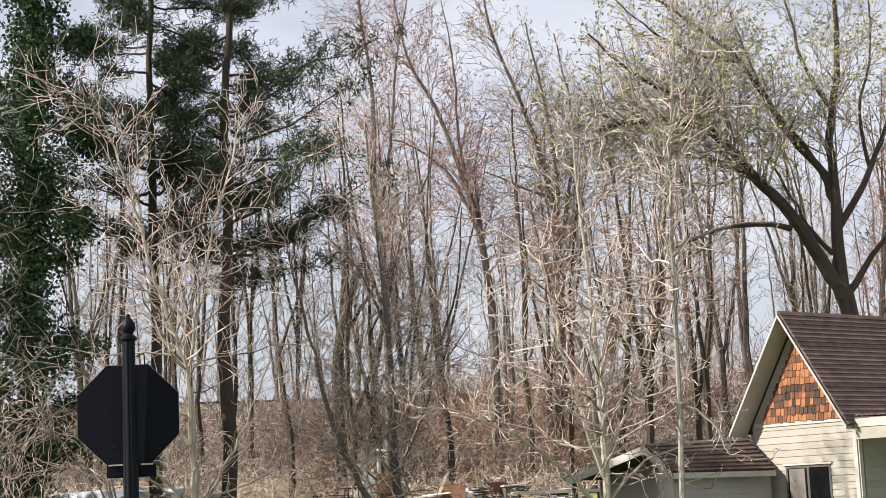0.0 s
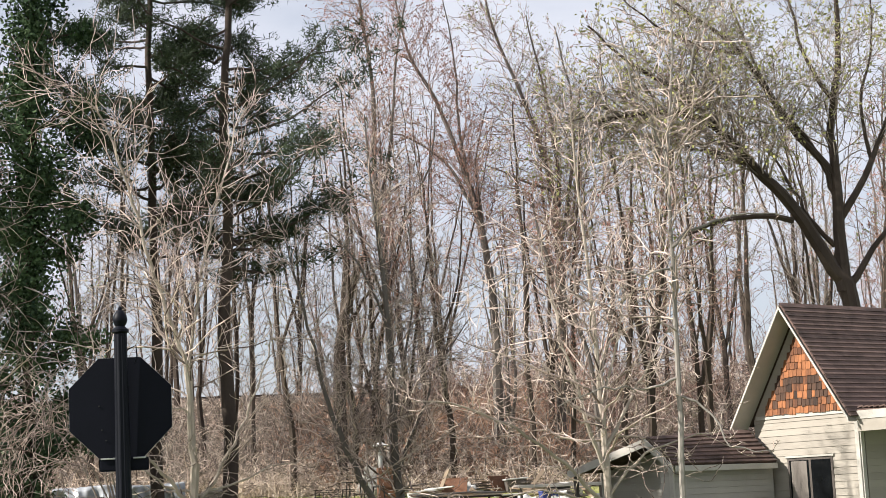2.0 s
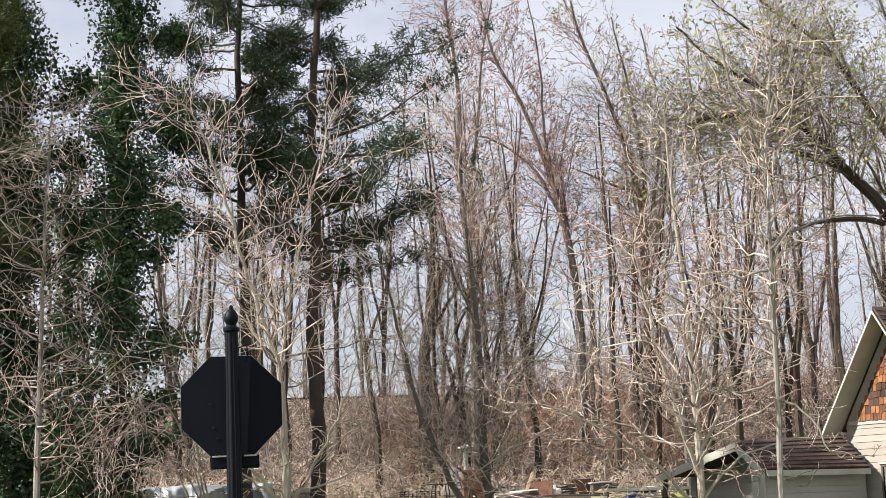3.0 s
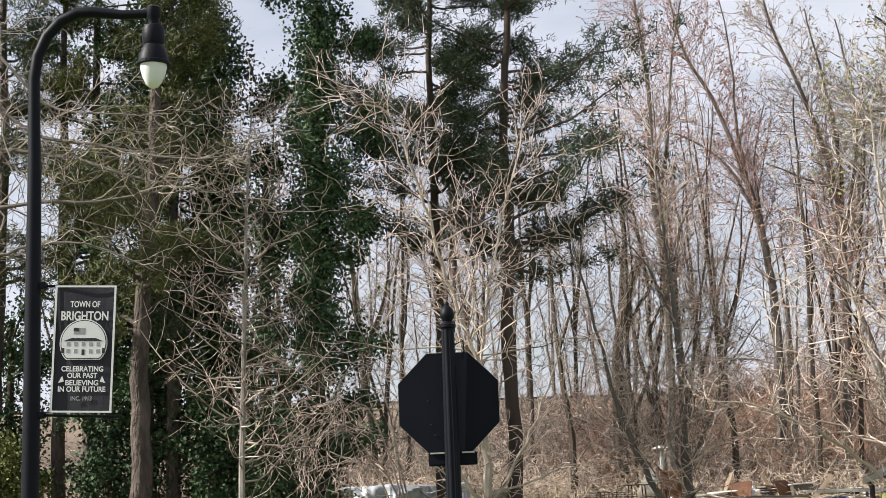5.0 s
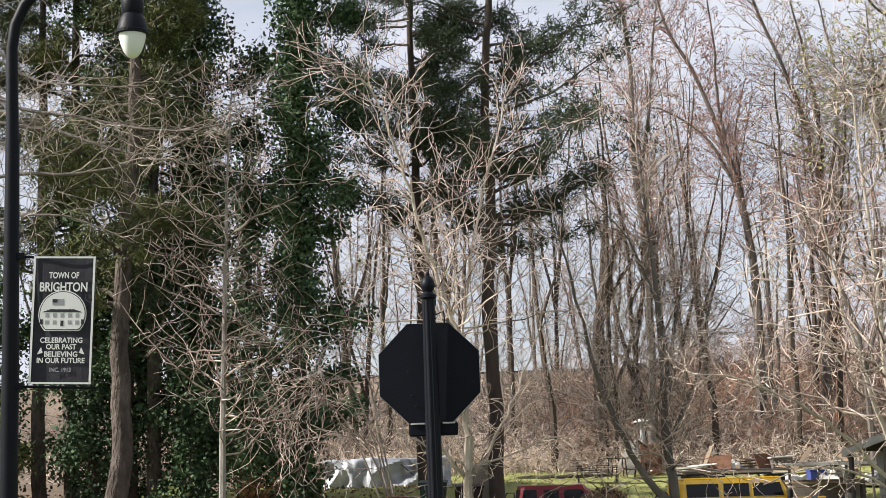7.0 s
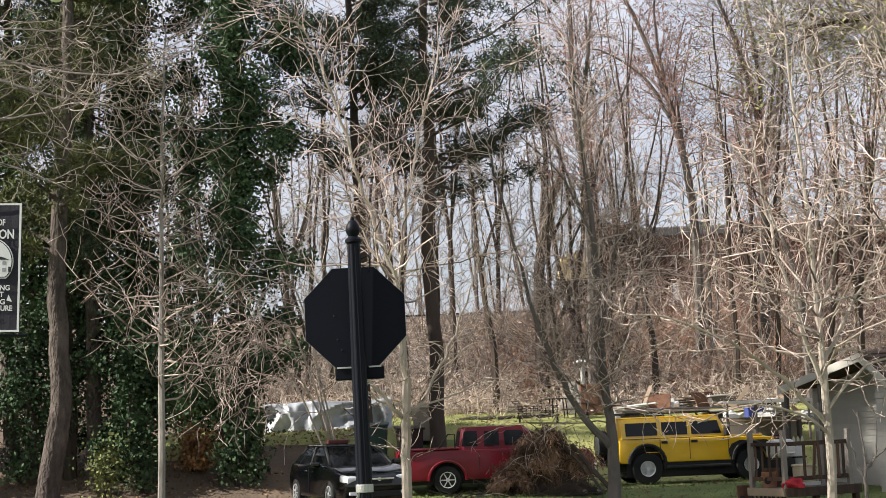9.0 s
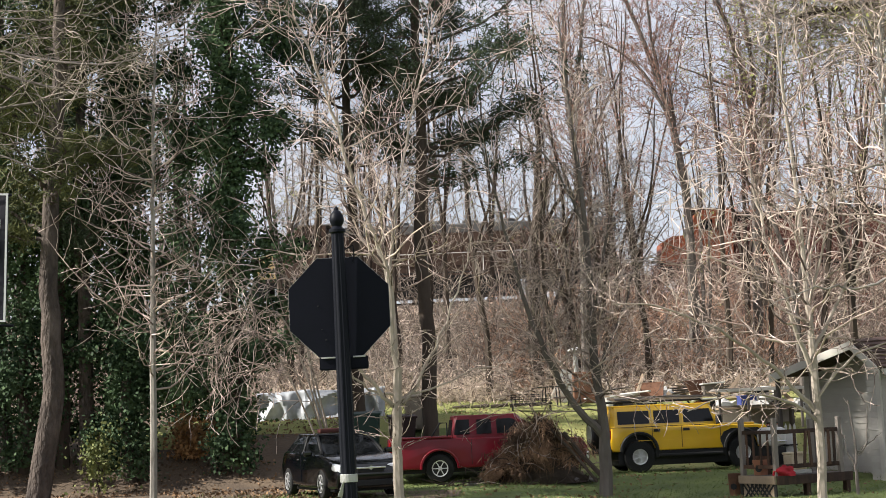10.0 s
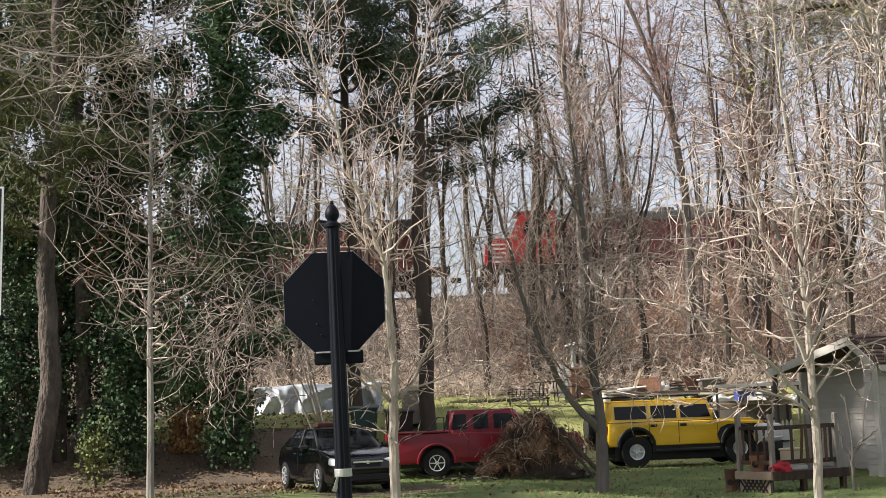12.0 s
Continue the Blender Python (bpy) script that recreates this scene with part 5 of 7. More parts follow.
    part("bonnet_rise", box((0.9, 1.2, 0.08), (1.65, 0, 1.29), bevel=0.03), M["car_yellow"], top)
    part("grille", box((0.06, 1.4, 0.26), (2.39, 0, 1.05), bevel=0.02), M["chrome"], top)
    for s in (-1, 1):
        part("fender_cladding", prism([(0.98, 0.62), (0.90, 0.90), (1.02, 1.08), (1.25, 1.17), (2.05, 1.17), (2.36, 1.02), (2.38, 0.62), (2.13, 0.62), (2.02, 0.92), (1.78, 1.10), (1.40, 1.10), (1.16, 0.94), (1.06, 0.62)], 0.03, m=Matrix.Translation((0, s * 0.985, 0))), M["plastic_black"], top, "black fender cladding")
    part("brush_guard", tube([(2.55, -0.62, 0.6), (2.60, -0.62, 1.15), (2.60, 0.62, 1.15), (2.55, 0.62, 0.6)], 0.045, 8), M["plastic_black"], top)
    part("front_bumper", box((0.22, 1.9, 0.28), (2.42, 0, 0.68), bevel=0.05), M["plastic_black"], top)
    part("rear_bumper", box((0.18, 1.9, 0.24), (-2.42, 0, 0.66), bevel=0.05), M["plastic_black"], top)
    sp = wheel(top, (-2.60, 0.1, 1.15), 0.44, 0.28, 6)
    sp.name = "spare_wheel"
    sp.matrix_basis = Matrix.Translation((-2.60, 0.1, 1.15)) @ Matrix.Rotation(radians(90), 4, "Y")
    return top


def lumber_bundle():
    """A few planks and a pole carried on the roof rack."""
    rack = pose(6.42, 44.6, ground_z(6.5, 44.4) + 0.02, 0, 0, 8) @ Matrix.Scale(0.94, 4) @ Matrix.Translation((-0.8, 0, 2.075))
    top = thing("lumber_bundle", rack, "loose bundle of pale planks on the roof rack", "planks")
    rng = random.Random(44)
    for k in range(7):
        part("plank", box((rng.uniform(2.2, 3.1), 0.14, 0.04), (rng.uniform(-0.2, 0.3), -0.5 + 0.16 * k, 0.022 + 0.05 * (k % 2)), pose(0, 0, 0, 0, rng.uniform(-1.2, 1.2), rng.uniform(-4, 4)), bevel=0.004), M["wood_tan" if k % 3 else "bin_cream"], top)
    part("pole", tube([(-1.3, -0.62, 0.05), (0.2, -0.60, 0.10), (1.9, -0.55, 0.06)], 0.03, 7), M["wood_post"], top)
    return top


sedan()
pickup()
suv()
lumber_bundle()


# ---- yard clutter ----
def tarp_stack():
    x, y = -4.45, 50.6
    top = thing("tarp_covered_stack", pose(x, y, ground_z(x, y - 0.6) - 0.05), "long low stack covered with a creased silver tarpaulin", "tarpaulin")
    bm = bmesh.new()
    nx, nz = 110, 26
    g = []
    for j in range(nz + 1):
        v = j / nz
        row = []
        for i in range(nx + 1):
            px = -1.55 + 4.0 * i / nx
            if v < 0.6:
                py, pz = -0.62 - 0.12 * (1 - v / 0.6), 1.0 * v / 0.6
            else:
                py, pz = -0.62 + 1.5 * (v - 0.6) / 0.4, 1.0 + 0.05 * (v - 0.6)
            drape = 1 - smoothstep(0.55, 0.68, v)
            ridge = 1 - abs(noise.noise((px * 0.9 - v * 1.4, v * 0.9 + px * 0.5, 4.0))) * 3.2
            pleat = 1 - abs(noise.noise((px * 2.6 + v * 1.1, v * 0.7, 11.0))) * 3.0
            fold = (0.20 + 0.26 * max(ridge, -0.5) + 0.08 * max(pleat, -0.5)) * drape
            sag = -0.06 * abs(math.sin(px * 1.3)) * (v > 0.5)
            row.append(bm.verts.new((px, py - fold, pz + sag)))
        g.append(row)
    for j in range(nz):
        for i in range(nx):
            bm.faces.new((g[j][i], g[j][i + 1], g[j + 1][i + 1], g[j + 1][i]))
    part("tarpaulin", bm, M["tarp"], top, smooth=True)
    part("stack", box((3.8, 1.1, 0.9), (0.45, 0.1, 0.45), bevel=0.03), M["wood_grey"], top)
    for sx in (-0.5, 0.9):
        part("rope", tube([(sx, -0.9, 0.75), (sx + 0.4, -0.95, 0.4), (sx + 0.5, -0.93, 0.1)], 0.012, 5), M["plastic_black"], top)
    return top


def wheelie_bin(x, y, mat, label, s=1.0, lid=True, turn=0):
    top = thing("refuse_bin", pose(x, y, ground_z(x, y), 0, 0, turn), label, "bin", "refuse bins")
    bm = bmesh.new()
    a = [bm.verts.new((px * 0.27 * s, py * 0.3 * s, 0.05)) for px, py in ((-1, -1), (1, -1), (1, 1), (-1, 1))]
    b = [bm.verts.new((px * 0.33 * s, py * 0.38 * s, 1.0 * s)) for px, py in ((-1, -1), (1, -1), (1, 1), (-1, 1))]
    for i in range(4):
        bm.faces.new((a[i], a[(i + 1) % 4], b[(i + 1) % 4], b[i]))
    bm.faces.new(a[::-1])
    bm.faces.new(b)
    bmesh.ops.bevel(bm, geom=bm.edges[:], offset=0.03, segments=2, affect="EDGES")
    part("body", bm, M[mat], top)
    if lid:
        part("lid", box((0.74 * s, 0.82 * s, 0.07), (0, 0, 1.03 * s), pose(0, 0, 0, 4, 0, 0), bevel=0.03), M[mat], top)
        part("handle", tube([(-0.3 * s, 0.44 * s, 1.0 * s), (0.3 * s, 0.44 * s, 1.0 * s)], 0.018, 6), M["plastic_black"], top)
    for sx in (-1, 1):
        part("wheel", lathe([(0.13, -0.03), (0.13, 0.03)], 16), M["rubber"], top).matrix_basis = pose(sx * 0.30 * s, 0.3 * s, 0.13, 0, 90, 0)
    return top


def brush_pile():
    x, y = 2.15, 39.9
    top = thing("brush_pile", pose(x, y, ground_z(x, y)), "heap of cut branches with brown dead needles on the lawn", "brush pile")
    w = Wood(90)
    u, g = w.rng.uniform, w.rng.gauss

    def height(px):
        """Steep shoulder at one end, a ragged peak, a long slope at the other."""
        return (0.18 + 0.62 * smoothstep(-1.35, -0.8, px) + 0.92 * smoothstep(-0.8, 0.05, px)) * (1 - smoothstep(0.15, 1.6, px) * 0.95)

    for k in range(54):
        px = u(-1.05, 0.85) if k > 8 else u(-0.45, 0.1)
        py = u(-0.8, 0.35)
        p = Vector((px, py, height(px) * (u(0.35, 0.95) if k > 8 else u(0.85, 1.0)) + 0.05))
        side = -1 if u(0, 1) < 0.6 else 1
        d = Vector((side * u(0.2, 1.0), u(-0.9, 0.1), u(-0.2, 0.35))).normalized()
        n, spine = u(0.35, 0.75), [p]
        for i in range(5):
            d = (d + Vector((g(0, 0.12), g(0, 0.1), -0.22))).normalized()
            q = spine[-1] + d * n / 5
            spine.append(Vector((q.x, q.y, max(q.z, 0.05))))
        w.line(spine, [0.014, 0.012, 0.010, 0.008, 0.006, 0.004])
        pts = []
        for a, b in zip(spine, spine[1:]):
            for i in range(4):
                pts.append(a.lerp(b, u(0, 1)) + Vector((g(0, 0.06), g(0, 0.05), -0.03)))
        hang = u(0.12, 0.30)
        tagged(mesh_part("frond", needle_mesh("frond", pts, hang, 13, 200 + k, 0.011, u(-2.0, -0.6)), M["dead_needles"], top), kind="stuff")
    # bare sticks sticking out and lying at the foot
    for k in range(60):
        px = u(-1.4, 1.5)
        p = Vector((px, u(-0.8, 0.2), height(px) * u(0.1, 0.8) + 0.04))
        q = p + Vector((g(0, 0.5), u(-0.5, 0.1), g(-0.1, 0.35)))
        q.z = max(q.z, 0.03)
        w.line([p, p.lerp(q, 0.5) + Vector((0, 0, g(0, 0.05))), q], [0.016, 0.012, 0.006])
    for k in range(26):
        p = Vector((u(-2.6, -0.9), u(-0.9, -0.1), u(0.03, 0.14)))
        q = p + Vector((g(0, 0.35), g(0, 0.2), u(-0.05, 0.2)))
        w.line([p, q], [0.02, 0.012])
    pale = Wood(93)
    for k in range(9):
        p = Vector((pale.rng.uniform(-2.2, 1.5), pale.rng.uniform(-1.0, -0.6), pale.rng.uniform(0.05, 0.4)))
        q = p + Vector((pale.rng.gauss(0, 0.5), pale.rng.gauss(0, 0.1), pale.rng.uniform(-0.1, 0.35)))
        pale.line([p, p.lerp(q, 0.5) + Vector((0, 0, 0.06)), q], [0.014, 0.011, 0.007])
    tagged(mesh_part("sticks", w.mesh("sticks", 0, 9, 4, (0, 0, 0)), M["bark_dark"], top), kind="stuff")
    tagged(mesh_part("pale_sticks", pale.mesh("pale_sticks", 0, 9, 4, (0, 0, 0)), M["twig_pale"], top, "pale dry sticks"), kind="stuff")
    part("pole", tube([(0.62, -0.75, 1.25), (1.05, -0.85, 0.68), (1.62, -0.95, 0.02)], 0.06, 7), M["bark_dark"], top, "dark pole leaning on the heap")
    part("pole", tube([(0.30, -0.7, 1.35), (0.8, -0.85, 0.8), (1.38, -0.95, 0.02)], 0.035, 7), M["bark_dark"], top)
    bm = bmesh.new()
    bmesh.ops.create_icosphere(bm, subdivisions=4, radius=1)
    for v in bm.verts:
        k = 1 + 0.22 * noise.noise(v.co * 3)
        px = v.co.x * 1.3 * k
        v.co = Vector((px, v.co.y * 0.6 * k, max(v.co.z, 0) * 0.72 * height(px) * k))
    part("core", bm, M["bark_dark"], top)
    return top


def junk_yard():
    """Odds and ends at the foot of the bank, past the lawn."""
    def at(x, y):
        return pose(x, y, ground_z(x, y))
    t = thing("iron_bench", at(2.95, 57.4), "black iron bench with a lattice back on the grass", "bench")
    for k in range(11):
        part("slat", box((0.025, 0.02, 0.34), (-0.7 + 0.14 * k, 0.2, 0.46)), M["plastic_black"], t)
    for z in (0.30, 0.38, 0.46, 0.54, 0.62):
        part("back_rail", box((1.5, 0.02, 0.025), (0, 0.185, z)), M["plastic_black"], t)
    part("seat", box((1.5, 0.45, 0.04), (0, -0.05, 0.28), bevel=0.01), M["plastic_black"], t)
    for sx in (-0.68, 0.68):
        for y in (-0.22, 0.18):
            part("leg", box((0.05, 0.05, 0.28), (sx, y, 0.14)), M["plastic_black"], t)
    t = thing("low_wall", at(1.7, 58.2), "low dark timber edging along the lawn", "edging")
    for k in range(5):
        part("log", tube([(-1.6 + 0.7 * k, u0, 0.07), (-0.95 + 0.7 * k, -u0, 0.12)], 0.07, 8), M["bark_dark"], t) if (u0 := 0.05 * (k % 2)) is not None else None
    t = thing("plant_stand", at(4.6, 58.5), "small dark metal plant stand on the grass", "stand")
    part("top", box((0.5, 0.4, 0.04), (0, 0, 0.55), bevel=0.01), M["plastic_black"], t)
    part("shelf", box((0.42, 0.32, 0.03), (0, 0, 0.12)), M["plastic_black"], t)
    for sx in (-0.22, 0.22):
        for sy in (-0.16, 0.16):
            part("leg", tube([(sx * 0.8, sy * 0.8, 0.55), (sx * 1.1, sy * 1.1, 0)], 0.015, 6), M["plastic_black"], t)
    t = thing("iron_patio_table", at(3.75, 58.6), "dark metal patio table on thin legs", "table")
    part("top", lathe([(0.5, 0.72), (0.52, 0.735), (0.5, 0.75)], 18), M["plastic_black"], t)
    for k in range(4):
        a = k * math.tau / 4 + 0.5
        part("leg", tube([(0.35 * math.cos(a), 0.35 * math.sin(a), 0.72), (0.42 * math.cos(a), 0.42 * math.sin(a), 0)], 0.02, 6), M["plastic_black"], t)
    t = thing("rusty_stove", at(5.05, 59.6), "rusty outdoor stove under a white smoke cap", "stove")
    part("body", box((0.8, 0.6, 1.15), (0, 0, 0.58), bevel=0.03), M["rust"], t)
    part("door", box((0.5, 0.03, 0.4), (0, -0.31, 0.6), bevel=0.01), M["rust"], t)
    part("flue", tube([(-0.25, 0, 1.1), (-0.25, 0, 1.95)], 0.09, 10), M["pale_metal"], t)
    part("smoke_cap", lathe([(0.06, 0.08), (0.32, 0.0), (0.34, 0.03), (0.05, 0.16)], 16, (-0.25, 0, 1.95)), M["white_plastic"], t, "white sheet-metal smoke cap")
    t = thing("white_sheet_pile", at(4.75, 61.0), "leaning white boards and sheeting", "boards")
    for k in range(3):
        part("board", box((0.7, 0.05, 1.2 - 0.2 * k), (0.25 * k - 0.3, 0.1 * k, 0.6), pose(0, 0, 0, -10, 25 - 12 * k, 0), bevel=0.01), M["white_plastic"], t)
    rng = random.Random(17)
    for k, kind in enumerate((1, 0, 4, 1, 4, 2, 3, 1, 5, 0, 4, 1, 3, 5, 1, 4, 1, 2, 5, 4, 1, 0, 5, 1)):
        x, y = 5.7 + 0.30 * k + rng.uniform(-0.25, 0.25), 55.5 + rng.uniform(-0.5, 5.5)
        t = thing(("white_bucket", "scrap_board_stack", "blue_crate", "rusty_sheet", "grey_storage_box", "crumpled_sheeting")[kind], pose(x, y, ground_z(x, y), 0, 0, rng.uniform(-40, 40)), ("scuffed white plastic bucket", "loose stack of weathered scrap boards", "faded blue plastic crate", "bent sheet of rusty metal", "grey plastic storage box with lid", "crumpled pale plastic sheeting")[kind] + " among the yard clutter", ("bucket", "boards", "crate", "sheet metal", "box", "sheeting")[kind])
        if kind == 0:
            part("body", lathe([(0.16, 0), (0.2, 0.4), (0.21, 0.4), (0.21, 0.44), (0.18, 0.44)], 16), M["white_plastic"], t)
            part("handle", tube([(-0.2, 0, 0.4), (-0.1, -0.18, 0.3), (0.1, -0.18, 0.3), (0.2, 0, 0.4)], 0.008, 5), M["pale_metal"], t)
        elif kind == 1:
            for j in range(6):
                part("board", box((rng.uniform(0.9, 1.9), 0.16, 0.05), (rng.uniform(-0.3, 0.3), rng.uniform(-0.2, 0.2), 0.06 + 0.075 * j), pose(0, 0, 0, rng.uniform(-6, 6), rng.uniform(-5, 5), rng.uniform(-30, 30)), bevel=0.006), M[rng.choice(("wood_tan", "wood_grey", "white_plastic"))], t)
            part("leaning_board", box((0.14, 0.04, rng.uniform(0.8, 1.5)), (rng.uniform(-0.4, 0.4), 0.1, 0.5), pose(0, 0, 0, -20, rng.uniform(-50, 50), 0), bevel=0.006), M["wood_tan"], t)
        elif kind == 4:
            h = rng.uniform(0.35, 0.7)
            part("body", box((rng.uniform(0.5, 0.9), 0.5, h), (0, 0, h / 2), bevel=0.03), M[rng.choice(("banner_grey", "wood_grey", "plastic_black"))], t)
            part("lid", box((0.9, 0.56, 0.06), (0, 0, h + 0.03), pose(0, 0, 0, rng.uniform(-4, 4), rng.uniform(-6, 6), 0), bevel=0.02), M["white_plastic"], t, "pale lid")
        elif kind == 5:
            bm = bmesh.new()
            bmesh.ops.create_icosphere(bm, subdivisions=3, radius=0.42)
            for v in bm.verts:
                f = 1 + 0.55 * noise.noise(v.co * 4 + Vector((k, 0, 0))) + 0.25 * noise.noise(v.co * 11)
                v.co = Vector((v.co.x * 1.3 * f, v.co.y * f, max(v.co.z * f * 0.9, -0.02) + 0.02))
            part("sheet", bm, M["white_plastic"], t)
        elif kind == 2:
            part("body", box((0.6, 0.45, 0.35), (0, 0, 0.175), bevel=0.03), M["blue_tarp"], t)
            part("rim", box((0.64, 0.49, 0.05), (0, 0, 0.36), bevel=0.015), M["blue_tarp"], t)
        else:
            part("sheet", box((1.1, 0.03, 0.7), (0, 0, 0.33), pose(0, 0, 0, -25, rng.uniform(-10, 10), 0), bevel=0.008), M["rust"], t)
            part("prop", tube([(0.2, 0.1, 0.5), (0.2, 0.5, 0.0)], 0.03, 6), M["wood_grey"], t)
    t = thing("market_canopy", at(10.3, 53.5), "low dark lean-to shelter over stored goods", "shelter")
    part("roof", prism([(-1.45, 1.30), (1.45, 1.30), (1.35, 1.37), (-1.35, 1.37)], 1.6), M["wood_post"], t)
    part("edge", box((2.94, 0.05, 0.10), (0, -0.83, 1.30), bevel=0.01), M["white_trim"], t, "pale front edge board")
    for sx in (-1.35, -0.4, 0.5, 1.35):
        part("post", box((0.08, 0.08, 1.3), (sx, -0.75, 0.65), bevel=0.01), M["wood_grey"], t)
    part("workbench", box((2.6, 0.6, 0.06), (0, 0.2, 0.7), bevel=0.01), M["wood_tan"], t)
    for sx in (-1.2, 1.2):
        part("bench_leg", box((0.08, 0.5, 0.68), (sx, 0.2, 0.34)), M["wood_grey"], t)
    part("back_panel", box((2.8, 0.05, 0.8), (0, 0.75, 0.4)), M["wood_post"], t)
    t = thing("stone_edging", at(4.4, 41.0), "row of pale stones beside the brush pile", "stones")
    for k in range(9):
        bm = bmesh.new()
        bmesh.ops.create_icosphere(bm, subdivisions=2, radius=0.14)
        for v in bm.verts:
            v.co = v.co * (1 + 0.3 * noise.noise(v.co * 8 + Vector((k, 0, 0))))
            v.co.z *= 0.6
        ob = part("stone", bm, M["gravel"], t, smooth=True)
        ob.matrix_basis = pose(-3.9 + 0.42 * k, -1.4 + 0.15 * (k % 3), 0.05, 0, 0, 40 * k)


tarp_stack()
wheelie_bin(-2.35, 45.2, "bin_green", "dark green wheeled refuse bin with closed lid", 1.12)
wheelie_bin(-1.35, 45.0, "bin_dark", "dark maroon wheeled refuse bin", 1.08, turn=8)
wheelie_bin(-0.95, 46.6, "bin_tan", "tan plastic storage bin behind the truck", 1.0, turn=-6)
brush_pile()
junk_yard()


# ---- railway ----
TRACK_Y, RAIL_Z = 88.0, 7.87


def track():
    top = thing("railway_track", pose(0, 0, 0), "single railway track with steel rails on grey ballast", "railway", kind="structure")
    bm = bmesh.new()
    xs = spread(-180, 380, 5)
    for name, ys in (("ballast", None),):
        prof = [(-2.6, RAIL_Z - 0.75), (-1.6, RAIL_Z - 0.24), (1.6, RAIL_Z - 0.24), (2.6, RAIL_Z - 0.75)]
        rows = [[bm.verts.new((x, TRACK_Y + a, z + 0.03 * noise.noise((x, a, 0)))) for a, z in prof] for x in xs]
        for r0, r1 in zip(rows, rows[1:]):
            for i in range(3):
                bm.faces.new((r0[i], r1[i], r1[i + 1], r0[i + 1]))
    part("ballast", bm, M["gravel"], top)
    for s in (-0.72, 0.72):
        bm = box((560, 0.07, 0.03), (100, TRACK_Y + s, RAIL_Z - 0.02))
        box((560, 0.02, 0.10), (100, TRACK_Y + s, RAIL_Z - 0.08), bm=bm)
        box((560, 0.13, 0.02), (100, TRACK_Y + s, RAIL_Z - 0.14), bm=bm)
        part("rail", bm, M["rail_steel"], top)
    me = None
    for k in range(150):
        x = -40 + 0.6 * k
        if me is None:
            ob = part("sleeper", box((0.24, 2.6, 0.16), (0, 0, 0)), M["wood_grey"], top)
            me = ob.data
        else:
            ob = new("sleeper", me)
            ob.parent = top
        ob.matrix_basis = pose(x, TRACK_Y, RAIL_Z - 0.235)
    return top


def bogie(parent, x, axles=3, r=0.51):
    b = part("bogie", box((1.9 * (axles - 1) + 1.3, 2.2, 0.72), (x, 0, 0.82), bevel=0.08), M["train_black"], parent)
    for i in range(axles):
        ax = x + (i - (axles - 1) / 2) * 1.9
        for s in (-1, 1):
            wh = part("wheel", lathe([(r, -0.06), (r, 0.06), (r * 0.86, 0.07), (r * 0.3, 0.05)], 20), M["rail_steel"], b)
            wh.matrix_basis = pose(ax, s * 0.76, r, 90, 0, 0)
        part("axle_box", box((0.4, 2.3, 0.3), (ax, 0, 0.55), bevel=0.03), M["train_black"], b)
    return b


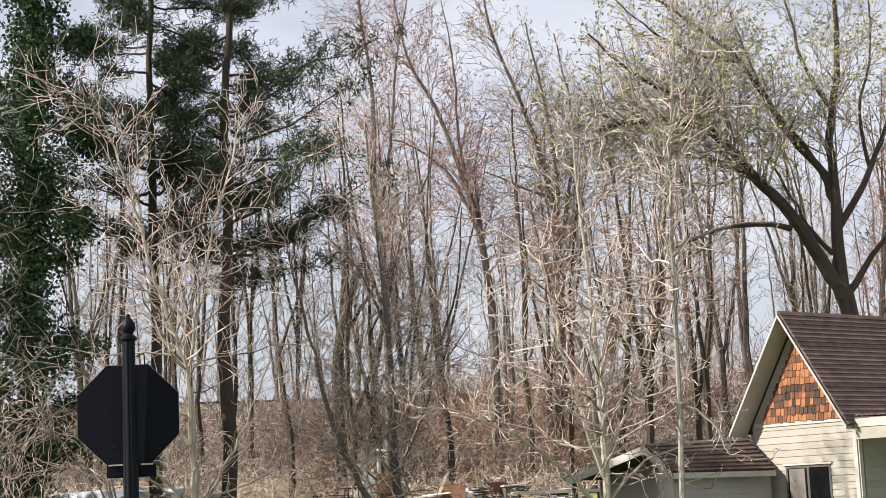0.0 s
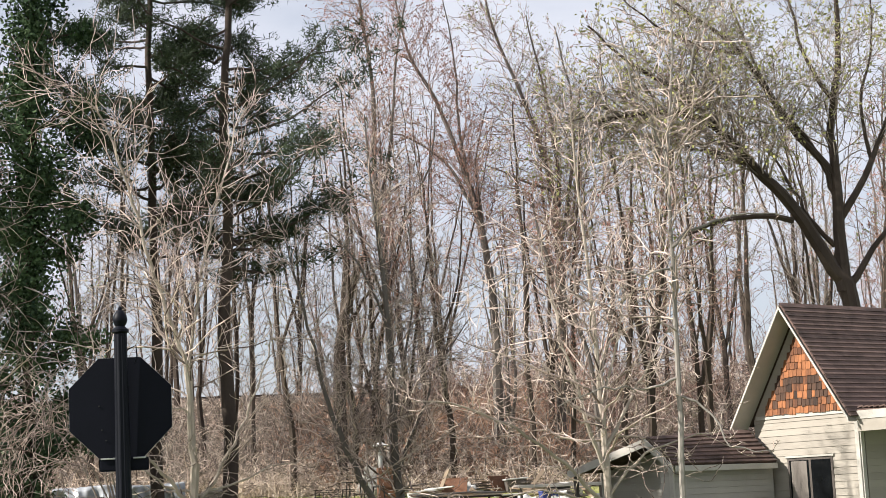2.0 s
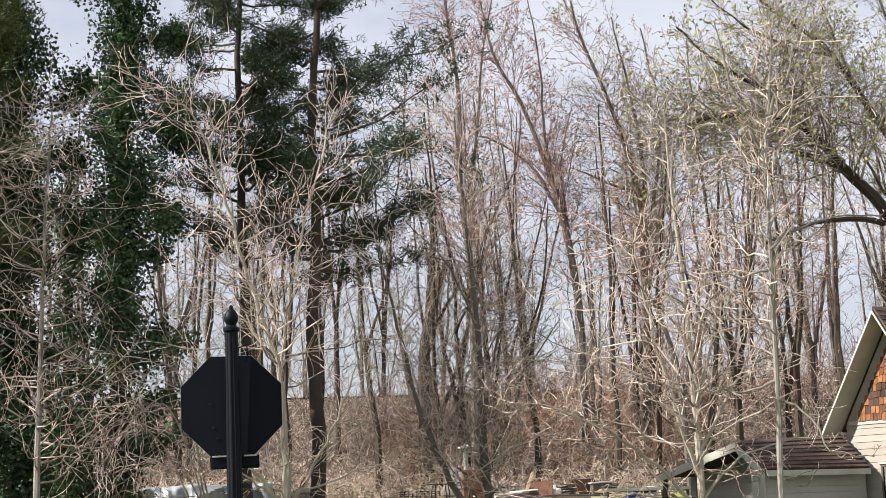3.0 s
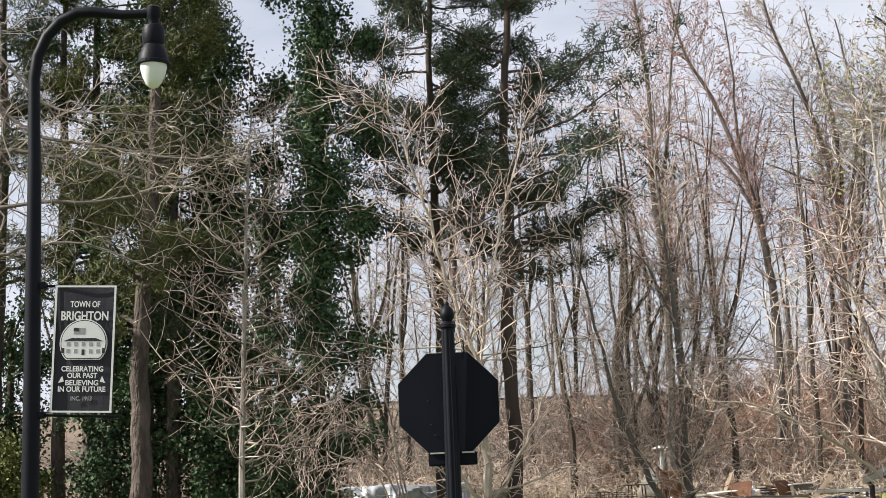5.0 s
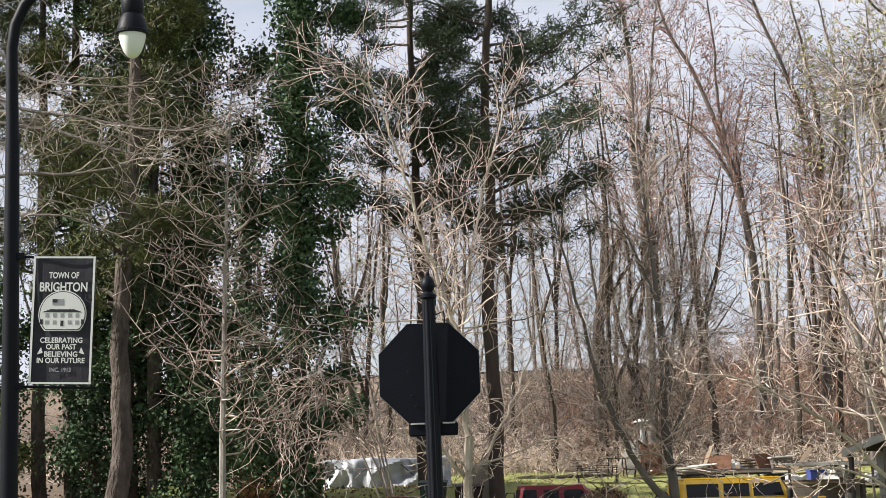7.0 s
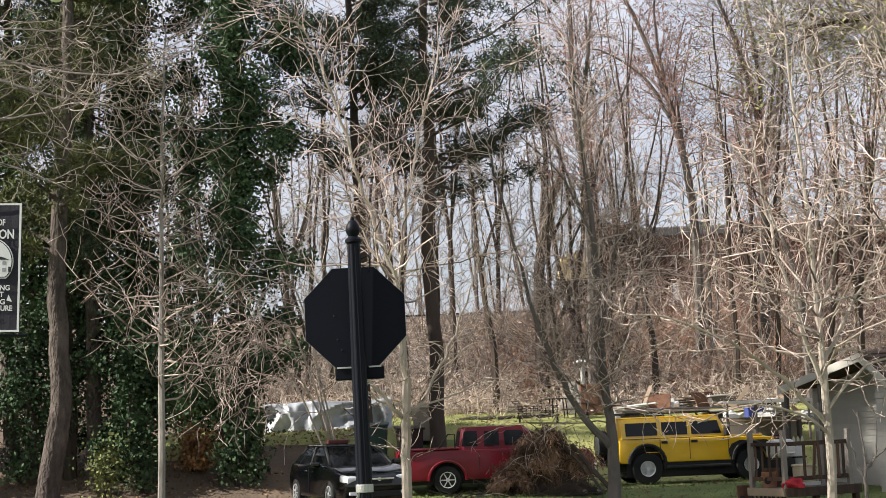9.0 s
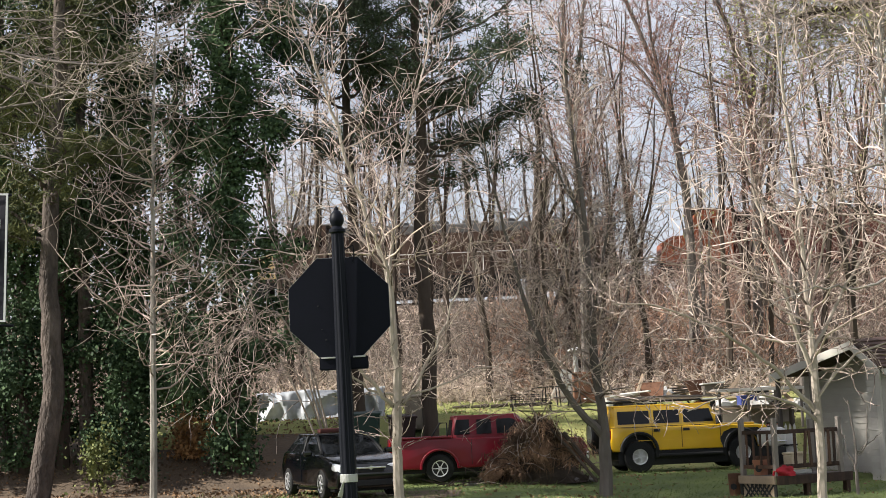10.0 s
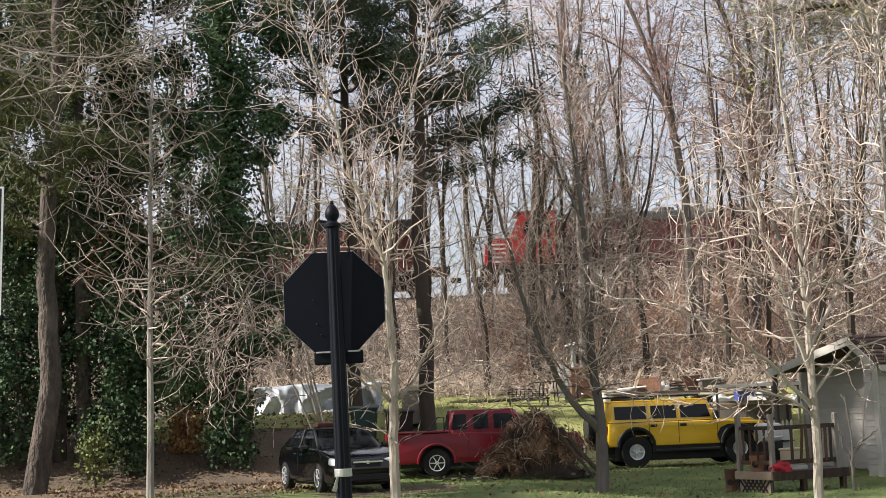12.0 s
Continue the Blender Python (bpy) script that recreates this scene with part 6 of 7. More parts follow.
def locomotive(label, nose, cab, band, roof, stripes=None):
    """A long-hood diesel locomotive; x forward, on the rail top."""
    top = thing("diesel_locomotive", pose(0, 0, 0), label, "locomotive", "locomotives")
    L = 22.2
    part("frame", box((L - 0.8, 2.9, 0.32), (0, 0, 1.42), bevel=0.03), M["train_black"], top)
    part("fuel_tank", box((7.6, 2.6, 0.98), (-0.1, 0, 0.78), bevel=0.12), M["train_black"], top)
    bogie(top, 6.9)
    bogie(top, -6.9)
    part("nose", prism([(8.9, 1.6), (10.55, 1.6), (10.45, 2.75), (9.9, 3.05), (8.9, 3.1)], 2.2), M[nose], top, "painted short nose")
    if stripes:
        for k in range(5):
            part("stripe", box((1.0, 2.24, 0.085), (9.85, 0, 1.75 + 0.24 * k)), M[stripes], top, "white nose stripe")
    c = part("cab", prism([(6.6, 1.6), (8.95, 1.6), (8.95, 3.2), (8.6, 4.2), (8.3, 4.42), (6.6, 4.42)], 2.95), M[cab], top)
    for s in (-1, 1):
        for x in (7.15, 8.0):
            part("cab_window", box((0.62, 0.03, 0.62), (x, s * 1.485, 3.55), bevel=0.008), M["glass_dark"], c)
        part("windshield", box((0.03, 0.9, 0.6), (8.83, s * 0.62, 3.62), pose(0, 0, 0, 0, -18, 0)), M["glass_dark"], c)
    part("cab_roof", box((2.5, 2.7, 0.12), (7.6, 0, 4.46), bevel=0.05), M[roof], c)
    hood = part("hood", box((15.6, 1.95, 2.35), (-1.35, 0, 2.78), bevel=0.06), M[band], top)
    part("hood_top", box((15.5, 1.99, 0.55), (-1.35, 0, 4.02), bevel=0.08), M[roof], hood)
    for k in range(13):
        part("hood_door", box((1.0, 2.0, 1.5), (-8.4 + 1.15 * k, 0, 2.7), bevel=0.02), M[band], hood)
    part("radiator", box((3.6, 2.7, 0.8), (-7.6, 0, 3.9), bevel=0.1), M[roof], hood)
    for x in (-5.8, -3.4, 0.4, 2.6):
        part("roof_fan", lathe([(0.62, 0), (0.62, 0.22), (0.5, 0.26), (0.1, 0.26)], 16, (x, 0, 4.28)), M[roof], hood)
    part("exhaust", box((0.9, 0.5, 0.3), (-1.4, 0, 4.38), bevel=0.04), M[roof], hood)
    for s in (-1, 1):
        part("handrail", tube([(-10.4, s * 1.42, 2.62), (6.5, s * 1.42, 2.62)], 0.025, 5), M["train_white"], top)
        for k in range(9):
            part("stanchion", tube([(-10.2 + 2.05 * k, s * 1.42, 1.6), (-10.2 + 2.05 * k, s * 1.42, 2.62)], 0.02, 5), M["train_white"], top)
        part("step_well", box((0.8, 0.3, 0.95), (10.2, s * 1.3, 1.05), bevel=0.03), M["train_black"], top)
        part("sill_stripe", box((20.8, 0.012, 0.12), (0, s * 1.457, 1.45)), M[band], top)
    part("plow", prism([(10.7, 0.2), (11.1, 0.2), (10.8, 1.2), (10.6, 1.2)], 2.7), M["train_black"], top)
    for x in (11.0, -11.0):
        part("coupler", box((0.6, 0.3, 0.3), (x, 0, 0.9), bevel=0.04), M["train_black"], top)
    return top


def hopper_car():
    top = thing("hopper_car", pose(0, 0, 0), "grey ribbed covered hopper freight car", "freight car", "freight cars")
    L = 15.6
    body = part("body", prism([(-L / 2, 2.6), (-4.9, 1.1), (4.9, 1.1), (L / 2, 2.6), (L / 2, 3.9), (-L / 2, 3.9)], 3.0), M["train_grey"], top)
    part("roof", prism([(-1.5, 3.9), (1.5, 3.9), (1.1, 4.15), (-1.1, 4.15)], L, m=Matrix.Rotation(radians(90), 4, "Z")), M["train_grey"], body)
    for k in range(14):
        for s in (-1, 1):
            part("rib", box((0.1, 0.08, 1.35), (-L / 2 + 0.5 + k * (L - 1.0) / 13, s * 1.54, 3.2), bevel=0.01), M["train_grey"], body)
    part("sill", box((L, 0.7, 0.3), (0, 0, 1.0)), M["train_black"], top)
    bogie(top, 6.0, 2, 0.46)
    bogie(top, -6.0, 2, 0.46)
    return top


track()
TRAIN = [
    (locomotive("diesel locomotive with cream nose and dark weathered hood", "train_cream", "train_brown", "train_brown", "train_grey"), 0.0),
    (locomotive("orange diesel locomotive with black roof and rusty hood", "train_orange", "train_orange", "train_rust", "train_black"), 22.35),
    (locomotive("red diesel locomotive with white striped nose and dark roof", "train_red", "train_red", "train_dark_red", "train_grey", "train_white"), 45.5),
    (hopper_car(), 65.0),
    (hopper_car(), 81.2),
    (hopper_car(), 97.4),
]
sapling("bare_sapling", 38, gz(8.41, 33.2), [
    ([(8.41, 33.2, -0.6), (8.38, 33.2, 0.1), (8.40, 33.2, 0.6), (8.30, 33.2, 1.6)], 0.05, 0.012),
    ([(8.39, 33.2, 0.35), (8.62, 33.2, 0.75), (8.72, 33.2, 1.5)], 0.025, 0.008),
    ([(8.39, 33.2, 0.25), (8.22, 33.2, 0.6), (8.12, 33.2, 1.1)], 0.02, 0.007),
    ([(8.40, 33.2, 0.55), (8.75, 33.2, 0.7), (8.95, 33.2, 0.9)], 0.018, 0.006),
], "small leafless sapling with dark twigs beside the deck", dict(BARE, perm=2.5, reach=0.3), 1, "bark_grey", "twig_grey")
# pines at the back of the lawn
TALL = "tall pine with scaly brown trunk and dark ragged needles"
# bark_dark on these two stems: the shade on them is put into the colour
pine("pine_tree", 11, gz(-0.62, 46), 20.5, 0.25, 8.0, TALL, 5.3, (0.012, 0), 46, 1.15, "bark_dark")
pine("pine_tree", 12, gz(-2.75, 48), 20.5, 0.22, 9.0, TALL, 4.6, (0.0, 0), 48, 1.1, "bark_dark")
pine("pine_tree", 14, gz(-13.75, 46.0), 20.5, 0.24, 8.0, TALL, 3.0, (-0.004, 0), 34, 0.8, leaf="needles_sunlit")
pine("pine_tree", 15, gz(-15.6, 45.5), 20.5, 0.26, 8.0, TALL, 3.2, (0.0, 0), 34, 0.8)
pine("pine_tree", 16, gz(-10.45, 41.2), 18.0, 0.34, 6.3, "leaning pine with ivy about its foot", 2.9, (0.040, 0), 40, 1.0, leaf="needles_sunlit", sway=(-0.33, 0.16, 0.0, -0.1))
pine("pine_tree", 17, gz(-10.3, 45.0), 20.5, 0.24, 6.0, TALL, 2.6, (0.0, 0), 34, 0.8)
pine("pine_tree", 19, gz(-12.8, 45.8), 20.5, 0.26, 7.0, TALL, 3.0, (0.0, 0), 36, 0.9, leaf="needles_sunlit")
# unseen pines, added out of view on the left to shade the lawn
pine("pine_tree", 27, gz(-15.5, 33.0), 21.0, 0.26, 12.6, TALL, 3.2, (0.0, 0), 50, 1.1)
pine("pine_tree", 28, gz(-18.0, 36.5), 22.5, 0.26, 13.8, TALL, 3.2, (0.0, 0), 50, 1.1)
pine("pine_tree", 29, gz(-20.5, 31.5), 23.5, 0.26, 15.0, TALL, 3.4, (0.0, 0), 50, 1.1)
pine("pine_tree", 30, gz(-17.5, 34.5), 21.5, 0.26, 13.6, TALL, 3.6, (0.0, 0), 40, 1.1)
pine("pine_tree", 131, gz(-22.5, 35.5), 25.0, 0.26, 16.5, TALL, 3.6, (0.0, 0), 40, 1.1)
pine("pine_tree", 133, gz(-16.5, 31.0), 21.0, 0.24, 10.5, TALL, 2.3, (0.0, 0), 40, 1.1)
# ivy-covered trunks
IVY = "tall trunk smothered in dark glossy ivy"
ivy_column("ivy_covered_tree", 21, gz(-5.95, 44.3), 17.5, 1.2, 42000, IVY, (0.004, 0))
ivy_column("ivy_covered_tree", 22, gz(-9.35, 46.0), 15.5, 1.4, 36000, IVY, (0.010, 0))
ivy_column("ivy_covered_tree", 26, gz(-11.0, 45.2), 17.0, 1.4, 26000, IVY, (0.0, 0))
ivy_column("ivy_covered_tree", 20, gz(-8.9, 53.2), 12.5, 0.8, 7500, "slim ivy-grown trunk with sky showing through", (0.0, 0))
ivy_column("ivy_covered_tree", 19, gz(-8.7, 53.0), 3.6, 1.3, 13000, "broad low ivy thicket at the back of the lawn", (0.0, 0))
ivy_column("ivy_covered_tree", 23, gz(-8.95, 44.2), 5.2, 0.75, 12000, "short trunk covered in ivy", (0.0, 0))
ivy_column("ivy_covered_tree", 24, gz(-12.0, 45.0), 7.5, 1.5, 16000, "low ivy thicket round an old trunk", (0.0, 0))
ivy_column("ivy_covered_tree", 25, gz(-15.5, 46.5), 6.5, 1.6, 11000, "low ivy thicket round an old trunk", (0.0, 0))
ivy_column("leafy_shrub", 126, gz(-14.9, 44.0), 3.4, 0.8, 6000, "bushy shrub with yellow-green leaves, sunlight put into their colour", (0.0, 0), 0.06, 0.06, "ivy_sunlit", 1.5)
ivy_column("leafy_shrub", 127, gz(-9.45, 42.9), 1.6, 0.36, 1000, "small leafy shrub at the edge of the drive", (0.0, 0), 0.03, 0.055, "ivy_sunlit", 1.5)
ivy_column("dead_leaf_shrub", 128, gz(-7.55, 45.4), 0.9, 0.75, 2600, "low mound of orange-brown dead leaves, sunlight put into their colour", (0.0, 0), 0.03, 0.06, "leaf_sunlit", 1.5)

# street trees and young trees on the verge and lawn
STREET = dict(BARE, least=4, rmin=0.0072, step=0.17, bend=0.25, lift=0.03, lmin=0.22, dense=2.8, angle=(30, 75), up=0.06, ratio=(0.45, 0.75), reach=0.42, perm=6.0)
sapling("young_street_tree", 31, gz(-0.99, 30.3), [
    ([gz(-1.0, 30.3, -0.3), (-1.01, 30.3, 0.88), (-0.98, 30.3, 1.84), (-0.92, 30.3, 2.59)], 0.105, 0.085),
    ([(-0.92, 30.3, 2.48), (-1.07, 30.2, 4.32), (-1.31, 30.1, 5.19), (-1.69, 30, 6.39), (-1.97, 29.8, 7.46), (-2.36, 29.7, 8.65), (-2.81, 29.6, 9.42), (-3.3, 29.5, 9.4)], 0.06, 0.012),
    ([(-0.94, 30.3, 2.59), (-1.02, 30.5, 4.12), (-0.94, 30.6, 5.23), (-0.65, 30.8, 6.92), (-0.23, 31, 8.53), (0.16, 31.2, 9.72)], 0.05, 0.012),
    ([(-1.0, 30.3, 1.80), (-1.32, 30.1, 2.15), (-1.75, 29.8, 2.75), (-2.25, 29.6, 3.7), (-2.6, 29.4, 4.6)], 0.05, 0.010),
    ([(-1.0, 30.3, 2.05), (-1.5, 30, 2.2), (-2.0, 29.6, 2.6), (-2.6, 29.4, 2.8)], 0.03, 0.009),
    ([(-0.98, 30.3, 1.84), (-0.62, 30.5, 2.25), (-0.2, 30.7, 2.95), (0.25, 30.9, 4.0), (0.6, 31, 5.1)], 0.048, 0.010),
    ([(-0.95, 30.3, 2.0), (-0.3, 30.6, 2.15), (0.49, 31, 2.5), (1.28, 31.3, 2.62)], 0.028, 0.009),
    ([(-1, 30.3, 3.45), (-1.41, 30, 3.67), (-1.93, 29.7, 3.46)], 0.02, 0.008),
], "young street tree with pale bark and bare spreading branches", dict(STREET, perm=7.0, reach=0.5), 2, group="street trees")
CONE = dict(STREET, angle=(60, 92), up=0.02, lift=0.012, bend=0.19, ratio=(0.34, 0.62), perm=11.0, reach=0.46, start=0.17, dense=2.6)
sapling("young_street_tree", 32, gz(-6.6, 35.4), [
    ([gz(-6.62, 35.4, -0.3), (-6.55, 35.4, 2.96), (-6.5, 35.4, 5.37), (-6.46, 35.4, 7.29), (-6.36, 35.4, 9.88), (-6.28, 35.4, 11.06)], 0.095, 0.012),
], "slender street tree with pale straight trunk and level twigs", CONE, 2, "bark_slim", group="street trees")
sapling("young_street_tree", 33, gz(3.38, 35.4), [
    ([gz(3.38, 35.4, -0.4), (3.42, 35.4, 0.58), (3.41, 35.4, 1.45), (3.29, 35.4, 2.58), (3.28, 35.4, 4.35), (3.15, 35.4, 7.04), (2.97, 35.4, 8.73), (2.86, 35.4, 10.57)], 0.17, 0.014),
    ([(3.37, 35.4, 1.08), (2.65, 35.2, 1.98), (2.07, 35, 3.24), (1.63, 35, 4.76), (1.2, 34.8, 6.52), (0.89, 34.8, 8.18)], 0.10, 0.012),
    ([(3.31, 35.4, 2.33), (3.89, 35.6, 3.58), (4.37, 35.9, 4.73), (5.21, 36, 5.88)], 0.05, 0.010),
    ([(3.3, 35.4, 3.59), (3.57, 35.6, 4.87), (3.87, 35.8, 6.56), (3.79, 36, 8.56)], 0.045, 0.010),
    ([(3.21, 35.4, 5.63), (2.63, 35.2, 7.03), (1.66, 35.2, 8.1)], 0.035, 0.010),
], "grey-barked lawn tree with low forks and bare limbs", STREET, 3, "bark_grey", "twig_pale", group="street trees")
WIDE = dict(STREET, angle=(35, 80), up=0.02, perm=4.2, reach=0.6, dense=2.0)
sapling("young_street_tree", 34, gz(6.28, 27.2), [
    ([gz(6.28, 27.2, -0.3), (6.29, 27.2, 1.06), (6.27, 27.2, 2.6), (6.22, 27.2, 3.58), (6.17, 27.2, 5.25), (6.04, 27.2, 7.04), (5.98, 27.2, 8.55)], 0.095, 0.012),
    ([(6.27, 27.2, 2.03), (5.9, 27, 2.99), (5.5, 26.8, 4.34), (5.36, 26.8, 5.22), (5.24, 26.8, 6.5)], 0.05, 0.010),
    ([(6.24, 27.2, 1.45), (5.7, 27, 2.04), (4.8, 26.6, 2.73), (3.76, 26.4, 3.23), (2.82, 26.4, 3.36)], 0.045, 0.010),
    ([(6.27, 27.2, 1.26), (5.67, 27, 1.66), (4.78, 26.8, 1.79), (4.01, 26.8, 1.53)], 0.03, 0.008),
    ([(6.26, 27.2, 2.41), (6.84, 27.4, 3.37), (7.44, 27.6, 4.26), (8.21, 27.6, 5.52)], 0.04, 0.010),
    ([(6.27, 27.2, 1.64), (6.81, 27.2, 2.2), (7.51, 27.2, 2.56), (8.39, 27.2, 2.72)], 0.035, 0.008),
    ([(6.24, 27.2, 3.19), (6.56, 27.2, 4.35), (6.83, 27.2, 5.52)], 0.03, 0.008),
], "street tree with pale trunk and wide bare sunlit branches", WIDE, 3, group="street trees")
SLIM = dict(STREET, angle=(45, 80), up=0.1, perm=6.5, reach=0.38, ratio=(0.35, 0.6))
sapling("young_street_tree", 35, gz(6.0, 21.5), [
    ([gz(6.0, 21.5, -0.3), (6.1, 21.5, 2.23), (6.12, 21.5, 3.81), (6.15, 21.5, 5.18), (6.15, 21.5, 6.41), (6.31, 21.5, 7.58), (6.38, 21.5, 9.28)], 0.053, 0.010),
    ([(6.15, 21.5, 6.37), (5.97, 21.4, 6.8), (5.67, 21.3, 7.45), (5.46, 21.2, 8.34)], 0.03, 0.008),
    ([(6.15, 21.5, 6.24), (6.32, 21.6, 7.1), (6.71, 21.6, 8.02), (7.03, 21.6, 9.05)], 0.03, 0.008),
    ([(6.14, 21.5, 5.1), (6.56, 21.6, 5.39), (7.18, 21.8, 5.58), (7.93, 22, 5.64)], 0.028, 0.008),
    ([(6.14, 21.5, 4.85), (5.68, 21.4, 4.69), (5.08, 21.2, 4.83)], 0.02, 0.006),
    ([(6.07, 21.5, 3.01), (6.41, 21.4, 2.84), (6.76, 21.2, 2.27), (7.31, 21.2, 2.17)], 0.022, 0.006),
    ([(6.09, 21.5, 3.25), (5.58, 21.4, 3.1), (4.98, 21.2, 3.11), (4.34, 21.2, 2.9)], 0.022, 0.006),
], "slim street tree with pale grey stem forking high up", SLIM, 2, "bark_slim", group="street trees")
# long drooping limbs that reach in over the verge
DROOP = dict(STREET, angle=(25, 70), up=0.0, lift=0.0, bend=0.3, perm=2.8, reach=0.36, ratio=(0.38, 0.68), dense=2.8)
sapling("spreading_tree", 36, gz(-12.5, 30), [
    ([gz(-12.5, 30, -0.3), (-12.3, 30, 3.0), (-12.2, 30, 5.5), (-12.0, 30, 8.5), (-11.8, 30, 11.5)], 0.20, 0.03),
    ([(-12.3, 30, 4.5), (-10.95, 29, 8.35), (-8.83, 28.5, 8.44), (-7.2, 28, 7.89), (-5.44, 27.5, 7.41)], 0.07, 0.012),
    ([(-12.3, 30, 4.0), (-10.92, 29, 7.15), (-9.24, 28.5, 7.54), (-7.41, 28, 7.48), (-6.05, 27.5, 7.74), (-4.84, 27, 8.3)], 0.06, 0.010),
    ([(-12.2, 30, 5.5), (-10.76, 29, 9.57), (-9.16, 28.5, 8.83), (-7.52, 28, 8.43), (-5.85, 27.5, 8.04), (-4.34, 27, 8.18)], 0.06, 0.010),
    ([(-12.3, 30, 3.6), (-10.68, 29, 6.27), (-9.44, 28.5, 6.69), (-8.03, 28, 6.66), (-6.68, 27.6, 6.04)], 0.05, 0.008),
    ([(-12.1, 30, 7.0), (-10.79, 29, 10.92), (-9.06, 28.5, 9.48), (-7.84, 28, 9.08), (-6.36, 27.5, 8.9)], 0.05, 0.008),
], "spreading bare tree with long drooping sunlit twigs", DROOP, 2, "bark_grey", "twig_grey")
ARCH = dict(STREET, angle=(20, 60), up=-0.08, lift=-0.07, bend=0.25, perm=2.6, reach=0.55, ratio=(0.4, 0.7), dense=1.8, rmin=0.0105)
sapling("arching_shrub", 37, gz(-2.75, 40.3), [
    ([gz(-2.8, 40.3, -0.2), (-4.03, 39.5, 2.99), (-4.79, 39, 3.83), (-5.69, 38.6, 4.12)], 0.03, 0.008),
    ([gz(-2.8, 40.3, -0.2), (-3.73, 39.5, 3.54), (-4.35, 39, 4.38), (-5.29, 38.6, 3.56), (-5.72, 38.5, 2.34)], 0.03, 0.008),
    ([gz(-2.8, 40.3, -0.2), (-3.57, 39.5, 4.1), (-4.05, 39, 5.34), (-4.85, 38.6, 4.64), (-5.35, 38.5, 3.42)], 0.03, 0.008),
    ([gz(-2.68, 40.3, -0.2), (-3.46, 39.5, 3.25), (-3.09, 39, 4.61), (-2.67, 38.6, 3.73)], 0.03, 0.008),
    ([gz(-2.68, 40.3, -0.2), (-3.75, 39.5, 2.84), (-4.67, 39, 2.86), (-5.33, 38.6, 2.19)], 0.03, 0.008),
], "arching leafless shrub with pale drooping stems", ARCH, 2, category="shrub")

# big spreading tree behind the house, and the tall trees on the bank
BIG = dict(BARE, step=0.45, bend=0.24, lift=0.02, lmin=0.3, rmin=0.0095, dense=2.7, angle=(25, 75), up=0.04, ratio=(0.35, 0.62), reach=0.36, perm=5.0)
sapling("spreading_oak", 41, gz(20.3, 50), [
    ([gz(20.4, 50, -0.4), (19.88, 50, 7.43), (19.31, 50, 8.77), (18.04, 49.8, 10.86), (16.71, 49.6, 12.18), (15.49, 49.4, 13.49), (13.84, 49.2, 13.99), (11.5, 49, 13.66)], 0.36, 0.06),
    ([(18, 49.8, 10.38), (16.4, 49.6, 10.5), (14.98, 49.4, 10.17), (13.85, 49.2, 9.69)], 0.11, 0.04),
    ([(15.49, 49.4, 13.49), (14.38, 49, 14.45), (12.64, 48.6, 15.4), (11.16, 48.4, 16.68)], 0.12, 0.03),
    ([(19.64, 50, 8), (19.75, 50.2, 10.9), (19.84, 50.4, 13.48), (20.36, 50.6, 16.53), (20.42, 50.6, 19.79)], 0.26, 0.06),
    ([(19.83, 50.3, 11.89), (18.2, 50.2, 13.85), (16.73, 50, 16.17), (15.05, 50, 17.56), (13.36, 50, 18.75)], 0.15, 0.03),
    ([(19.78, 50.3, 11.31), (19.15, 50.3, 12.88), (17.72, 50.3, 14.86), (16.56, 50.3, 18.05)], 0.12, 0.03),
    ([(19.82, 50.2, 10.52), (21.07, 50.2, 12.44), (22.08, 50.2, 14.8), (23.18, 50.2, 18.02)], 0.15, 0.03),
    ([(19.54, 50.2, 9.56), (18.74, 50.2, 10.53), (18.09, 50.3, 11.92), (17.29, 50.5, 13.54)], 0.10, 0.03),
    ([(19.85, 50, 8.19), (21.17, 50, 9.88), (22.53, 50, 11.79)], 0.15, 0.03),
    ([(16.73, 50, 16.17), (15.44, 49.6, 16.25), (13.69, 49.4, 16.98), (12.18, 49.2, 18.28)], 0.07, 0.02),
    ([(20.02, 50.4, 14.47), (19.13, 50.6, 16.33), (18.77, 50.8, 18.62), (18.15, 51, 20.33)], 0.09, 0.02),
    ([(21.07, 50.2, 12.44), (20.76, 50, 14.36), (21.36, 50, 16.75), (21.39, 50, 19.58)], 0.08, 0.02),
], "large spreading oak with dark limbs and first yellow-green buds", dict(BIG, dense=2.2, perm=4.4, bend=0.22, reach=0.52, rmin=0.0085, start=0.5, start_side=0.36, ratio=(0.4, 0.68)), 3, "bark_dark", "twig_grey", "bud_green", 0.07, leaf_share=1.0)
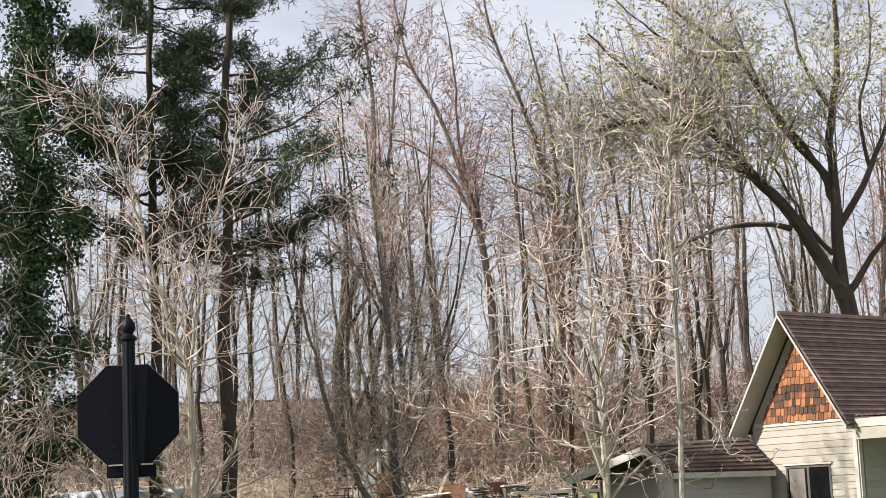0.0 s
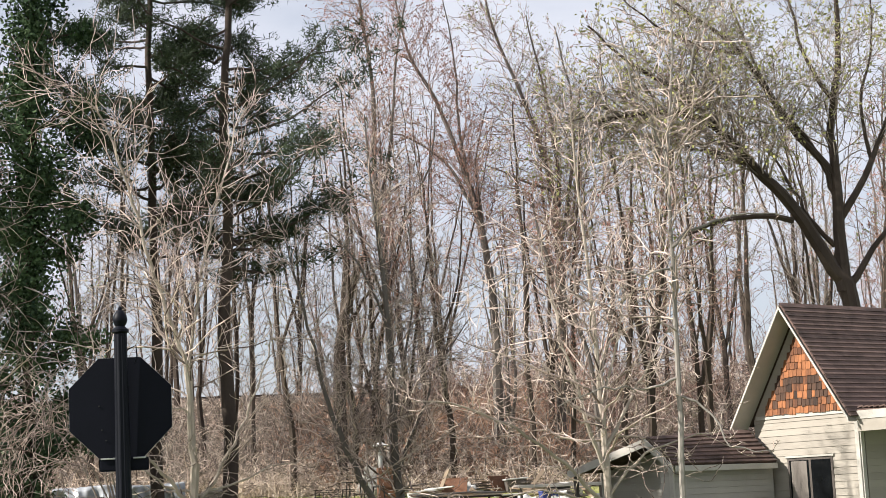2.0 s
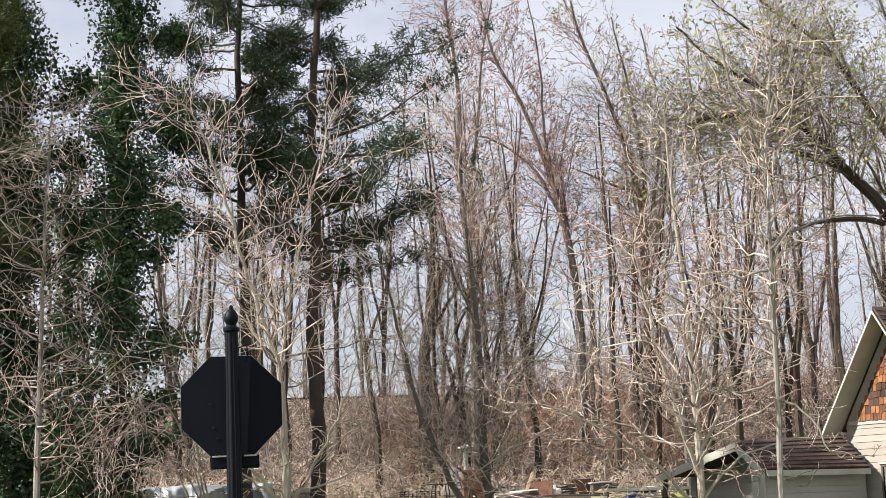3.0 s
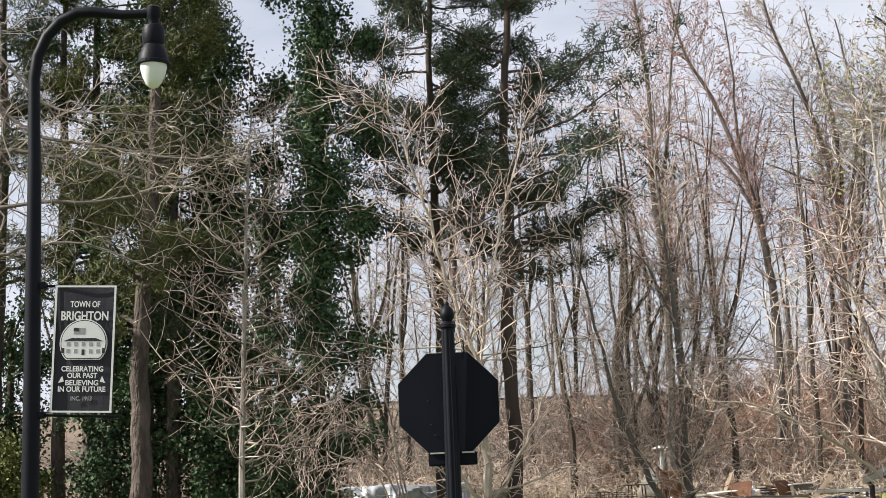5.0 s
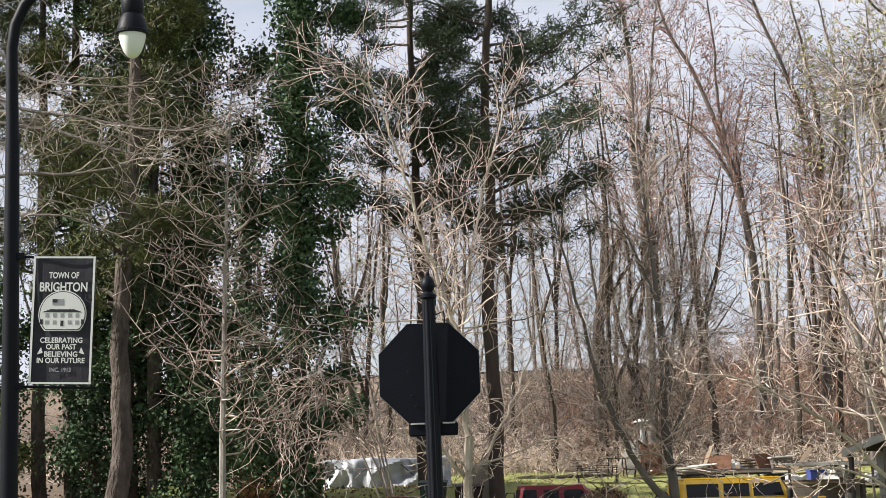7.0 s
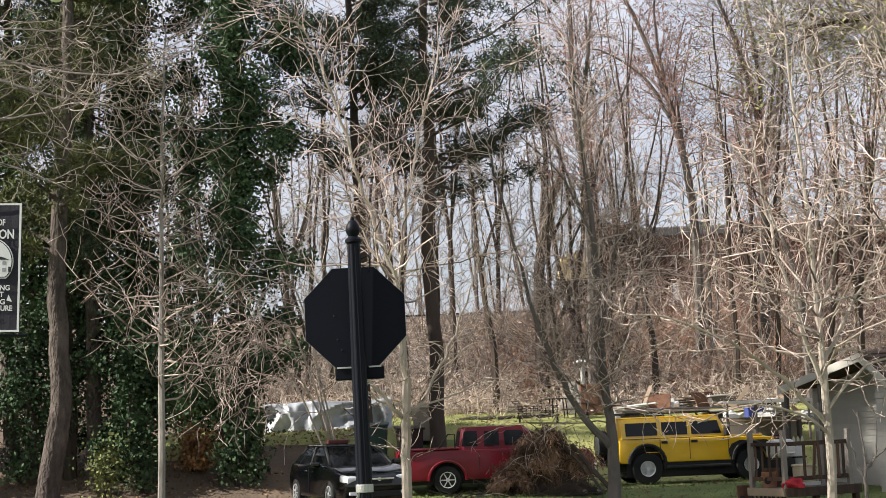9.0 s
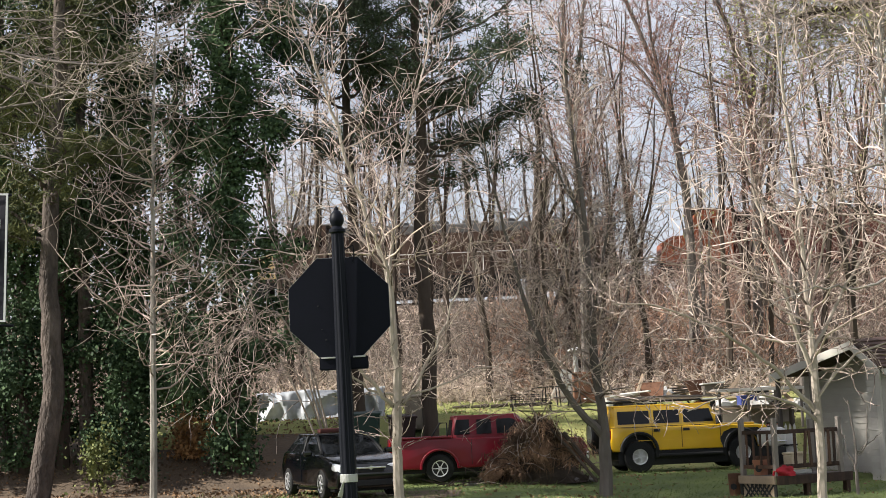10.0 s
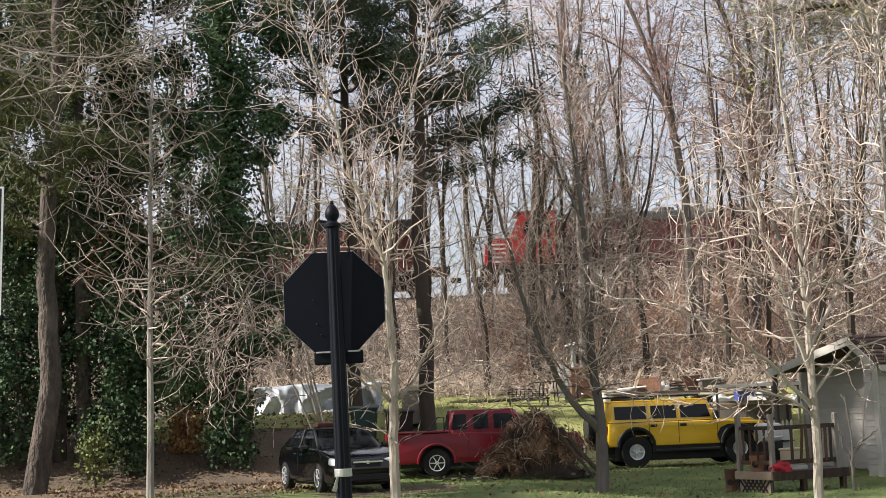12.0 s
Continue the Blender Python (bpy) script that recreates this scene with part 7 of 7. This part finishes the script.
for k, (seed, limbs, lab, bark, twig, leaf) in enumerate((
    (51, [([(3.68, 66, 5.06), (3.71, 66, 7.89), (4.18, 66, 10.26), (4.83, 66, 12.06)], 0.30, 0.16), ([(3.75, 66, 7.65), (3.99, 66.2, 10.77), (4.21, 66.4, 12.99), (4.01, 66.4, 16.2)], 0.16, 0.03), ([(3.98, 66, 9.07), (5.02, 66, 10.48), (5.4, 66, 11.2)], 0.10, 0.04)], "dark broken-topped tree on the railway bank", "bark_dark", "twig_grey", None),
    (52, [([(10.94, 70, 5.03), (10.96, 70, 10.11), (10.55, 70, 13.75), (10, 70, 16.12), (8.71, 70, 19.85), (7.49, 70, 22.27), (6.83, 70, 26.08)], 0.26, 0.03), ([(10.55, 70, 13.75), (9.66, 70.4, 16.2), (8.2, 70.8, 17.91), (6.41, 71, 18.78)], 0.10, 0.03), ([(10.22, 70, 15.32), (9.69, 69.6, 18.14), (9.61, 69.4, 21.28), (9.09, 69.4, 24.79)], 0.10, 0.02), ([(10.77, 70, 12.96), (10.42, 70, 16.9), (11.06, 70, 19.56)], 0.07, 0.02)], "leaning bare tree with red budding twigs", "bark_grey", "twig_red", "bud_red"),
    (53, [([(14.15, 72, 5.04), (14.36, 72, 10.28), (14.5, 72, 14.57), (13.97, 72, 17.57), (13.15, 72, 20.33), (11.81, 72, 23.96), (11.38, 72, 26.78)], 0.26, 0.03), ([(14.47, 72, 14.03), (14.71, 72.4, 17.37), (14.25, 72.6, 21.04), (13.59, 72.6, 24.71)], 0.14, 0.03), ([(14.45, 72, 12.68), (15.2, 71.6, 16.65), (15.33, 71.4, 19.88), (14.71, 71.4, 23.77)], 0.12, 0.03), ([(14.29, 72, 15.93), (12.83, 72, 16.49), (11.24, 72, 17.19)], 0.08, 0.03)], "tall many-stemmed bare tree with dark upper limbs", "bark_grey", "twig_red", "bud_green"),
    (54, [([(5.6, 64, 3.98), (5.67, 64, 7.41), (5.61, 64, 11.37), (5.3, 64, 14.94), (5.37, 64, 18.56), (5, 64, 22), (4.82, 64, 23.99)], 0.24, 0.03), ([(5.6, 64, 10.9), (6.62, 64, 13.49), (7.64, 64, 15.63), (7.97, 64, 18.05)], 0.08, 0.02), ([(5.44, 64, 13.27), (6.02, 64, 16.61), (6.37, 64, 20.02), (6.95, 64, 22.99)], 0.10, 0.02), ([(5.64, 64, 9.5), (4.71, 64, 12.33), (3.84, 64, 14.48)], 0.08, 0.02)], "tall red-budded maple with upright limbs", "bark_grey", "twig_red", "bud_red"),
    (55, [([(12.89, 58, 3.5), (12.63, 58, 6.67), (11.89, 58, 9.04), (11.12, 58, 11), (10.77, 58, 12.74)], 0.14, 0.03), ([(12.77, 58, 5.19), (13.45, 58, 7.71), (13.7, 58, 10.29), (13.41, 58, 12.92)], 0.10, 0.02)], "young bare tree among the brush", "bark_grey", "twig_red", "bud_red"),
)):
    b = Vector(limbs[0][0][0])
    base = gz(b.x, b.y)
    limbs[0] = ([gz(b.x, b.y, -0.4)] + limbs[0][0], limbs[0][1] * 1.1, limbs[0][2])
    sapling("bare_tree", seed, base, limbs, lab, dict(BIG, angle=(20, 60), up=0.14, perm=3.4, reach=0.32), 3, bark, twig, leaf, 0.06, leaf_share=0.9)


def woods():
    """The wood on the bank and past the line: a few kinds of tree, set out again and again."""
    kinds = []
    rng = random.Random(5)
    o = dict(BARE, step=0.55, bend=0.22, lift=0.05, lmin=0.4, dense=1.6, angle=(22, 65), up=0.12, ratio=(0.36, 0.62), rmin=0.013)
    for k in range(6):
        w = wild_tree(60 + k, rng.uniform(11, 18), rng.uniform(0.13, 0.2), o, 3, 2 + k % 2)
        twig = ("twig_grey", "twig_red", "twig_grey")[k % 3]
        ob = finish_tree(w, "bare_tree", (0, 0, 0), "bare woodland tree with grey trunk and fine upright twigs" if k % 3 != 1 else "bare woodland tree with reddish budding twigs", "tree", ("bark_grey", "bark_dark", "bark_dark")[k % 3], twig, ("bud_green", "bud_red", None)[k % 3], 0.065, 0.8, "trees on the railway bank", 5)
        kinds.append(ob)
    spots = []
    for k in range(34):
        spots.append((-20 + 56 * (k + rng.uniform(0, 0.9)) / 34, rng.uniform(66, 83)))
    for k in range(40):
        spots.append((-36 + 90 * (k + rng.uniform(0, 0.9)) / 40, rng.uniform(96, 125)))
    for k in range(8):
        spots.append((15 + 17 * (k + rng.uniform(0, 0.9)) / 8, rng.uniform(54, 62)))
    for i, (x, y) in enumerate(spots):
        m = pose(*gz(x, y, -0.1), 0, 0, rng.uniform(0, 360))
        if i < len(kinds):
            kinds[i].matrix_basis = m
        else:
            copy_thing(kinds[rng.randrange(len(kinds))], m)


woods()


def dark_trunks():
    """Taller trees with dark stems along the foot of the bank."""
    rng = random.Random(6)
    o = dict(BARE, step=0.6, bend=0.2, lift=0.06, lmin=0.5, dense=1.5, angle=(25, 60), up=0.15, ratio=(0.34, 0.58), rmin=0.014)
    kinds = []
    for k in range(3):
        w = Wood(160 + k)
        h = 15 + k
        pts = [(0, 0, -0.4)] + [((0.09 * k - 0.09) * h * f ** 1.4 + rng.uniform(-0.16, 0.16), rng.uniform(-0.2, 0.2), h * f) for f in (0.15, 0.35, 0.55, 0.8, 1.0)]
        out, radii = w.limb(pts, 0.19 - 0.03 * k, 0.03, 0.02, 4)
        fork, fr = w.limb([out[9], out[9] + Vector((0.9 - k, 0.3, 2.6)), out[9] + Vector((1.5 - 1.6 * k, 0.2, 6.0))], radii[9] * 0.8, 0.025, 0.03, 4)
        w.side(fork, fr, h * 0.26, 3, o, start=0.15, count=int(h * 0.7))
        w.side(out, radii, h * 0.32, 3, o, start=0.3, count=int(h * 1.4))
        kinds.append(finish_tree(w, "dark_stemmed_tree", (0, 0, 0), "bare tree with dark straight stem at the bank", "tree", "bark_dark", "twig_grey", None, 0.05, 0.5, "dark-stemmed trees", 6))
    for i, x in enumerate((-6.6, -5.2, -3.9, -2.2, -0.9, 0.3, 1.5, 4.0, 5.6, 8.4, 11.0, 13.6, 15.5)):
        m = pose(*gz(x + rng.uniform(-0.4, 0.4), rng.uniform(63, 71), -0.1), 0, 0, rng.uniform(0, 360))
        if i < 3:
            kinds[i].matrix_basis = m
        else:
            copy_thing(kinds[i % 3], m)


dark_trunks()


def brush(name, seed, count, area, height, mat, label, stems=5, droop=0.0, limit_r=0.011):
    """Leafless undergrowth: arching stems with side twigs, too many to count."""
    w = Wood(seed)
    u, g = w.rng.uniform, w.rng.gauss
    x0, x1, y0, y1 = area
    for k in range(count):
        x, y = u(x0, x1), u(y0, y1)
        base = Vector(gz(x, y, -0.1))
        h = height * u(0.45, 1.2)
        for s in range(stems):
            d = Vector((g(0, 0.45), g(0, 0.45), 1)).normalized()
            pts, r = [base], limit_r
            for i in range(4):
                d = (d + Vector((g(0, 0.28), g(0, 0.28), -droop * 0.25 * (i + 1)))).normalized()
                pts.append(pts[-1] + d * h * 0.28)
            w.line(pts, [r * 1.5, r * 1.1, r * 0.9, r * 0.7, r * 0.45])
            for q in (pts[1], pts[2], pts[3]):
                t = Vector((g(0, 0.35), g(0, 0.3), u(-0.1, 0.4))) * h * 0.36
                k = q + t * 0.5 + Vector((g(0, 0.05), g(0, 0.05), g(0, 0.05))) * h
                w.line([q, k, q + t], [r * 0.7, r * 0.55, r * 0.35])
                w.line([k, k + Vector((g(0, 0.3), g(0, 0.3), u(-0.1, 0.4))) * h * 0.22], [r * 0.5, r * 0.35])
    me = w.mesh(name, 0, 9, 3, (0, 0, 0))
    return tagged(mesh_part(name, me, M[mat], None), label, "brush", kind="stuff")


brush("tan_brush", 71, 720, (-19, 36, 63, 76.5), 2.3, "brush_tan", "tangled tan leafless brush on the railway bank", 4, 0.5, 0.021)
brush("upper_brush", 76, 260, (9, 36, 76, 84), 2.4, "brush_tan", "tan leafless brush high on the railway bank", 4, 0.4, 0.021)
brush("low_bank_brush", 79, 190, (-19, 9, 75.5, 81), 0.9, "brush_tan", "low tan brush under the top of the bank", 4, 0.4, 0.02)
brush("rusty_brush", 72, 420, (2, 15, 66, 77), 2.9, "brush_rust", "rust-coloured leafless thicket on the bank", 4, 0.25, 0.020)
brush("grey_brush", 75, 400, (-19, 36, 64, 73), 3.6, "twig_grey", "tall grey leafless saplings and vines on the bank", 4, 0.1, 0.020)
brush("bank_saplings", 78, 190, (8, 36, 73, 83), 4.6, "twig_red", "thin reddish saplings near the top of the bank", 4, 0.0, 0.020)
brush("bank_tangle", 70, 200, (-6, 9, 64, 77), 2.6, "brush_tan", "bright tangle of dry stems on the bank", 4, 0.5, 0.024)
brush("young_growth", 74, 70, (-4, 8, 72, 80), 4.2, "twig_grey", "scattered thin saplings across the bank", 4, 0.05, 0.019)
brush("bank_edge_weeds", 77, 160, (-22, 36, 80, 85.5), 0.6, "brush_tan", "short dry weeds along the top of the bank", 4, 0.2, 0.02)
brush("dry_weeds", 73, 260, (-11, 13, 60.5, 66), 1.5, "brush_tan", "dry tan weeds along the foot of the bank", 4, 0.3, 0.013)


def blades(name, seed, count, area, height, mat, label, keep, flat=False):
    """Grass or fallen leaves strewn over the ground, too many to count."""
    rng = random.Random(seed)
    pts = []
    while len(pts) < count:
        x, y = rng.uniform(area[0], area[1]), rng.uniform(area[2], area[3])
        if keep(x, y):
            pts.append(gz(x, y, 0.01))
    if flat:
        me = leaf_mesh(name, pts, height, seed, 0.6, 0.01)
    else:
        me = needle_mesh(name, pts, height, 3, seed, 0.006)
    return tagged(mesh_part(name, me, M[mat], None), label, "ground cover", kind="stuff")


def on_lawn(x, y):
    if x < -3.0 and 38.5 < y < 46.5:
        return False
    return noise.noise((x * 0.5, y * 0.5, 2.0)) > -0.35


blades("grass", 81, 16000, (-8, 13, 31, 62), 0.10, "grass_blade", "uneven tufts of spring grass on the lawn", on_lawn)
blades("fallen_leaves", 82, 6500, (-16, -2.5, 36, 50), 0.055, "dead_leaf", "brown fallen leaves under the trees", lambda x, y: noise.noise((x * 0.6, y * 0.6, 5.0)) > -0.2, True)
blades("lawn_leaves", 83, 1800, (-2.5, 12, 32, 58), 0.05, "dead_leaf", "a scatter of fallen leaves on the lawn", lambda x, y: noise.noise((x * 0.4, y * 0.4, 8.0)) > -0.1, True)


def motions():
    """The train crosses from the right to the left at a steady pace."""
    for car, behind in TRAIN:
        rows = []
        for t in (0.0, 3.0, 6.0, 9.0, 12.0):
            rows.append((t, pose(TRAIN_HEAD - TRAIN_SPEED * (t - 9.3) + 10.9 + behind, TRACK_Y, RAIL_Z, 0, 0, 180)))
        walk(car, rows)


TRAIN_HEAD, TRAIN_SPEED = 0.75, 16.4
motions()
